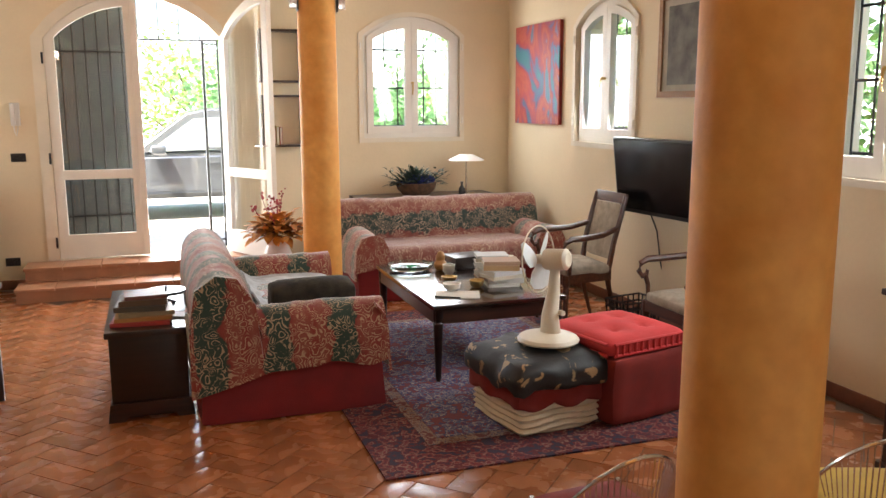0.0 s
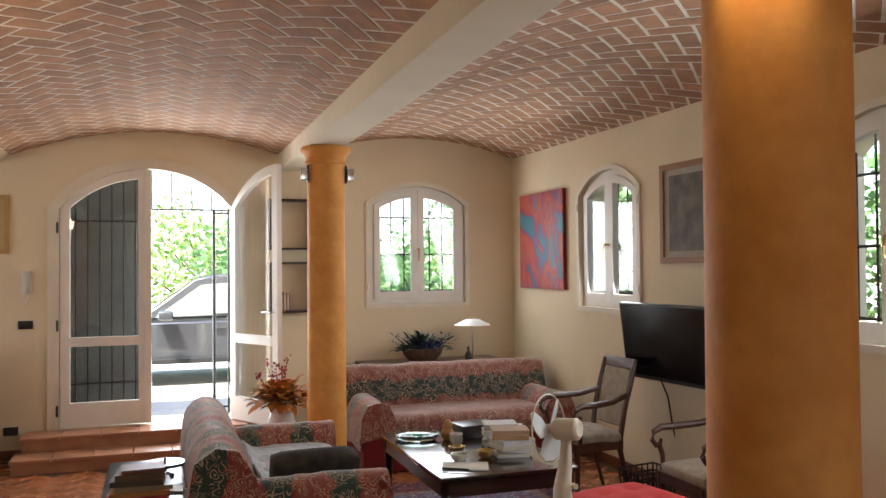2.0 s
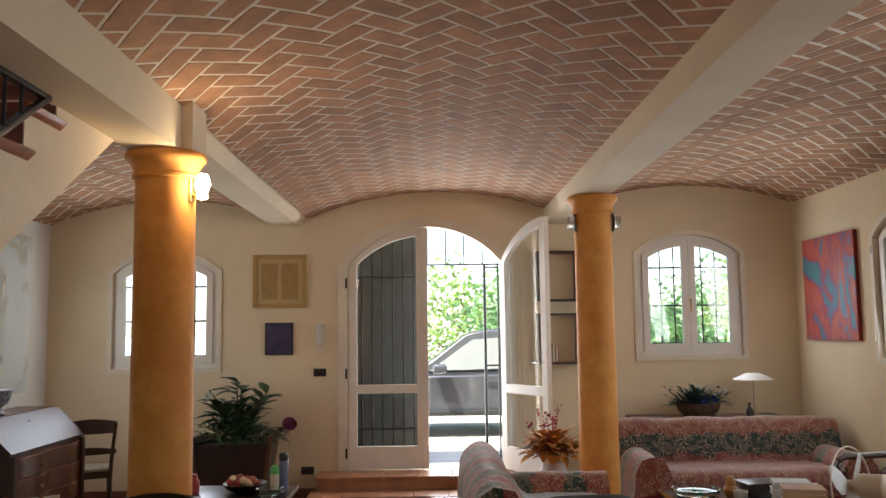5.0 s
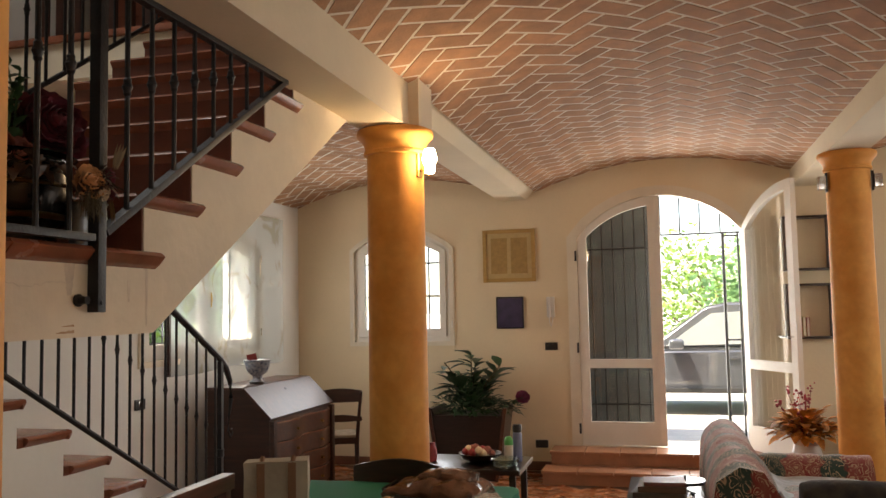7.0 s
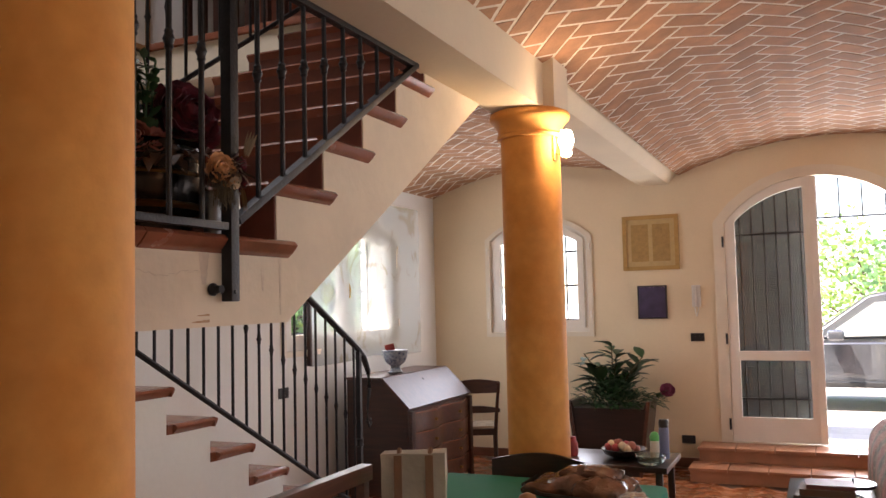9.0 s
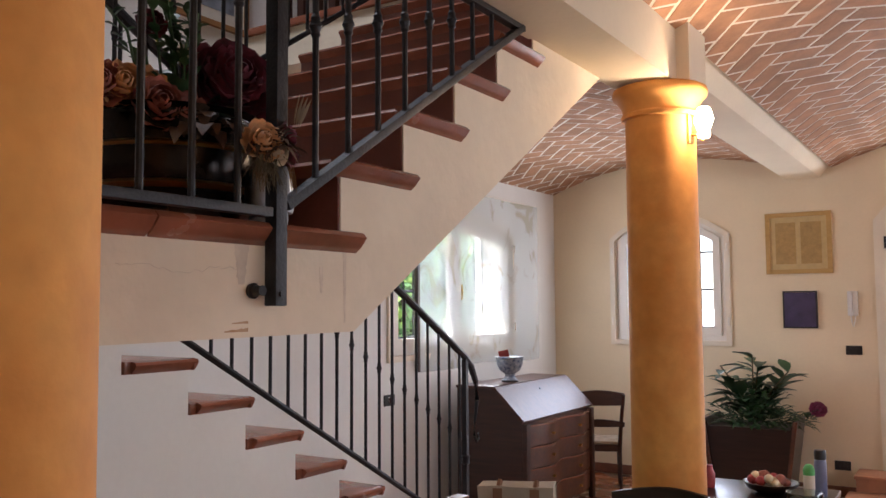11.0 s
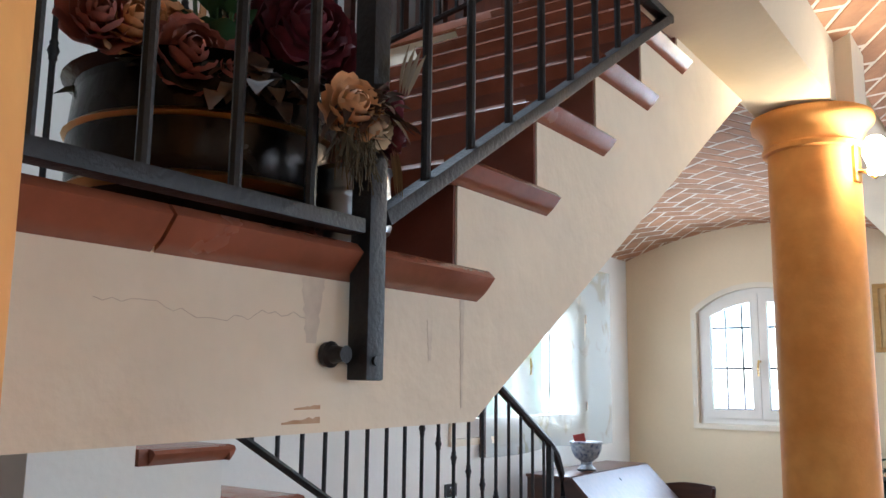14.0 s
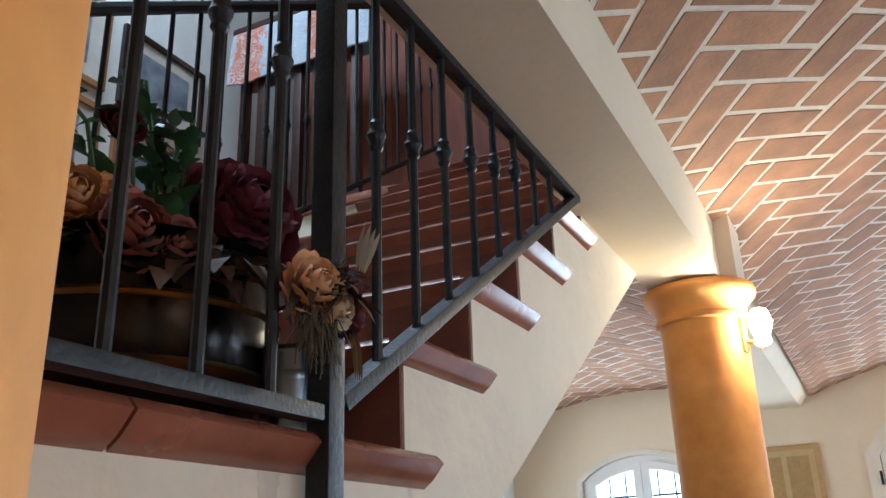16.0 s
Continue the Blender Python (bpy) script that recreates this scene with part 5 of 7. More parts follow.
def framed(name, m, w, h, frame_mat, inner, label, bar=0.035, mat_w=0.05, wall_mat=None, cat="picture"):
    """A framed sheet; it hangs in its own xz plane and looks to -y."""
    f = thing(name, m, label, cat)
    o = [(-w / 2, 0), (w / 2, 0), (w / 2, h), (-w / 2, h)]
    i = [(-w / 2 + bar, bar), (w / 2 - bar, bar), (w / 2 - bar, h - bar), (-w / 2 + bar, h - bar)]
    part("frame", ring(bmesh.new(), o, i, "y", -0.026, 0.0), frame_mat, f, smooth=0)
    part("mount", box(bmesh.new(), -w / 2 + bar, w / 2 - bar, -0.012, -0.001, bar, h - bar), wall_mat or PAPER, f, smooth=0)
    for x0, x1, z0, z1, mt in inner:
        part("sheet", box(bmesh.new(), x0, x1, -0.0145, -0.0123, z0, z1), mt, f, smooth=0)
    return f


OCHRE_SHEET = material("ochre_sheet", (0.44, 0.28, 0.10), 0.8, scale=30, var=0.1)
GREY_SHEET = material("grey_drawing", (0.07, 0.06, 0.05), 0.7, scale=6, var=0.3, second=(0.20, 0.175, 0.135))
PURPLE = material("purple_tile", (0.065, 0.05, 0.12), 0.4, scale=12, var=0.2)
FRAME_GOLD = wood("ochre_frame", (0.50, 0.31, 0.10), (0.40, 0.24, 0.07), rough=0.45)
framed("framed_documents", pose(-1.617, WY - 0.002, 1.862), 0.535, 0.53, FRAME_GOLD,
       [(-0.185, -0.02, 0.085, 0.445, OCHRE_SHEET), (0.02, 0.185, 0.085, 0.445, OCHRE_SHEET)], "ochre-framed pair of old documents", 0.038, wall_mat=material("ochre_mount", (0.55, 0.40, 0.19), 0.8, scale=20, var=0.06))
pl = thing("wall_plaque", (-1.62, WY - 0.002, 1.395), "small dark purple square plaque", "plaque")
part("panel", box(bmesh.new(), -0.128, 0.128, -0.022, -0.004, 0.012, 0.305, 0.003), PURPLE, pl)
part("rim", ring(bmesh.new(), [(-0.138, 0), (0.138, 0), (0.138, 0.318), (-0.138, 0.318)], [(-0.126, 0.012), (0.126, 0.012), (0.126, 0.306), (-0.126, 0.306)], "y", -0.026, 0.0), BLACK_PLASTIC, pl, smooth=0)
framed("framed_drawing", Matrix.Translation((EX - 0.002, 5.50, 1.725)) @ Matrix.Rotation(radians(-90), 4, "Z"), 0.94, 0.745, PINE,
       [(-0.36, 0.36, 0.09, 0.655, GREY_SHEET)], "brown wood framed dark drawing", 0.045, wall_mat=material("grey_beige_mount", (0.42, 0.36, 0.27), 0.8, scale=20, var=0.06))
ic = thing("intercom", (-1.205, WY, 1.50), "white wall intercom handset", "intercom")
part("body", box(bmesh.new(), -0.045, 0.035, -0.03, 0.0, 0.0, 0.205, 0.008), WHITE_PLASTIC, ic)
part("handset", box(bmesh.new(), -0.04, -0.002, -0.062, -0.032, 0.004, 0.20, 0.012), WHITE_PLASTIC, ic)
part("cord", tube(bmesh.new(), [(-0.02, -0.04, 0.005), (-0.015, -0.035, -0.05), (-0.005, -0.03, -0.09), (0.01, -0.02, -0.03), (0.012, -0.012, 0.004)], 0.005), WHITE_PLASTIC, ic)
for x, z in ((-1.215, 1.215), (-1.335, 0.26)):
    sw = thing("wall_switch", (x, WY, z), "black wall switch plate", "switch", "switch plates")
    part("plate", box(bmesh.new(), -0.062, 0.062, -0.012, 0.0, -0.038, 0.038, 0.004), BLACK_PLASTIC, sw)
    for k in (-1, 0, 1):
        part("rocker", box(bmesh.new(), -0.012 + k * 0.03, 0.012 + k * 0.03, -0.016, -0.0122, -0.022, 0.022, 0.001), BLACK_PLASTIC, sw)
sw = thing("wall_switch", (LX, 6.03, 0.93), "black wall switch plate", "switch", "switch plates")
part("plate", box(bmesh.new(), 0, 0.012, -0.062, 0.062, -0.04, 0.04, 0.004), BLACK_PLASTIC, sw)
part("rocker", box(bmesh.new(), 0.0122, 0.016, -0.02, 0.02, -0.022, 0.022, 0.001), CHROME, sw)

# black wall shelf boxes between the door and the column
for k, (z0, z1) in enumerate(((1.27, 1.77), (1.89, 2.39))):
    sh = thing("wall_shelf", (1.16, WY - 0.001, z0), "black open shelf box on the wall", "shelf", "wall shelf boxes")
    part("frame", ring(bmesh.new(), [(-0.20, 0), (0.20, 0), (0.20, z1 - z0), (-0.20, z1 - z0)], [(-0.18, 0.02), (0.18, 0.02), (0.18, z1 - z0 - 0.02), (-0.18, z1 - z0 - 0.02)], "y", -0.16, 0.0), BLACK_WOOD, sh, smooth=0)
    if k == 0:
        for i, (col, h) in enumerate((((0.45, 0.05, 0.04), 0.16), ((0.5, 0.4, 0.12), 0.18), ((0.4, 0.06, 0.05), 0.17))):
            bk = book(1.07 + 0.03 * i, WY - 0.08, z0 + 0.021, h, 0.12, 0.026, 0, col, label="upright book on the wall shelf")
            bk.matrix_world = pose(1.06 + 0.032 * i, WY - 0.08, z0 + 0.021 + h / 2, 0, 90, 0)

# spot fittings on the far column, lamps on the others
for sx in (-1, 1):
    sp = thing("column_spotlight", (1.21 + 0.148 * sx, 7.05, 2.46), "small chrome spotlight on the column", "spotlight", "column spotlights")
    part("back_plate", box(bmesh.new(), 0 if sx > 0 else -0.012, 0.012 if sx > 0 else 0, -0.02, 0.02, -0.07, 0.07, 0.003), BLACK_PLASTIC, sp)
    part("lamp_block", box(bmesh.new(), min(0.012 * sx, 0.065 * sx), max(0.012 * sx, 0.065 * sx), -0.035, 0.035, -0.05, 0.045, 0.006), CHROME, sp)
LAMP_GLASS = glowing("lit_lamp_glass", (1.0, 0.80, 0.54), 9)
for x, y, sx, sy, z in ((-1.44, 4.63, 0.95, -0.31, 2.36), (1.20, 1.85, -0.8, -0.6, 2.42)):
    L = thing("wall_lamp", (x, y, z), "small lit wall lamp with a hexagonal glass shade", "lamp", "column lamps")
    part("bracket", tube(bmesh.new(), [(sx * 0.145, sy * 0.145, -0.05), (sx * 0.185, sy * 0.185, -0.06), (sx * 0.215, sy * 0.215, -0.085)], 0.008), BRASS, L)
    part("back_plate", box(bmesh.new(), -0.02, 0.02, -0.006, 0.006, -0.09, 0.06, 0.003, Matrix.Translation((sx * 0.152, sy * 0.152, 0)) @ Matrix.Rotation(math.atan2(sy, sx) + math.pi / 2, 4, "Z")), BRASS, L)
    gl = part("shade", lathe(bmesh.new(), [(0.022, -0.075), (0.028, -0.066), (0.025, -0.045), (0.041, 0.0), (0.030, 0.042), (0.023, 0.052)], 6, (sx * 0.215, sy * 0.215, 0.0)), LAMP_GLASS, L, "glowing frosted glass shade", smooth=0)
    gl.visible_shadow = False


# ---- plants ----
LEAF = material("dark_leaf", (0.04, 0.10, 0.035), 0.45, scale=20, var=0.25, fine=60, bump=0.1, each=0.3, island=0.3)
LEAF_BLUE = material("blue_green_leaf", (0.035, 0.075, 0.05), 0.5, scale=20, var=0.25, island=0.35, bump=0.1)
BLUE_PETAL = material("blue_petal", (0.03, 0.05, 0.26), 0.7, scale=30, var=0.2, island=0.3, bump=0.1)
ORANGE_LEAF = material("orange_leaf", (0.66, 0.27, 0.045), 0.65, scale=25, var=0.2, island=0.4, bump=0.1)
PINK_LEAF = material("pink_berry", (0.42, 0.06, 0.07), 0.6, scale=25, var=0.2, island=0.3, bump=0.1)
PLUM = material("plum_petal", (0.19, 0.028, 0.045), 0.6, scale=30, var=0.3, island=0.3, bump=0.15)
PEACH = material("peach_petal", (0.74, 0.40, 0.18), 0.75, scale=30, var=0.15, island=0.2, bump=0.15)
ROSE = material("dusty_rose_petal", (0.42, 0.15, 0.115), 0.7, scale=30, var=0.2, island=0.25, bump=0.15)
CREAM_PETAL = material("cream_petal", (0.78, 0.64, 0.44), 0.75, scale=30, var=0.12, island=0.15, bump=0.15)
DRY = material("dried_leaf", (0.12, 0.065, 0.035), 0.8, scale=25, var=0.3, island=0.4, bump=0.15)
STEM = material("brown_stem", (0.09, 0.07, 0.035), 0.8, var=0.2)


def leaf_into(bm, base, d, length, width, droop=0.3, up=Vector((0, 0, 1)), curl=0.15):
    d = Vector(d).normalized()
    side = d.cross(up)
    side = side.normalized() if side.length > 1e-3 else Vector((1, 0, 0))
    nor = side.cross(d)
    rows = []
    for t, w in ((0, 0.08), (0.25, 0.75), (0.5, 1.0), (0.78, 0.6), (1.0, 0.03)):
        c = Vector(base) + d * (length * t) - Vector((0, 0, 1)) * (droop * length * t * t)
        rows.append([bm.verts.new(c + side * (width / 2 * w * s) + nor * (curl * width * abs(s) * w)) for s in (-1, 0, 1)])
    for a, b in zip(rows, rows[1:]):
        for k in range(2):
            bm.faces.new((a[k], a[k + 1], b[k + 1], b[k]))


def bloom(bm, c, r, seed, layers=4, axis=(0, 0, 1)):
    """A full rose-like flower: nested cups of ruffled petals, closed at the heart and open outside."""
    g = random.Random(seed)
    q = Vector(axis).to_track_quat("Z", "Y").to_matrix()
    heart = bm.verts.new(Vector(c) - q @ Vector((0, 0, 0.95 * r)))
    for L in range(layers):
        f = L / max(1, layers - 1)
        n = 3 + int(4 * f)
        R = r * (0.26 + 0.70 * f)
        end = math.pi * (0.86 - 0.34 * f)
        turn = g.uniform(0, 6.28)
        for i in range(n):
            a = turn + 2 * math.pi * i / n + g.uniform(-0.12, 0.12)
            span = (math.pi / n) * g.uniform(1.25, 1.5)
            size, lift = g.uniform(0.92, 1.08), g.uniform(-0.05, 0.05) * r
            tip = end * g.uniform(0.93, 1.05)
            rows = []
            for u in range(6):
                t = u / 5
                al = 0.12 * math.pi + (tip - 0.12 * math.pi) * t
                w = math.sin(math.pi * (0.22 + 0.66 * t)) ** 0.6
                row = []
                for k in range(-2, 3):
                    b = a + span * w * k / 2
                    curl = 0.22 * R * f * max(0, t - 0.6) * 2.5
                    ruffle = 0.06 * R * math.sin(3.1 * k + i + L) * t
                    rad = R * size * math.sin(al) + curl + ruffle + 0.03 * R * abs(k)
                    z = -R * 0.85 * math.cos(al) - 0.45 * r * f + lift - 0.10 * R * (k / 2) ** 2 * t
                    row.append(bm.verts.new(Vector(c) + q @ Vector((rad * math.cos(b), rad * math.sin(b), z))))
                rows.append(row)
            for k in range(4):
                bm.faces.new((heart, rows[0][k + 1], rows[0][k]))
            for x, y in zip(rows, rows[1:]):
                for k in range(4):
                    bm.faces.new((x[k], x[k + 1], y[k + 1], y[k]))
    return bm


def spray(bm, centre, n, r, up, length, width, seed, droop=0.3, flat=1.0):
    g = random.Random(seed)
    for _ in range(n):
        a, e = g.uniform(0, 2 * math.pi), g.uniform(0.0, 1.0)
        d = Vector((math.cos(a), math.sin(a) * flat, 0.15 + 1.1 * e))
        p = Vector(centre) + Vector((math.cos(a) * r * g.uniform(0.1, 1) * (1.1 - e * 0.6), math.sin(a) * r * flat * g.uniform(0.1, 1) * (1.1 - e * 0.6), up * e * g.uniform(0.3, 1)))
        leaf_into(bm, p, d, length * g.uniform(0.6, 1.2), width * g.uniform(0.7, 1.2), droop * g.uniform(0.4, 1.4))
    return bm


# big plant by the entrance
pt = thing("potted_plant", pose(-1.95, 8.50, 0), "leafy green houseplant in a dark square planter", "plant")
bm = bmesh.new()
prism(bm, [(-0.27, 0), (0.27, 0), (0.36, 0.66), (0.34, 0.66), (0.32, 0.60), (-0.32, 0.60), (-0.34, 0.66), (-0.36, 0.66)], "y", -0.24, 0.24)
planter = part("planter", bm, BLACK_WOOD, pt, "dark brown tapered planter", smooth=0)
for s in (-1, 1):
    part("corner_post", tube(bmesh.new(), [(0.275 * s, -0.25, 0.0), (0.365 * s, -0.25, 0.67)], 0.018, 6), WALNUT, planter)
g = random.Random(11)
shared = bmesh.new()
leaf_into(shared, (0, 0, 0), (0, 1, 0), 1.0, 0.50, 0.25)
leaf_me = mesh_of(shared, "leaf", LEAF, 60)
stems = bmesh.new()
for i in range(9):
    a = 2 * math.pi * i / 9 + 0.3
    h = g.uniform(0.25, 0.62) if i != 2 else 0.66
    lean = g.uniform(0.10, 0.34)
    tip = Vector((math.cos(a) * lean, math.sin(a) * lean * 0.5, 0.62 + h * 0.8))
    tube(stems, [(0.0, 0, 0.6), tip * 0.5 + Vector((0, 0, 0.36)), tip], 0.006, 5)
    for k in range(11):
        f = 0.30 + 0.75 * k / 11
        p = Vector((0, 0, 0.6)).lerp(tip, f)
        b2 = a + (-1) ** k * 1.0 + g.uniform(-0.5, 0.5)
        lf = new("leaf", leaf_me)
        lf.parent = pt
        s = g.uniform(0.15, 0.25)
        lf.matrix_basis = Matrix.Translation(p) @ Matrix.Rotation(b2, 4, "Z") @ Matrix.Rotation(g.uniform(0.1, 0.9), 4, "X") @ Matrix.Diagonal((s, s, s, 1))
part("stem", stems, STEM, pt)
part("undergrowth", spray(bmesh.new(), (0, 0, 0.60), 620, 0.42, 0.30, 0.11, 0.045, 5, 0.5, 0.6), LEAF, pt, kind="stuff")
bm = bmesh.new()
bloom(bm, (0.52, -0.1, 0.77), 0.055, 3, 4, (0.4, -0.8, 0.3))
part("flower", bm, material("magenta_petal", (0.26, 0.04, 0.10), 0.7, island=0.2), pt, "magenta flower head")
bm = bmesh.new()
tube(bm, [(0.2, 0, 0.62), (0.4, -0.05, 0.72), (0.52, -0.1, 0.76)], 0.005, 5)
spray(bm, (0.42, -0.08, 0.66), 12, 0.07, 0.06, 0.10, 0.05, 8)
part("flower_stem", bm, LEAF, pt)

# console and table things behind the far sofa
con = thing("console_table", pose(2.5, 8.52, 0), "narrow dark console table against the wall", "table")
part("tabletop", box(bmesh.new(), -0.70, 0.75, -0.22, 0.22, 0.74, 0.77, 0.005), DARK_WOOD, con)
for x in (-0.65, 0.70):
    for y in (-0.18, 0.18):
        part("leg", box(bmesh.new(), x - 0.02, x + 0.02, y - 0.02, y + 0.02, 0.0, 0.74, 0.004), DARK_WOOD, con)
bk = thing("flower_basket", pose(2.44, 8.50, 0.771), "basket of dark leaves and blue flowers", "plant")
part("basket", lathe(bmesh.new(), [(0.13, 0.0), (0.19, 0.06), (0.21, 0.13), (0.19, 0.13), (0.12, 0.02)], 20), DRY, bk)
part("foliage", spray(bmesh.new(), (0, 0, 0.10), 240, 0.26, 0.14, 0.10, 0.045, 21, 0.35, 0.5), LEAF_BLUE, bk)
bm = bmesh.new()
for i in range(9):
    g = random.Random(i + 40)
    part("flower", bloom(bmesh.new(), (g.uniform(-0.17, 0.17), g.uniform(-0.12, 0.02), g.uniform(0.12, 0.22)), 0.045, i, 2, (0, -0.5, 0.8)), BLUE_PETAL, bk, "deep blue flower head")
bm = bmesh.new()
for i in range(10):
    g = random.Random(i + 70)
    x = g.uniform(-0.34, 0.34)
    tube(bm, [(x * 0.4, 0, 0.1), (x, -0.03, 0.16 + g.uniform(0.0, 0.16))], 0.004, 5)
    spray(bm, (x, -0.03, 0.15), 8, 0.05, 0.12, 0.07, 0.03, i)
part("twig_foliage", bm, LEAF_BLUE, bk)
lm = thing("table_lamp", pose(2.95, 8.42, 0.771), "slender table lamp with a flat white shade", "lamp")
SHADE = material("white_lamp_shade", (0.78, 0.77, 0.74), 0.4, var=0.02, bump=0.02)
part("shade", lathe(bmesh.new(), [(0.185, 0.345), (0.18, 0.35), (0.10, 0.388), (0.07, 0.402), (0.02, 0.405), (0.02, 0.398), (0.075, 0.39), (0.17, 0.347)], 32), SHADE, lm)
part("stem", rod(bmesh.new(), (0, 0, 0.01), (0, 0, 0.40), 0.008, seg=10), CHROME, lm)
part("base", lathe(bmesh.new(), [(0.09, 0.0), (0.09, 0.012), (0.02, 0.02)], 24), CHROME, lm)
bt = part("bottle", lathe(bmesh.new(), [(0.03, 0), (0.034, 0.02), (0.032, 0.07), (0.012, 0.10), (0.012, 0.13), (0.015, 0.13), (0.015, 0.14)], 16), BLACK_PLASTIC, None, "small dark bottle on the console table", category="bottle")
bt.location = (2.86, 8.30, 0.771)

# autumn bouquet between the sofa and the column
bq = thing("autumn_bouquet", pose(0.93, 7.72, 0), "tall vase with orange and pink autumn flowers", "plant")
part("vase", lathe(bmesh.new(), [(0.10, 0), (0.14, 0.1), (0.13, 0.36), (0.09, 0.48), (0.12, 0.53), (0.10, 0.53), (0.07, 0.45)], 24), WHITE_PLASTIC, bq, "white ceramic vase")
part("foliage", spray(bmesh.new(), (0, 0, 0.54), 230, 0.25, 0.20, 0.145, 0.085, 31, 0.5), ORANGE_LEAF, bq)
part("dark_foliage", spray(bmesh.new(), (0, 0, 0.55), 70, 0.17, 0.12, 0.10, 0.05, 33, 0.3), DRY, bq)
bm = bmesh.new()
g = random.Random(8)
for i in range(12):
    a = g.uniform(0, 6.28)
    r = g.uniform(0.05, 0.22)
    p = Vector((math.cos(a) * r, math.sin(a) * r, g.uniform(0.72, 0.98)))
    tube(bm, [(0, 0, 0.5), p], 0.003, 4)
    for k in range(6):
        bmesh.ops.create_icosphere(bm, subdivisions=1, radius=g.uniform(0.008, 0.014), matrix=Matrix.Translation(p + Vector((g.uniform(-0.03, 0.03), g.uniform(-0.03, 0.03), g.uniform(-0.06, 0.02)))))
part("berry_spray", bm, PINK_LEAF, bq)

# ---- chest with books ----
ch = thing("wooden_chest", pose(-0.34, 5.03, 0), "dark carved wooden chest used as a side table", "chest")
part("lid", box(bmesh.new(), -0.02, 0.42, -0.02, 1.08, 0.465, 0.50, 0.01), BLACK_WOOD, ch)
part("body", box(bmesh.new(), 0.0, 0.40, 0.0, 1.06, 0.10, 0.464, 0.006), BLACK_WOOD, ch)
bm = bmesh.new()
prism(bm, [(-0.025, 0.0), (0.06, 0.0), (0.09, 0.035), (0.14, 0.025), (0.20, 0.05), (0.26, 0.025), (0.31, 0.035), (0.34, 0.0), (0.425, 0.0), (0.41, 0.099), (-0.01, 0.099)], "y", -0.02, 0.04)
prism(bm, [(-0.025, 0.0), (0.425, 0.0), (0.41, 0.099), (-0.01, 0.099)], "y", 0.041, 1.08)
part("plinth", bm, DARK_WOOD, ch, smooth=0)
z = 0.501
for i, (w, l, h, col) in enumerate(((0.24, 0.31, 0.022, (0.40, 0.05, 0.05)), (0.23, 0.30, 0.02, (0.45, 0.24, 0.08)), (0.22, 0.29, 0.022, (0.30, 0.27, 0.18)), (0.20, 0.27, 0.028, (0.09, 0.08, 0.07)), (0.19, 0.25, 0.03, (0.14, 0.09, 0.06)), (0.17, 0.22, 0.02, (0.20, 0.08, 0.06)))):
    book(-0.165 + 0.01 * (i % 3), 5.22 + 0.012 * i, z, w, l, h, 84 + 5 * (i % 3), col, label="large book in a stack on the chest")
    z += h + 0.001
book(0.01, 5.28, 0.501, 0.12, 0.17, 0.012, 70, (0.66, 0.64, 0.60), label="pale booklet on the chest")
bm = bmesh.new()
lathe(bm, [(0.05, 0), (0.06, 0.01), (0.012, 0.03), (0.012, 0.055), (0.11, 0.065), (0.118, 0.085), (0.11, 0.085), (0.02, 0.075), (0.006, 0.075), (0.006, 0.11), (0.001, 0.11)], 28)
o = part("footed_dish", bm, BLACK_PLASTIC, None, "dark footed dish on the chest", category="dish")
o.location = (-0.03, 5.62, 0.501)

# ---- writing bureau ----
br = thing("writing_bureau", pose(-3.70, 6.60, 0), "dark walnut bureau with slanted lid and wavy drawers", "bureau")
BW, BD, BT = 1.25, 0.55, 1.005
bm = bmesh.new()
prism(bm, [(0.0, 0.06), (BD, 0.06), (BD, 0.745), (0.315, BT - 0.02), (0.0, BT - 0.02)], "y", 0.0, BW)
part("body", bm, DARK_WOOD, br, smooth=0)
LID = wood("worn_walnut_lid", (0.085, 0.03, 0.018), (0.04, 0.014, 0.009), rough=0.36, coat=0.1, coat_rough=0.2)
bm = bmesh.new()
prism(bm, [(0.318, BT - 0.018), (0.332, BT - 0.004), (BD + 0.022, 0.765), (BD + 0.004, 0.746)], "y", -0.012, BW + 0.012)
lid = part("slanted_lid", bm, LID, br, "polished slanted writing lid", smooth=0)
bm = bmesh.new()
rod(bm, (0.385, BW / 2, BT - 0.066), (0.394, BW / 2, BT - 0.058), 0.012, seg=10)
part("keyhole", bm, BLACK_PLASTIC, lid)
part("top_board", box(bmesh.new(), -0.005, 0.322, -0.015, BW + 0.015, BT - 0.0195, BT, 0.006), LID, br)


# glossy paler wood: the highlight along the drawer tops is put into its colour
EDGE_HIGHLIGHT = wood("edge_highlight_wood", (0.30, 0.14, 0.08), (0.20, 0.08, 0.05), rough=0.25, coat=0.8, coat_rough=0.1)


def wavy(y0, y1, z0, z1, depth):
    n = 22
    bm = bmesh.new()
    pts = [(BD + 0.001, y0), (BD + 0.001, y1)] + [(BD + 0.02 + depth * (0.5 - 0.5 * math.cos(4 * math.pi * (1 - i / n))), y1 + (y0 - y1) * i / n) for i in range(n + 1)]
    prism(bm, pts, "z", z0, z1)
    return bm


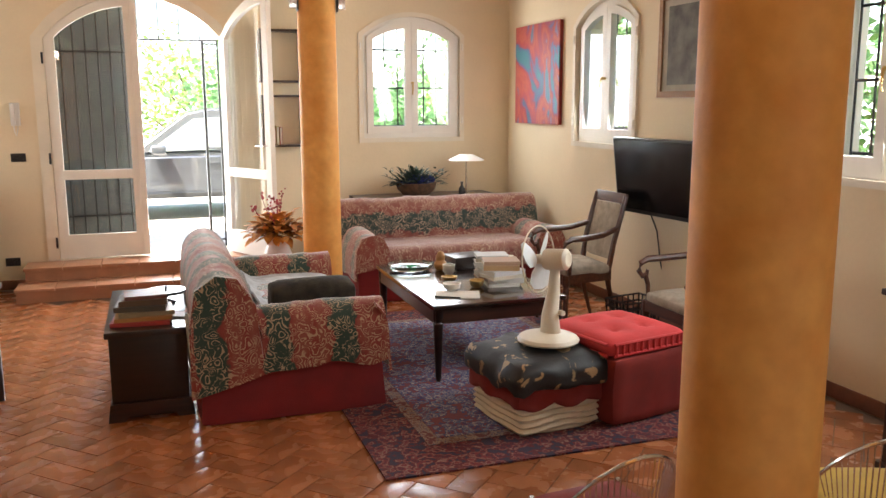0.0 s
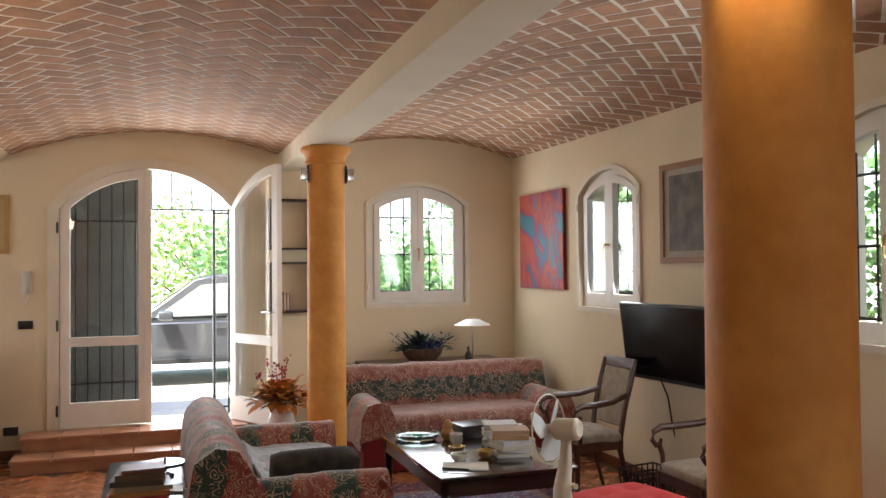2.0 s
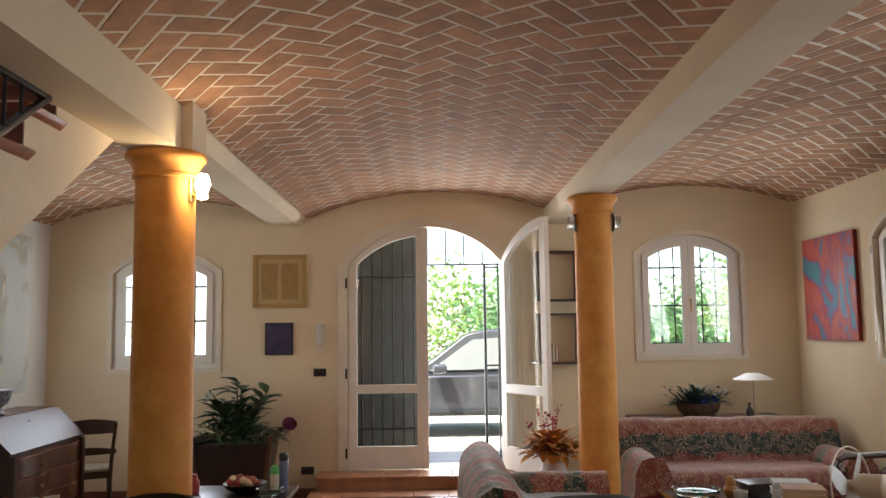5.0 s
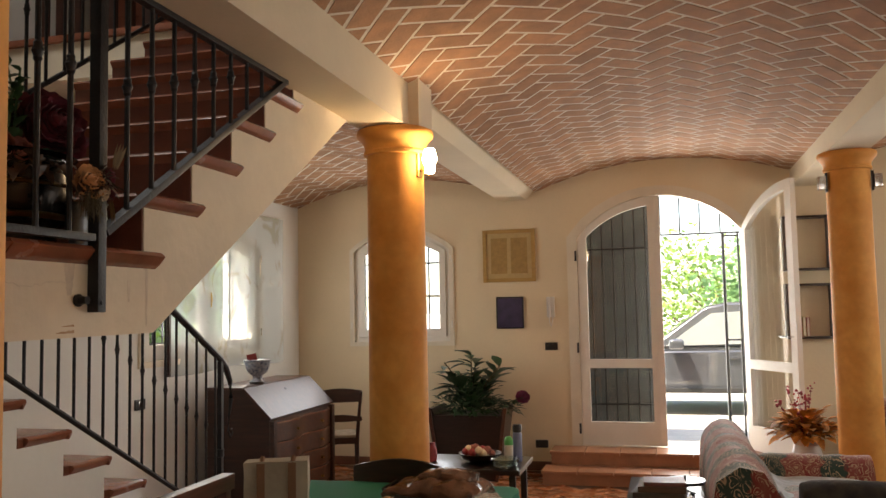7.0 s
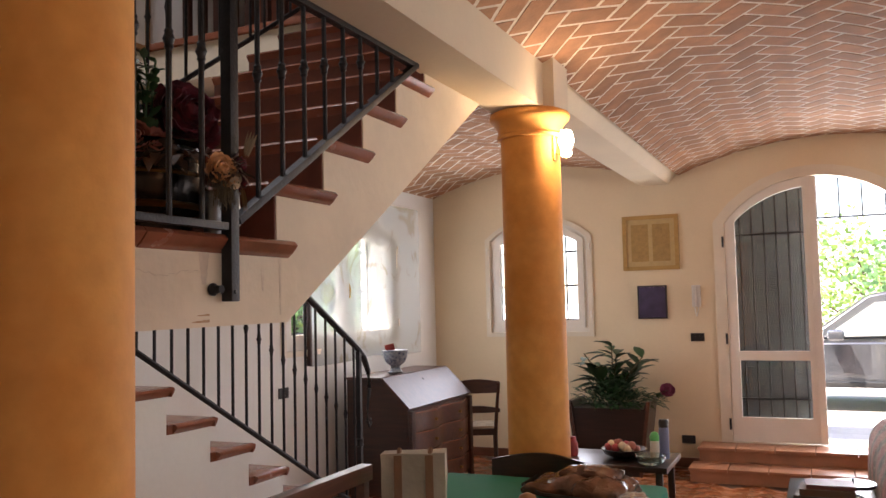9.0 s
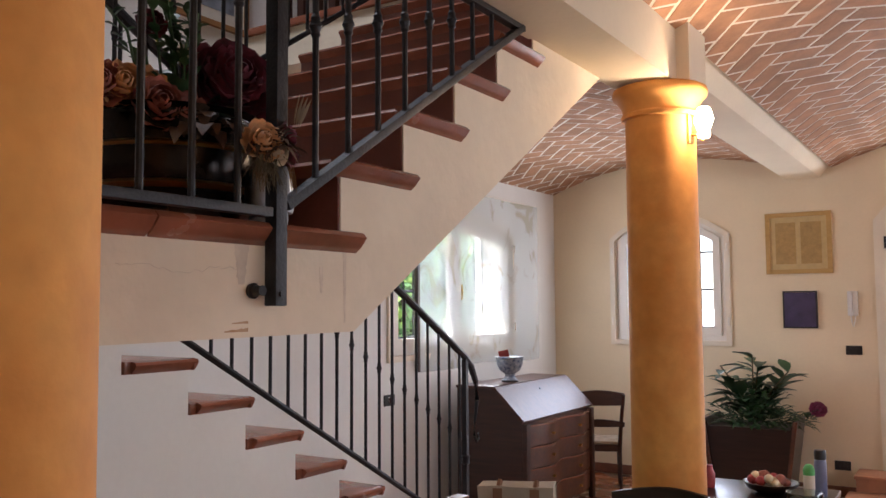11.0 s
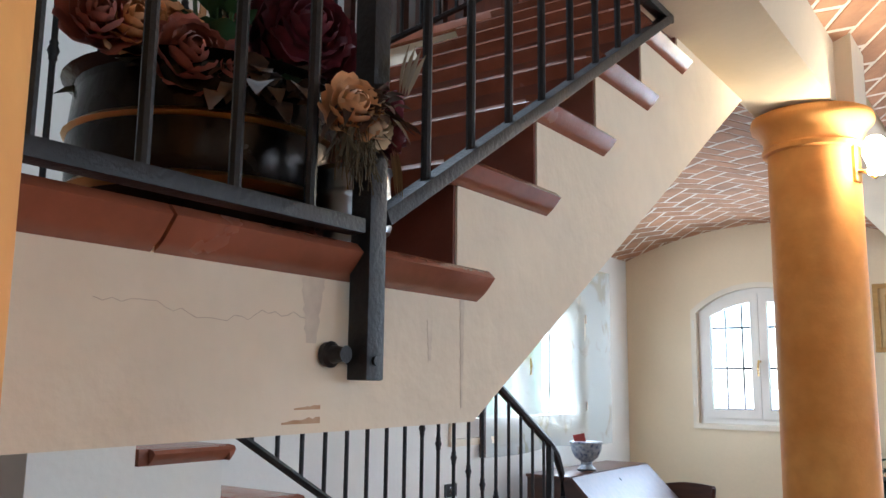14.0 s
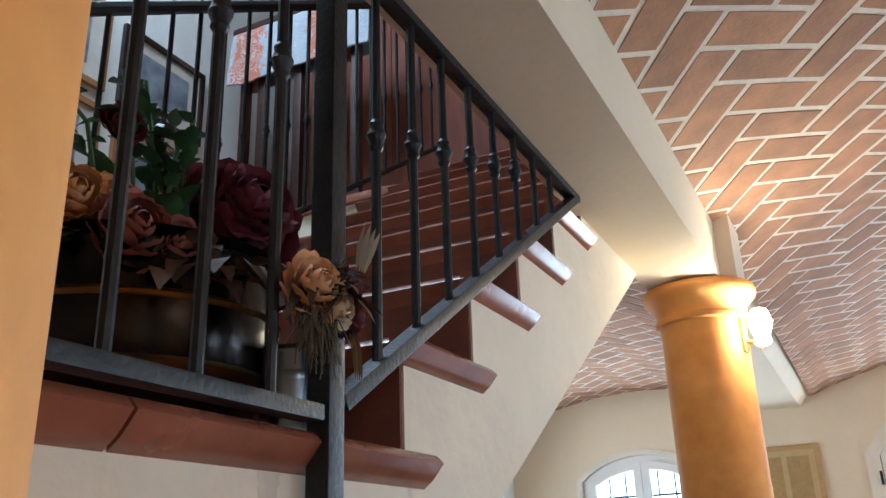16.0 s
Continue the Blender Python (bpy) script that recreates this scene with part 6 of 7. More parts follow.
for k in range(4):
    z0 = 0.085 + 0.16 * k
    dr = part("drawer", wavy(0.07, BW - 0.07, z0 + 0.006, z0 + 0.148, 0.045), WALNUT, br)
    part("drawer_edge", wavy(0.06, BW - 0.06, z0 + 0.149, z0 + 0.160, 0.062), EDGE_HIGHLIGHT, br)
    for y in (BW * 0.3, BW * 0.7):
        part("knob", rod(bmesh.new(), (BD + 0.04, y, z0 + 0.075), (BD + 0.085, y, z0 + 0.075), 0.007, 0.011, 10), BRASS, dr)
for y in (0.0, BW - 0.06):
    part("corner_post", box(bmesh.new(), BD + 0.001, BD + 0.038, y, y + 0.06, 0.0, 0.742, 0.006), DARK_WOOD, br)
    part("foot", box(bmesh.new(), 0.02, 0.08, y, y + 0.06, 0.0, 0.06, 0.006), DARK_WOOD, br)
bw = thing("footed_bowl", pose(-3.47, 7.02, BT + 0.001), "blue and white footed ceramic bowl on the bureau", "bowl")
MAJOLICA = material("blue_white_majolica", (0.36, 0.38, 0.38), 0.3, scale=38, var=0.3, second=(0.06, 0.09, 0.16), bump=0.03)
part("bowl", lathe(bmesh.new(), [(0.06, 0), (0.062, 0.014), (0.038, 0.042), (0.04, 0.06), (0.08, 0.09), (0.103, 0.138), (0.108, 0.19), (0.10, 0.19), (0.085, 0.13), (0.01, 0.085)], 32), MAJOLICA, bw)
part("rim", lathe(bmesh.new(), [(0.1085, 0.18), (0.114, 0.184), (0.114, 0.196), (0.097, 0.196)], 32), MAJOLICA, bw)
part("foot_ring", lathe(bmesh.new(), [(0.0625, 0.0), (0.068, 0.004), (0.066, 0.012), (0.0625, 0.014)], 32), BLACK_PLASTIC, bw)
part("card", box(bmesh.new(), -0.04, 0.04, -0.006, 0.006, 0.13, 0.25, 0.002, Matrix.Rotation(radians(25), 4, "Z") @ Matrix.Rotation(radians(-12), 4, "Y")), RUST_CLOTH, bw, "small red card standing in the bowl")


BENCH = wood("red_brown_bench_wood", (0.17, 0.065, 0.04), (0.08, 0.028, 0.018), rough=0.4, stretch=(12, 1, 12), coat=0.3)


def side_chair(m, label):
    """A dark wooden chair with a curved top rail; it looks to -y in its own frame."""
    c = thing("dining_chair", m, label, "chair", "dark wooden chairs")
    part("seat", pad(-0.21, 0.21, -0.21, 0.20, 0.43, 0.465, 0.015, 4, 0.01, 0.001, 61), SEAT_CLOTH, c, "pale woven seat")
    part("seat_frame", ring(bmesh.new(), [(-0.22, -0.22), (0.22, -0.22), (0.20, 0.21), (-0.20, 0.21)], [(-0.18, -0.18), (0.18, -0.18), (0.165, 0.175), (-0.165, 0.175)], "z", 0.37, 0.432), DARK_WOOD, c, smooth=0)
    for s in (-1, 1):
        part("leg", tube(bmesh.new(), [(0.195 * s, -0.195, 0.38), (0.20 * s, -0.205, 0.0)], [0.02, 0.014], 8), DARK_WOOD, c)
        part("leg", tube(bmesh.new(), [(0.185 * s, 0.195, 0.38), (0.19 * s, 0.25, 0.0)], [0.02, 0.015], 8), DARK_WOOD, c)
        part("back_post", tube(bmesh.new(), [(0.185 * s, 0.195, 0.38), (0.20 * s, 0.22, 0.62), (0.225 * s, 0.28, 0.90)], [0.02, 0.018, 0.016], 8), DARK_WOOD, c)
    for z0, h, y in ((0.80, 0.13, 0.255), (0.60, 0.06, 0.215)):
        bm = bmesh.new()
        n = 12
        pts = []
        for i in range(n + 1):
            x = -0.235 + 0.47 * i / n
            pts.append((x, y - 0.012 + 0.035 * math.cos(math.pi * x / 0.47)))
        pts += [(x, yy + 0.024) for x, yy in reversed(pts)]
        prism(bm, pts, "z", z0, z0 + h)
        for v in bm.verts:
            if v.co.z > z0 + h / 2:
                v.co.z += 0.03 * math.cos(math.pi * v.co.x / 0.47) - 0.02
        part("back_rail", bm, DARK_WOOD, c)
    return c


side_chair(pose(-3.22, 8.20, 0, 0, 0, 204) @ Matrix.Scale(0.93, 4), "dark wooden chair beside the bureau")
side_chair(pose(-1.36, 4.16, 0, 0, 0, 4) @ Matrix.Scale(0.93, 4), "dark wooden chair tucked behind the green table")
bn = thing("wooden_bench", pose(-1.90, 3.30, 0), "red-brown wooden bench with a straight back rail", "bench")
part("back_rail", box(bmesh.new(), -0.028, 0.028, -0.46, 0.42, 0.86, 0.925, 0.008), BENCH, bn)
part("lower_rail", box(bmesh.new(), -0.015, 0.015, -0.42, 0.38, 0.60, 0.66, 0.005), BENCH, bn)
part("seat", box(bmesh.new(), 0.022, 0.38, -0.46, 0.42, 0.42, 0.455, 0.008), BENCH, bn)
for y in (-0.42, 0.38):
    part("back_post", box(bmesh.new(), -0.02, 0.02, y - 0.02, y + 0.02, 0.0, 0.859, 0.004), BENCH, bn)
    part("leg", box(bmesh.new(), 0.32, 0.36, y - 0.02, y + 0.02, 0.0, 0.419, 0.004), BENCH, bn)

# ---- green table and the small table behind ----
gt = thing("round_edged_table", pose(-1.36, 3.86, 0.03), "wooden table under a green tablecloth", "table")
part("tabletop", box(bmesh.new(), -0.46, 0.56, -0.42, 0.52, 0.70, 0.735, 0.01), DARK_WOOD, gt)
for x in (-0.40, 0.50):
    for y in (-0.36, 0.46):
        part("leg", box(bmesh.new(), x - 0.025, x + 0.025, y - 0.025, y + 0.025, -0.03, 0.70, 0.004), DARK_WOOD, gt)
tc_ = thing("tablecloth", pose(-1.36, 3.86, 0.767), "green tablecloth hanging over the table edge", "tablecloth")
bm = bmesh.new()
bmesh.ops.create_grid(bm, x_segments=36, y_segments=32, size=0.5)
for v in bm.verts:
    x, y = v.co.x * 1.38 + 0.05, v.co.y * 1.30 + 0.05
    ox, oy = max(abs(x - 0.05) - 0.52, 0), max(abs(y - 0.05) - 0.48, 0)
    k = max(ox, oy)
    x = max(-0.475 - 0.1 * ox, min(0.575 + 0.1 * ox, x))
    y = max(-0.435 - 0.1 * oy, min(0.535 + 0.1 * oy, y))
    v.co = Vector((x, y, 0.006 - k + 0.003 * noise.noise(Vector((x * 6, y * 6, 1)))))
    if k > 0:
        v.co.x += 0.012 * noise.noise(Vector((y * 14, 1, 2)))
        v.co.y += 0.012 * noise.noise(Vector((x * 14, 5, 2)))
bmesh.ops.solidify(bm, geom=bm.faces[:], thickness=0.003)
part("cloth", bm, GREEN_CLOTH, tc_)
LEATHER = material("brown_shiny_leather", (0.20, 0.09, 0.05), 0.2, scale=9, var=0.3, fine=40, bump=0.5)
bag = thing("leather_bag", pose(-1.08, 4.10, 0.778, 0, 0, -12), "crumpled shiny brown leather bag on the tablecloth", "bag")
bm = pad(-0.24, 0.22, -0.13, 0.13, 0.0, 0.055, 0.025, 16, 0.035, 0.02, 71)
for v in bm.verts:
    if v.co.z > 0.02:
        v.co.z += 0.035 * abs(noise.noise(Vector((v.co.x * 9, v.co.y * 9, 2)))) - 0.012
        v.co += 0.012 * noise.noise_vector(v.co * 26)
    v.co.z = max(v.co.z, 0.0)
part("body", bm, LEATHER, bag, smooth=25)
bm = pad(-0.10, 0.16, -0.05, 0.08, 0.07, 0.10, 0.015, 12, 0.02, 0.015, 72)
for v in bm.verts:
    v.co += 0.014 * noise.noise_vector(v.co * 22)
part("flap", bm, LEATHER, bag, smooth=25)
part("strap", tube(bmesh.new(), [(-0.22, 0.0, 0.05), (-0.26, -0.06, 0.02), (-0.12, -0.15, 0.012), (0.1, -0.16, 0.012), (0.25, -0.08, 0.02)], 0.009, 6), BLACK_CLOTH, bag)
o = part("wooden_ball", lathe(bmesh.new(), [(0.012, 0), (0.03, 0.008), (0.042, 0.03), (0.043, 0.05), (0.03, 0.078), (0.01, 0.088)], 18), PINE, None, "small round wooden object on the tablecloth", category="ornament")
o.location = (-1.18, 3.66, 0.778)
KEY_METAL = material("worn_key_metal", (0.52, 0.46, 0.34), 0.35, metal=1.0, var=0.1, bump=0)
ky = thing("bunch_of_keys", pose(-1.10, 3.68, 0.779, 0, 0, 30), "small bunch of worn metal keys", "keys")
part("ring", tube(bmesh.new(), [(0.016 * math.cos(k * math.pi / 8), 0.016 * math.sin(k * math.pi / 8), 0.004 + 0.002 * math.sin(k)) for k in range(17)], 0.0018, 5), KEY_METAL, ky)
for k in range(3):
    bm = bmesh.new()
    lathe(bm, [(0.004, 0.0), (0.012, 0.0005), (0.012, 0.0028), (0.004, 0.003)], 12)
    box(bm, 0.008, 0.048, -0.004, 0.004, 0.0004, 0.0026, 0.0006)
    bmesh.ops.transform(bm, matrix=Matrix.Rotation(radians(-40 + 38 * k), 4, "Z") @ Matrix.Translation((0.02, 0, 0.001 + 0.003 * k)), verts=bm.verts[:])
    part("key", bm, KEY_METAL, ky)
rc = thing("red_pocket_case", pose(-0.93, 3.82, 0.779, 0, 0, -14), "slim red case lying on the tablecloth", "case")
part("body", box(bmesh.new(), -0.075, 0.075, -0.018, 0.018, 0.0, 0.022, 0.007), RUST_CLOTH, rc)
part("end_cap", box(bmesh.new(), 0.0752, 0.09, -0.016, 0.016, 0.002, 0.020, 0.004), STEEL_GREY, rc)
fp = thing("foil_packet", pose(-0.86, 3.98, 0.780, 0, 0, 24), "crumpled silver packet on the tablecloth", "packet")
bm = pad(-0.07, 0.07, -0.05, 0.05, 0.0, 0.03, 0.008, 12, 0.01, 0.006, 77)
for v in bm.verts:
    v.co += 0.006 * noise.noise_vector(v.co * 38)
    v.co.z = max(v.co.z, 0.0)
part("body", bm, STEEL_GREY, fp, smooth=15)
pb = thing("paper_bag", pose(-1.67, 3.70, 0.778, 0, 0, 20), "cream paper bag with brown ribbons", "bag")
bm = bmesh.new()
prism(bm, [(-0.125, 0), (0.125, 0), (0.13, 0.21), (-0.13, 0.21)], "y", -0.05, 0.05)
bmesh.ops.subdivide_edges(bm, edges=bm.edges[:], cuts=3, use_grid_fill=True)
part("body", soft(bm, 0.006, 2, 9), material("crumpled_bag_paper", (0.46, 0.40, 0.31), 0.8, scale=7, var=0.12, fine=40, bump=0.3), pb, smooth=20)
BROWN_RIBBON = material("brown_ribbon", (0.24, 0.12, 0.06), 0.6, var=0.1)
for x in (-0.06, 0.065):
    part("ribbon", box(bmesh.new(), x - 0.016, x + 0.016, -0.060, -0.0555, 0.0, 0.205), BROWN_RIBBON, pb)
    part("handle", tube(bmesh.new(), [(x, -0.05, 0.19), (x + 0.005, -0.03, 0.225), (x, 0.0, 0.215)], 0.010, 6), BROWN_RIBBON, pb)

st = thing("side_table", pose(-1.22, 5.42, 0), "small dark side table with bottles and a fruit bowl", "table")
part("tabletop", box(bmesh.new(), -0.32, 0.30, -0.24, 0.24, 0.66, 0.69, 0.006), BLACK_WOOD, st)
for x in (-0.27, 0.25):
    for y in (-0.19, 0.19):
        part("leg", box(bmesh.new(), x - 0.018, x + 0.018, y - 0.018, y + 0.018, 0.0, 0.66, 0.003), BLACK_WOOD, st)
fb_ = thing("fruit_bowl", pose(-1.20, 5.44, 0.691), "dark shallow bowl filled with small fruit", "bowl")
part("bowl", lathe(bmesh.new(), [(0.06, 0), (0.11, 0.02), (0.13, 0.05), (0.122, 0.05), (0.10, 0.025), (0.001, 0.015)], 28), BLACK_WOOD, fb_)
g = random.Random(2)
for i in range(14):
    a, r = g.uniform(0, 6.28), g.uniform(0, 0.085)
    bm = bmesh.new()
    bmesh.ops.create_icosphere(bm, subdivisions=2, radius=g.uniform(0.02, 0.028), matrix=Matrix.Translation((math.cos(a) * r, math.sin(a) * r, 0.05 + g.uniform(0, 0.025))))
    part("fruit", bm, (ROSE, CREAM_PETAL, PINK_LEAF)[i % 3], fb_)
b1 = thing("spray_bottle", pose(-1.02, 5.40, 0.691), "small bottle with a bright green cap", "bottle")
part("body", lathe(bmesh.new(), [(0.024, 0), (0.026, 0.01), (0.026, 0.10), (0.024, 0.105)], 18), PAPER, b1)
part("cap", lathe(bmesh.new(), [(0.026, 0.106), (0.027, 0.13), (0.018, 0.15), (0.010, 0.155)], 18), material("bright_green_cap", (0.10, 0.50, 0.14), 0.4), b1)
b2_ = thing("tall_bottle", pose(-0.98, 5.47, 0.691), "tall blue-grey bottle with a dark cap", "bottle")
part("body", lathe(bmesh.new(), [(0.026, 0), (0.028, 0.01), (0.028, 0.16), (0.024, 0.17)], 18), material("blue_grey_plastic", (0.16, 0.18, 0.30), 0.4, var=0.05), b2_)
part("cap", lathe(bmesh.new(), [(0.027, 0.171), (0.028, 0.20), (0.024, 0.215)], 18), BLACK_PLASTIC, b2_)
o = part("glass_bowl", lathe(bmesh.new(), [(0.05, 0), (0.075, 0.02), (0.085, 0.05), (0.078, 0.05), (0.06, 0.02), (0.001, 0.012)], 24), PALE_GLASS, None, "clear faceted glass bowl on the side table", category="bowl")
o.location = (-1.02, 5.27, 0.691)
o = part("jar", lathe(bmesh.new(), [(0.03, 0), (0.034, 0.02), (0.034, 0.07), (0.022, 0.09), (0.022, 0.11)], 18), PINK_LEAF, None, "small pink jar on the side table", category="jar")
o.location = (-1.49, 5.40, 0.691)

# ---- painted sheer panel on the west window ----
def sheer():
    m = bpy.data.materials.new("painted_sheer")
    m.use_nodes = True
    nt = m.node_tree
    out = nt.nodes["Material Output"]
    b = nt.nodes["Principled BSDF"]
    b.inputs["Roughness"].default_value = 0.8
    tc = nt.nodes.new("ShaderNodeTexCoord")
    n = nt.nodes.new("ShaderNodeTexNoise")
    n.inputs["Scale"].default_value, n.inputs["Detail"].default_value, n.inputs["Distortion"].default_value = 3.0, 5, 1.2
    r = nt.nodes.new("ShaderNodeValToRGB")
    e = r.color_ramp.elements
    e[0].position, e[0].color = 0.36, (0.56, 0.56, 0.44, 1)
    e[1].position, e[1].color = 0.44, (0.76, 0.83, 0.84, 1)
    tr, tl, mx, ms = (nt.nodes.new("ShaderNodeBsdfTransparent"), nt.nodes.new("ShaderNodeBsdfTranslucent"), nt.nodes.new("ShaderNodeMixShader"), nt.nodes.new("ShaderNodeMixShader"))
    mx.inputs[0].default_value, ms.inputs[0].default_value = 0.5, 0.56
    for a, c in ((tc.outputs["Object"], n.inputs["Vector"]), (n.outputs["Fac"], r.inputs["Fac"]), (r.outputs["Color"], b.inputs["Base Color"]), (r.outputs["Color"], tl.inputs["Color"]),
                 (b.outputs[0], mx.inputs[1]), (tl.outputs[0], mx.inputs[2]), (mx.outputs[0], ms.inputs[1]), (tr.outputs[0], ms.inputs[2]), (ms.outputs[0], out.inputs["Surface"])):
        nt.links.new(a, c)
    return m


SHEER = sheer()
cu = thing("painted_sheer_panel", (LX + 0.035, 7.385, 1.13), "translucent painted cloth panel hanging over the window", "curtain")
bm = bmesh.new()
bmesh.ops.create_grid(bm, x_segments=40, y_segments=24, size=0.5)
for v in bm.verts:
    y, z = v.co.x * 2.03, (v.co.y + 0.5) * 1.42
    v.co = Vector((0.012 * math.sin(y * 9) + 0.006 * noise.noise(Vector((y * 5, z * 2, 0))), y, z - 0.03 * abs(math.sin(y * 2.0)) * (1 - z / 1.5)))
part("cloth", bm, SHEER, cu)
part("side_batten", box(bmesh.new(), -0.02, 0.015, -1.045, -1.015, -0.02, 1.42, 0.004), DARK_WOOD, cu)
part("top_batten", box(bmesh.new(), -0.03, -0.016, -1.014, 1.014, 1.405, 1.43, 0.004), WHITE_PAINT, cu)

# ---- landing: copper pots and artificial flowers ----
COPPER = material("dark_pot_metal", (0.036, 0.030, 0.027), 0.24, metal=0.9, scale=9, var=0.3, bump=0.1)
STEEL = material("dull_steel", (0.34, 0.36, 0.38), 0.32, metal=1.0, scale=9, var=0.15, bump=0.05)
for x, y, r, h, mt, lb in ((-1.87, 2.38, 0.20, 0.25, COPPER, "large dark metal pot on the landing"), (-1.645, 2.47, 0.055, 0.12, STEEL, "small steel pot on the landing")):
    pz = thing("metal_pot", pose(x, y, ZL + 0.001), lb, "pot", "pots on the landing")
    part("pot", lathe(bmesh.new(), [(r * 0.75, 0), (r * 0.8, 0.012), (r * 0.78, 0.03), (r * 0.98, h * 0.3), (r, h * 0.6), (r * 0.96, h * 0.95), (r * 1.06, h), (r * 0.98, h), (r * 0.9, h * 0.6), (0.001, h * 0.5)], 36), mt, pz)
    bm = bmesh.new()
    for zf in (0.32, 0.66):
        lathe(bm, [(r * 0.97, h * zf - 0.01), (r * 1.03, h * zf), (r * 0.97, h * zf + 0.01)], 36)
    part("band", bm, BRASS if mt is COPPER else STEEL, pz, "worn metal band")
fl = thing("flower_arrangement", pose(-1.82, 2.35, ZL + 0.22), "arrangement of artificial roses in plum and peach", "flowers")
heads = [((0.08, 0.11, 0.14), 0.098, PLUM, "plum_bloom"), ((0.115, 0.094, 0.148), 0.06, PLUM, "plum_heart"), ((0.04, -0.11, 0.08), 0.045, PEACH, "peach_bloom"), ((0.04, -0.165, 0.075), 0.045, PEACH, "peach_bloom"), ((0.10, -0.115, 0.035), 0.05, ROSE, "rose_bloom"), ((0.12, -0.06, 0.025), 0.04, ROSE, "rose_petals"), ((0.03, -0.21, 0.07), 0.045, ROSE, "rose_bloom"), ((-0.02, 0.06, 0.19), 0.03, CREAM_PETAL, "cream_bloom"), ((-0.03, -0.04, 0.25), 0.03, PLUM, "plum_bud")]
for i, (c, r, mt, nm) in enumerate(heads):
    part(nm, bloom(bmesh.new(), c, r, i + 3, 7 if r > 0.07 else 5, (0.85, -0.40, 0.22)), mt, fl)
part("foliage", spray(bmesh.new(), (-0.04, 0.0, 0.0), 90, 0.16, 0.14, 0.075, 0.04, 44, 0.3), LEAF, fl)
part("dried_foliage", spray(bmesh.new(), (0.08, 0.0, -0.03), 60, 0.12, 0.05, 0.085, 0.04, 45, 0.9), DRY, fl)
bm = bmesh.new()
g = random.Random(6)
for i in range(9):
    y = g.uniform(-0.16, 0.12)
    top = Vector((g.uniform(-0.1, 0.02), y, g.uniform(0.22, 0.36)))
    tube(bm, [(0, y * 0.5, 0.0), (top.x * 0.4, y * 0.8, 0.2), top], 0.0035, 5)
    for k in range(9):
        leaf_into(bm, Vector((0, y * 0.6, 0.1)).lerp(top, 0.35 + 0.075 * k), (g.uniform(-1, 1), g.uniform(-1, 1), 0.5), g.uniform(0.03, 0.055), 0.026, 0.2)
part("sprig_foliage", bm, LEAF, fl)

nb = thing("rail_posy", pose(RX + 0.028, 2.36, ZL + 0.155), "small dried posy tied to the newel post", "flowers")
part("peach_bloom", bloom(bmesh.new(), (0.026, -0.045, 0.005), 0.037, 61, 5, (0.9, -0.35, 0.2)), PEACH, nb)
part("cream_bloom", bloom(bmesh.new(), (0.03, -0.002, -0.014), 0.027, 62, 4, (0.9, 0.0, 0.1)), CREAM_PETAL, nb)
part("cream_bud", bloom(bmesh.new(), (0.02, 0.005, 0.02), 0.014, 63, 3, (0.9, 0.1, 0.2)), CREAM_PETAL, nb)
part("plum_bloom", bloom(bmesh.new(), (0.012, 0.055, 0.03), 0.026, 64, 4, (0.8, 0.5, 0.2)), PLUM, nb)
part("rose_bud", bloom(bmesh.new(), (0.012, 0.06, -0.015), 0.026, 65, 4, (0.8, 0.5, 0.0)), PLUM, nb)
part("dried_foliage", spray(bmesh.new(), (0.0, 0.0, -0.01), 46, 0.04, 0.05, 0.05, 0.022, 66, 0.9), DRY, nb)
bm = bmesh.new()
g = random.Random(9)
for i in range(160):
    p = Vector((g.uniform(-0.01, 0.02), g.uniform(-0.055, 0.01), g.uniform(-0.05, -0.015)))
    tube(bm, [p, p + Vector((g.uniform(-0.01, 0.015), g.uniform(-0.02, 0.02), -g.uniform(0.015, 0.06)))], 0.0009, 3)
part("dried_moss", bm, STEM, nb, kind="stuff")
bm = bmesh.new()
for i in range(4):
    leaf_into(bm, (0.005, 0.06 + 0.006 * i, 0.05), (0.1, 0.15 + 0.1 * i, 1), 0.075, 0.018, 0.0)
    leaf_into(bm, (0.005, 0.04 + 0.005 * i, -0.03), (0.1, 0.1, -1), 0.07, 0.018, 0.0)
part("straw_foliage", bm, material("straw_leaf", (0.34, 0.22, 0.10), 0.8, island=0.3), nb)

# ---- upper storey ----
BLUE_PHOTO = material("blue_grey_photo", (0.30, 0.34, 0.40), 0.5, scale=9, var=0.35, second=(0.10, 0.11, 0.13))
WM = Matrix.Rotation(radians(90), 4, "Z")
for y, z, w, h, mt, lb in ((4.32, 3.76, 0.57, 0.44, BLACK_WOOD, "black-framed photograph on the stair wall"), (3.70, 3.76, 0.50, 0.48, PINE, "wood-framed print on the stair wall"), (3.70, 3.24, 0.50, 0.44, PINE, "wood-framed print on the stair wall"), (4.32, 3.20, 0.57, 0.46, PINE, "wood-framed photograph on the stair wall"), (3.05, 3.5, 0.45, 0.6, PINE, "wood-framed print on the stair wall")):
    framed("stair_picture", Matrix.Translation((LX + 0.002, y, z)) @ WM, w, h, mt, [(-w / 2 + 0.11, w / 2 - 0.11, 0.10, h - 0.10, BLUE_PHOTO)], lb, 0.03)
WARD = wood("red_brown_wood", (0.24, 0.062, 0.024), (0.15, 0.034, 0.014), rough=0.65, stretch=(8, 8, 1), coat=0.0)
ZU = ZL + RISE * NUP
wd = thing("wardrobe", pose(-2.50, 5.22, ZU), "red-brown wooden wardrobe at the head of the stairs", "wardrobe")
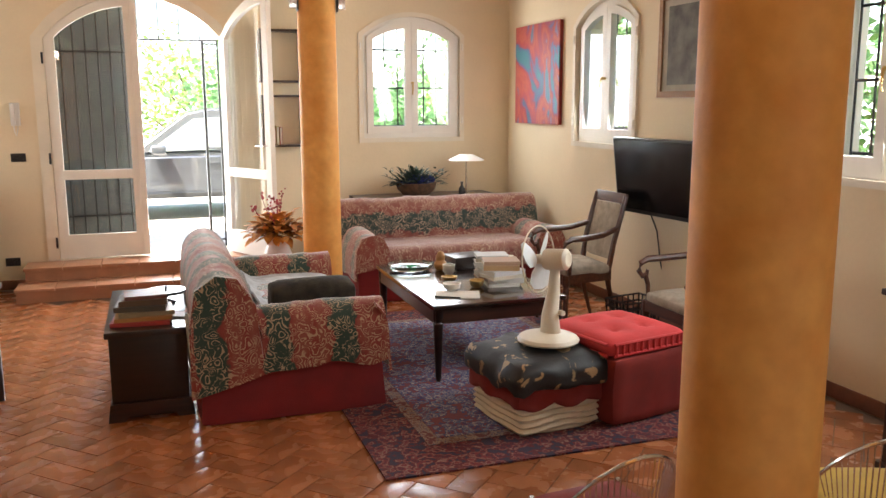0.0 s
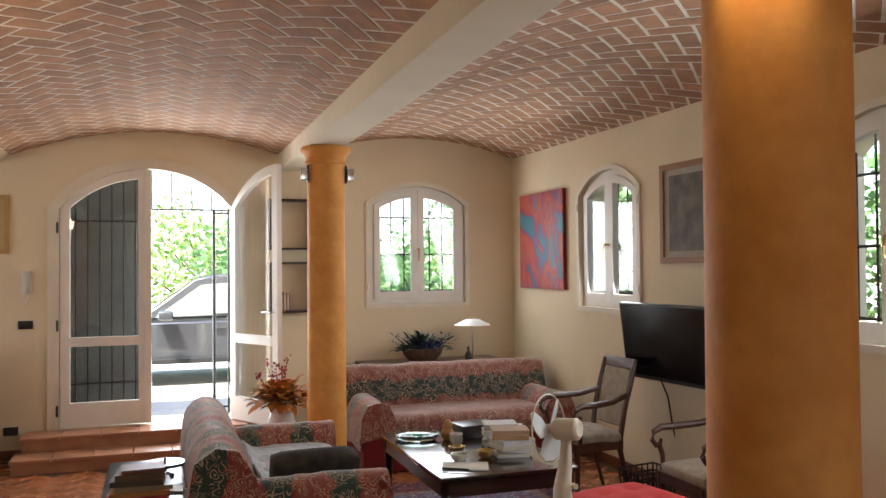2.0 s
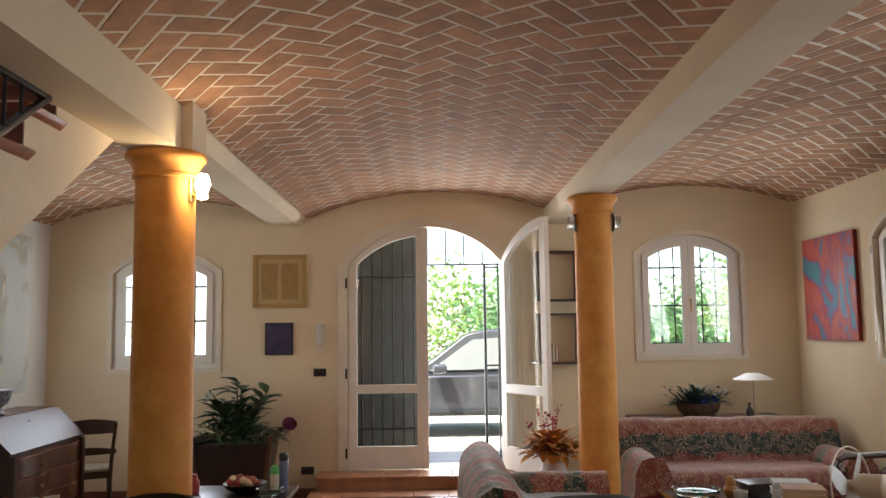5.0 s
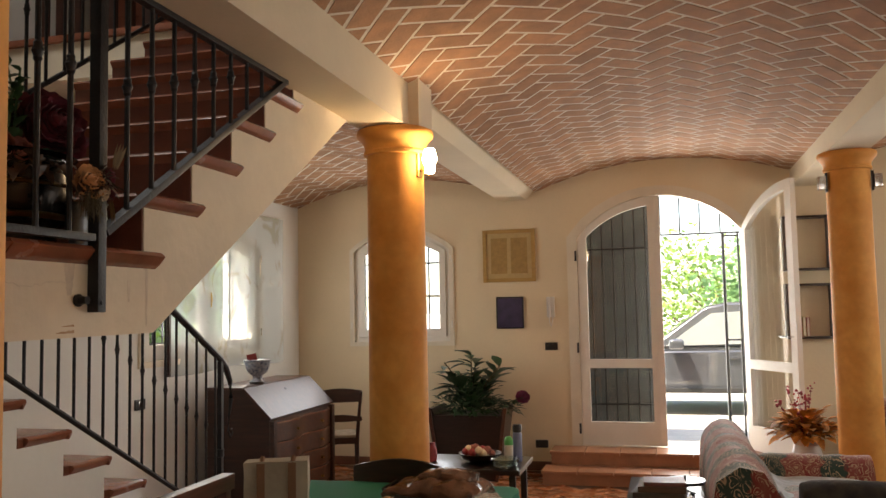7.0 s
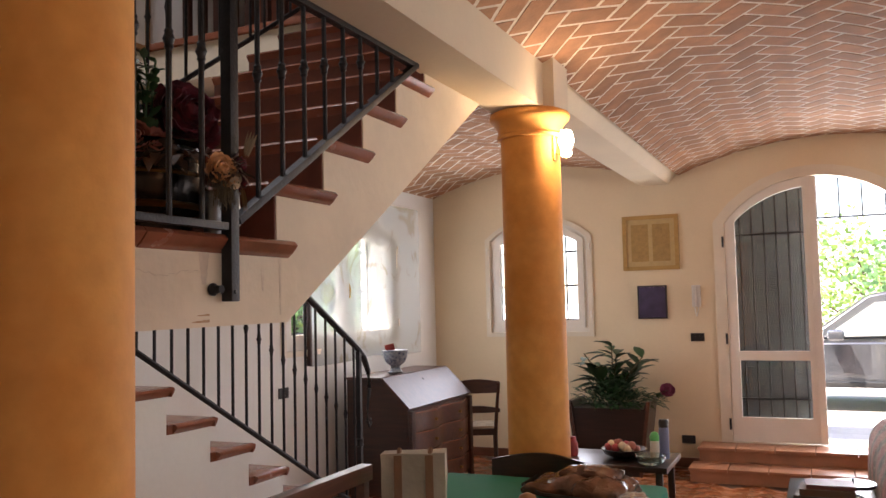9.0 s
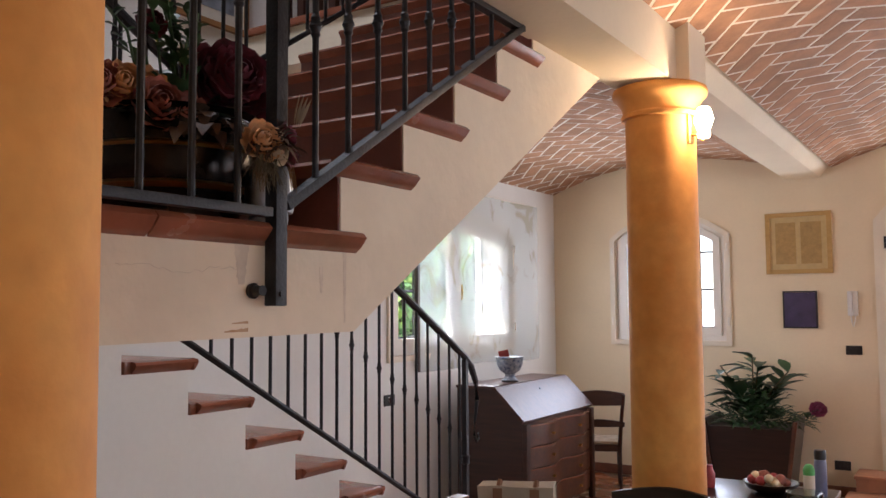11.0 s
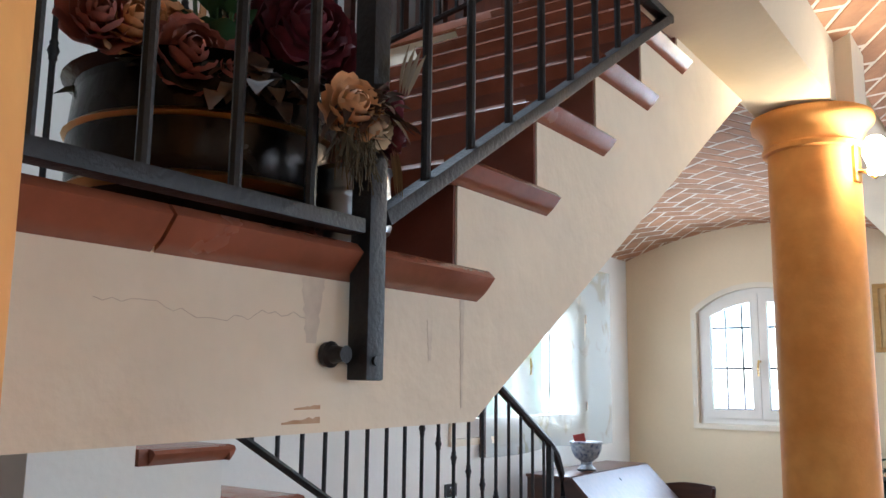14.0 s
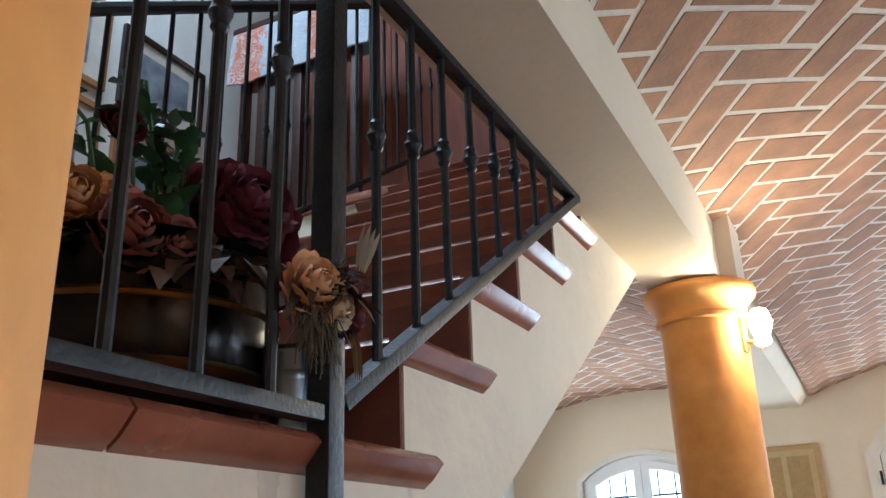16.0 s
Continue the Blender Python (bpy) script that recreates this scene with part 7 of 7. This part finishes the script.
part("body", box(bmesh.new(), -1.14, 0.93, 0.0, 0.5, 0.0, 2.1, 0.006), WARD, wd)
for x in (-1.13, -0.44, 0.25):
    d_ = part("door", box(bmesh.new(), x, x + 0.67, -0.02, -0.001, 0.06, 2.06, 0.004), WARD, wd)
    part("door_panel", box(bmesh.new(), x + 0.09, x + 0.58, -0.028, -0.0205, 0.2, 1.9, 0.004), WARD, d_)
sb = thing("clothes_rail", pose(-3.33, 4.72, 3.241), "dark wooden stand draped with a checked cloth", "stand")
for x in (-0.40, -0.28, -0.16, -0.04, 0.08, 0.20, 0.32):
    part("slat", box(bmesh.new(), x, x + 0.05, -0.02, 0.02, 0.0, 1.235, 0.004), DARK_WOOD, sb)
part("top_rail", box(bmesh.new(), -0.47, 0.46, -0.03, 0.03, 1.236, 1.275, 0.004), DARK_WOOD, sb)
CHECK = damask("checked_cloth", (0.40, 0.44, 0.52), (0.46, 0.48, 0.54), (0.50, 0.16, 0.08), (0.55, 0.57, 0.62), stripe=0.5, axis=0)
part("draped_cloth", drape([(-0.06, 0.90), (-0.05, 1.21), (0.0, 1.29), (0.05, 1.21), (0.06, 0.9)], -0.46, 0.45, "x", 18, 0.015, 91), CHECK, sb, "grey checked cloth with an orange edge")

# ---- near the camera, east side ----
def wire_shell(i, j):
    a = -1.2 + 2.4 * i / 26
    t = j / 10
    r = 0.175 + 0.03 * t
    return (r * math.sin(a), 0.0 + r * math.cos(a) * 0.9, 0.42 + 0.25 * t * (0.1 + 0.9 * math.cos(a * 1.1)))


def wire_chair(m, pad_mat, label, pad_label):
    wc = thing("wire_chair", m, label, "chair", "wire chairs")
    for i in range(27):
        part("back_wire", tube(bmesh.new(), [wire_shell(i, j) for j in range(0, 11, 2)], 0.0026, 4), CHROME, wc)
    part("rim", tube(bmesh.new(), [wire_shell(i, 10) for i in range(27)], 0.007, 6), CHROME, wc)
    part("seat_pad", pad(-0.165, 0.165, -0.20, 0.13, 0.37, 0.415, 0.02, 5, 0.01, 0.003, 81), pad_mat, wc, pad_label)
    for x in (-0.17, 0.17):
        for y in (-0.19, 0.14):
            part("leg", tube(bmesh.new(), [(x, y, 0.41), (x * 1.2, y * 1.2, 0.0)], 0.010, 6), CHROME, wc)


wire_chair(pose(1.25, 2.56, 0, 0, 0, 184), RUST_CLOTH, "metal wire chair with a rust-red pad", "rust-red seat pad")
wire_chair(pose(2.14, 2.40, 0, 0, 0, 160), material("yellow_pad_cloth", (0.60, 0.38, 0.06), 0.85, scale=8, bump=0.2), "metal wire chair with a yellow pad", "yellow seat pad")
sd = thing("dark_cabinet", pose(3.40, 2.82, 0), "dark wooden cabinet against the wall", "cabinet")
part("body", box(bmesh.new(), -0.36, 0.18, -0.5, 0.36, 0.06, 0.84, 0.006), BLACK_WOOD, sd)
part("top", box(bmesh.new(), -0.40, 0.18, -0.54, 0.40, 0.841, 0.87, 0.008), BLACK_WOOD, sd)
part("plinth", box(bmesh.new(), -0.38, 0.18, -0.52, 0.38, 0.0, 0.059, 0.004), BLACK_WOOD, sd)
part("door", box(bmesh.new(), -0.38, -0.361, -0.06, 0.33, 0.12, 0.80, 0.004), BLACK_WOOD, sd)
nbk = thing("magazine_basket", pose(3.22, 5.62, 0, 0, 0, 10), "black lattice basket on the floor", "basket")
bm = bmesh.new()
for a, b in (((-0.16, -0.12), (0.16, -0.12)), ((0.16, -0.12), (0.16, 0.12)), ((0.16, 0.12), (-0.16, 0.12)), ((-0.16, 0.12), (-0.16, -0.12))):
    for k in range(7):
        f = k / 6
        x, y = a[0] + (b[0] - a[0]) * f, a[1] + (b[1] - a[1]) * f
        rod(bm, (x * 0.85, y * 0.85, 0.01), (x, y, 0.27), 0.006, seg=5)
    for z in (0.02, 0.09, 0.16, 0.22, 0.27):
        s = 0.85 + 0.15 * z / 0.27
        rod(bm, (a[0] * s, a[1] * s, z), (b[0] * s, b[1] * s, z), 0.007, seg=5)
part("lattice", bm, BLACK_PLASTIC, nbk)
part("bottom", box(bmesh.new(), -0.13, 0.13, -0.10, 0.10, 0.0, 0.012), BLACK_PLASTIC, nbk)

# ---- outside ----
GROUND = material("gravel_ground", (0.64, 0.60, 0.54), 0.9, scale=0.8, var=0.12, fine=25, fine_var=0.2, bump=0.4)
bm = bmesh.new()
for a in ((-400, -400, LX - 0.37, 400), (LX - 0.37, WY + 0.37, 400, 400), (EX + 0.37, -400, 400, WY + 0.37)):
    vs = [bm.verts.new((x, y, 0.1)) for x, y in ((a[0], a[1]), (a[2], a[1]), (a[2], a[3]), (a[0], a[3]))]
    bm.faces.new(vs)
part("ground", bm, GROUND, label="pale sunlit gravel yard", category="ground", kind="structure")
part("threshold", box(bmesh.new(), d0, d1, WY + 0.02, WY + 0.8, 0.101, 0.245, 0.01), GROUND, label="pale stone threshold outside the door", category="threshold", kind="structure")

BARK = material("bark", (0.16, 0.11, 0.07), 0.9, scale=9, var=0.3, fine=40, bump=0.6)


def leaf_stuff(colour):
    m = material("sunlit_leaf_%d" % int(colour[1] * 1000), colour, 0.5, scale=4, var=0.2, island=0.4, bump=0)
    nt = m.node_tree
    b = nt.nodes["Principled BSDF"]
    tl, mx = nt.nodes.new("ShaderNodeBsdfTranslucent"), nt.nodes.new("ShaderNodeMixShader")
    mx.inputs[0].default_value = 0.45
    nt.links.new(b.inputs["Base Color"].links[0].from_socket, tl.inputs["Color"])
    nt.links.new(b.outputs[0], mx.inputs[1])
    nt.links.new(tl.outputs[0], mx.inputs[2])
    nt.links.new(mx.outputs[0], nt.nodes["Material Output"].inputs["Surface"])
    return m


TREE_A, TREE_B = leaf_stuff((0.26, 0.42, 0.10)), leaf_stuff((0.20, 0.38, 0.15))


def tree(x, y, h, spread, seed, mat, low=0.4, n=3600, size=0.13):
    g = random.Random(seed)
    t = thing("garden_tree", pose(x, y, 0.1), "bushy green tree in the sunlit garden", "tree", "garden trees")
    bm = bmesh.new()
    tube(bm, [(0, 0, 0), (0.05, 0.03, h * 0.3), (-0.04, 0.05, h * 0.6)], [0.09, 0.07, 0.04], 8)
    tips = []
    for i in range(16):
        a = g.uniform(0, 6.28)
        z0 = h * g.uniform(0.15, 0.6)
        tip = Vector((math.cos(a) * spread * g.uniform(0.35, 0.9), math.sin(a) * spread * g.uniform(0.35, 0.9), low + (h - low) * g.uniform(0.05, 1.0)))
        tube(bm, [(0, 0, z0), tip * 0.55 + Vector((0, 0, z0 * 0.4)), tip], [0.035, 0.022, 0.008], 5)
        tips += [tip, tip * 0.75 + Vector((0, 0, h * 0.1))]
    part("trunk", bm, BARK, t)
    verts, faces = [], []
    for i in range(n):
        c = tips[g.randrange(len(tips))] + Vector((g.gauss(0, 0.30), g.gauss(0, 0.30), g.gauss(0, 0.28)))
        if c.z < 0.05:
            continue
        u = Vector((g.gauss(0, 1), g.gauss(0, 1), g.gauss(0, 0.6))).normalized()
        w = u.cross(Vector((g.gauss(0, 1), g.gauss(0, 1), g.gauss(0, 1)))).normalized()
        s = size * g.uniform(0.6, 1.3)
        k = len(verts)
        verts += [c - u * s * 0.5, c + w * s * 0.28, c + u * s * 0.5, c - w * s * 0.28]
        faces.append((k, k + 1, k + 2, k + 3))
    me = bpy.data.meshes.new("crown")
    me.from_pydata(verts, [], faces)
    me.materials.append(mat)
    cr = new("crown", me)
    cr.parent = t
    return t


for i, (x, y, h, s) in enumerate(((-2.2, 18.5, 3.2, 1.7), (0.9, 17.5, 2.9, 1.8), (4.2, 16.5, 2.3, 1.6), (6.2, 15.5, 3.2, 1.8), 
                                 (7.6, 9.4, 3.4, 1.6), (7.2, 12.0, 3.2, 1.7), (7.8, 6.0, 3.6, 1.7), (7.0, 3.6, 3.4, 1.6), (7.6, 1.2, 3.4, 1.7),
                                 (-7.6, 9.0, 3.2, 1.6), (-7.4, 11.6, 3.4, 1.7), (-8.2, 14.0, 3.6, 1.8), (3.5, 12.0, 1.75, 1.2), (5.6, 11.2, 2.4, 1.2), (6.0, 7.4, 2.3, 1.1), (6.2, 5.0, 2.6, 1.2), (6.0, 2.6, 2.9, 1.3), (-6.7, 8.0, 2.6, 1.2), (-6.2, 9.6, 2.9, 1.3), (-6.6, 10.2, 2.4, 1.2), (1.9, 14.8, 2.5, 1.3), (-7.6, 6.5, 3.2, 1.6), (6.9, 11.4, 3.7, 1.5), (6.3, 9.9, 3.2, 1.3), (-6.8, 11.2, 3.4, 1.5), (-7.0, 12.8, 3.6, 1.6), (-6.7, 9.2, 2.6, 1.2))):
    tree(x, y, h, s, 100 + i, TREE_A if i % 2 else TREE_B)

# parked car beyond the door
CAR = material("dark_car_paint", (0.10, 0.105, 0.115), 0.18, metal=0.4, var=0.04, bump=0, coat=1.0)
CAR_GLASS = material("car_glass", (0.62, 0.66, 0.68), 0.06, metal=0.8, var=0.02, bump=0, coat=0.6)
RUBBER = material("rubber", (0.02, 0.02, 0.02), 0.8)
car = thing("parked_car", pose(-1.75, 12.5, 0.1), "dark grey parked car standing on the gravel yard", "car")
bm = bmesh.new()
lowp = [(0.02, 0.30), (4.15, 0.30), (4.20, 0.55), (4.12, 0.92), (1.55, 0.90), (0.9, 0.86), (0.2, 0.70), (0.0, 0.52)]
prism(bm, lowp, "y", 0.0, 1.72)
bmesh.ops.bevel(bm, geom=bm.edges[:], offset=0.05, segments=3, affect="EDGES")
body = part("body", bm, CAR, car)
bm = bmesh.new()
prism(bm, [(1.35, 0.89), (4.05, 0.91), (3.75, 1.42), (3.2, 1.53), (2.45, 1.53), (2.15, 1.47)], "y", 0.10, 1.62)
for v in bm.verts:
    k = max(0, (v.co.z - 0.9) / 0.63)
    v.co.y += (0.16 if v.co.y < 0.8 else -0.16) * k
bmesh.ops.bevel(bm, geom=bm.edges[:], offset=0.04, segments=3, affect="EDGES")
part("cabin", bm, CAR, car)
for pts, nm in (([(1.62, 0.94), (2.62, 0.96), (2.62, 1.40), (2.24, 1.38)], "side_window"), ([(2.70, 0.96), (3.72, 0.97), (3.50, 1.36), (2.70, 1.40)], "side_window")):
    bm = bmesh.new()
    prism(bm, pts, "y", 0.085, 0.10)
    for v in bm.verts:
        v.co.y += 0.16 * max(0, (v.co.z - 0.9) / 0.63)
    part(nm, bm, CAR_GLASS, car, smooth=0)
for pts in ([(1.50, 0.40), (1.50, 0.405), (2.66, 0.405), (2.66, 0.40)], [(2.66, 0.40), (2.668, 0.40), (2.668, 0.9), (2.66, 0.9)], [(1.42, 0.40), (1.428, 0.40), (1.50, 0.88), (1.492, 0.88)]):
    part("door_seam", prism(bmesh.new(), pts, "y", -0.003, 0.02), RUBBER, car, smooth=0)
part("door_handle", box(bmesh.new(), 2.42, 2.58, -0.03, 0.01, 0.77, 0.80, 0.008), CAR, car)
part("wing_mirror", pad(1.66, 1.86, -0.20, -0.02, 0.90, 1.04, 0.04, 4, 0, 0, 1), CAR, car)
part("sill_trim", box(bmesh.new(), 1.0, 3.3, -0.012, 0.02, 0.31, 0.37, 0.006), RUBBER, car)
for x in (0.75, 3.45):
    for y in (0.02, 1.52):
        w = part("wheel", rod(bmesh.new(), (x, y - 0.03, 0.31), (x, y + 0.17, 0.31), 0.31, seg=28), RUBBER, car)
        part("rim", rod(bmesh.new(), (x, y - 0.04, 0.31), (x, y - 0.029, 0.31), 0.20, seg=20), CHROME, w)

# ---- floor tiles ----
TB = 0.14


def tile_mesh():
    bm = bmesh.new()
    hl, hb = TB - 0.0025, TB / 2 - 0.0025
    box(bm, -hl, hl, -hb, hb, -0.012, 0.0, 0.003)
    return mesh_of(bm, "floor_tile", TERRACOTTA, 40)


floor_ob = bpy.data.objects["floor"]
shared_tile = tile_mesh()
base_v = [v.co.copy() for v in shared_tile.vertices]
base_f = [tuple(p.vertices) for p in shared_tile.polygons]
g = random.Random(77)
verts, faces, count = [], [], 0
c45 = math.sqrt(0.5)
for i in range(-70, 70):
    for j in range(-70, 70):
        k = (i - j) % 4
        if k == 0:
            px, py, ang = i + 1.0, j + 0.5, 0.0
        elif k == 2:
            px, py, ang = i + 0.5, j + 0.0, math.pi / 2
        else:
            continue
        x, y = (px - py) * TB * c45, 3.0 + (px + py) * TB * c45
        if not (LX + 0.12 < x < EX - 0.12 and BY + 0.12 < y < WY - 0.12):
            continue
        if y > 8.1 and -1.3 < x < 1.0:
            continue
        m = Matrix.Translation((x, y, g.uniform(-0.0008, 0.0008))) @ Matrix.Rotation(ang + math.pi / 4, 4, "Z") @ Matrix.Rotation(g.gauss(0, 0.002), 4, "X") @ Matrix.Rotation(g.gauss(0, 0.0015), 4, "Y")
        if -1.3 < x < 1.15 and 3.3 < y < 8.1 and count < 300:
            count += 1
            ob = new("floor_tile", shared_tile)
            ob.parent = floor_ob
            ob.matrix_basis = m
        else:
            n0 = len(verts)
            verts += [m @ v for v in base_v]
            faces += [tuple(n0 + q for q in f) for f in base_f]
me = bpy.data.meshes.new("floor_tiles")
me.from_pydata(verts, [], faces)
me.materials.append(TERRACOTTA)
rest = tagged(new("floor_tiles", me), kind="stuff")
rest.parent = floor_ob
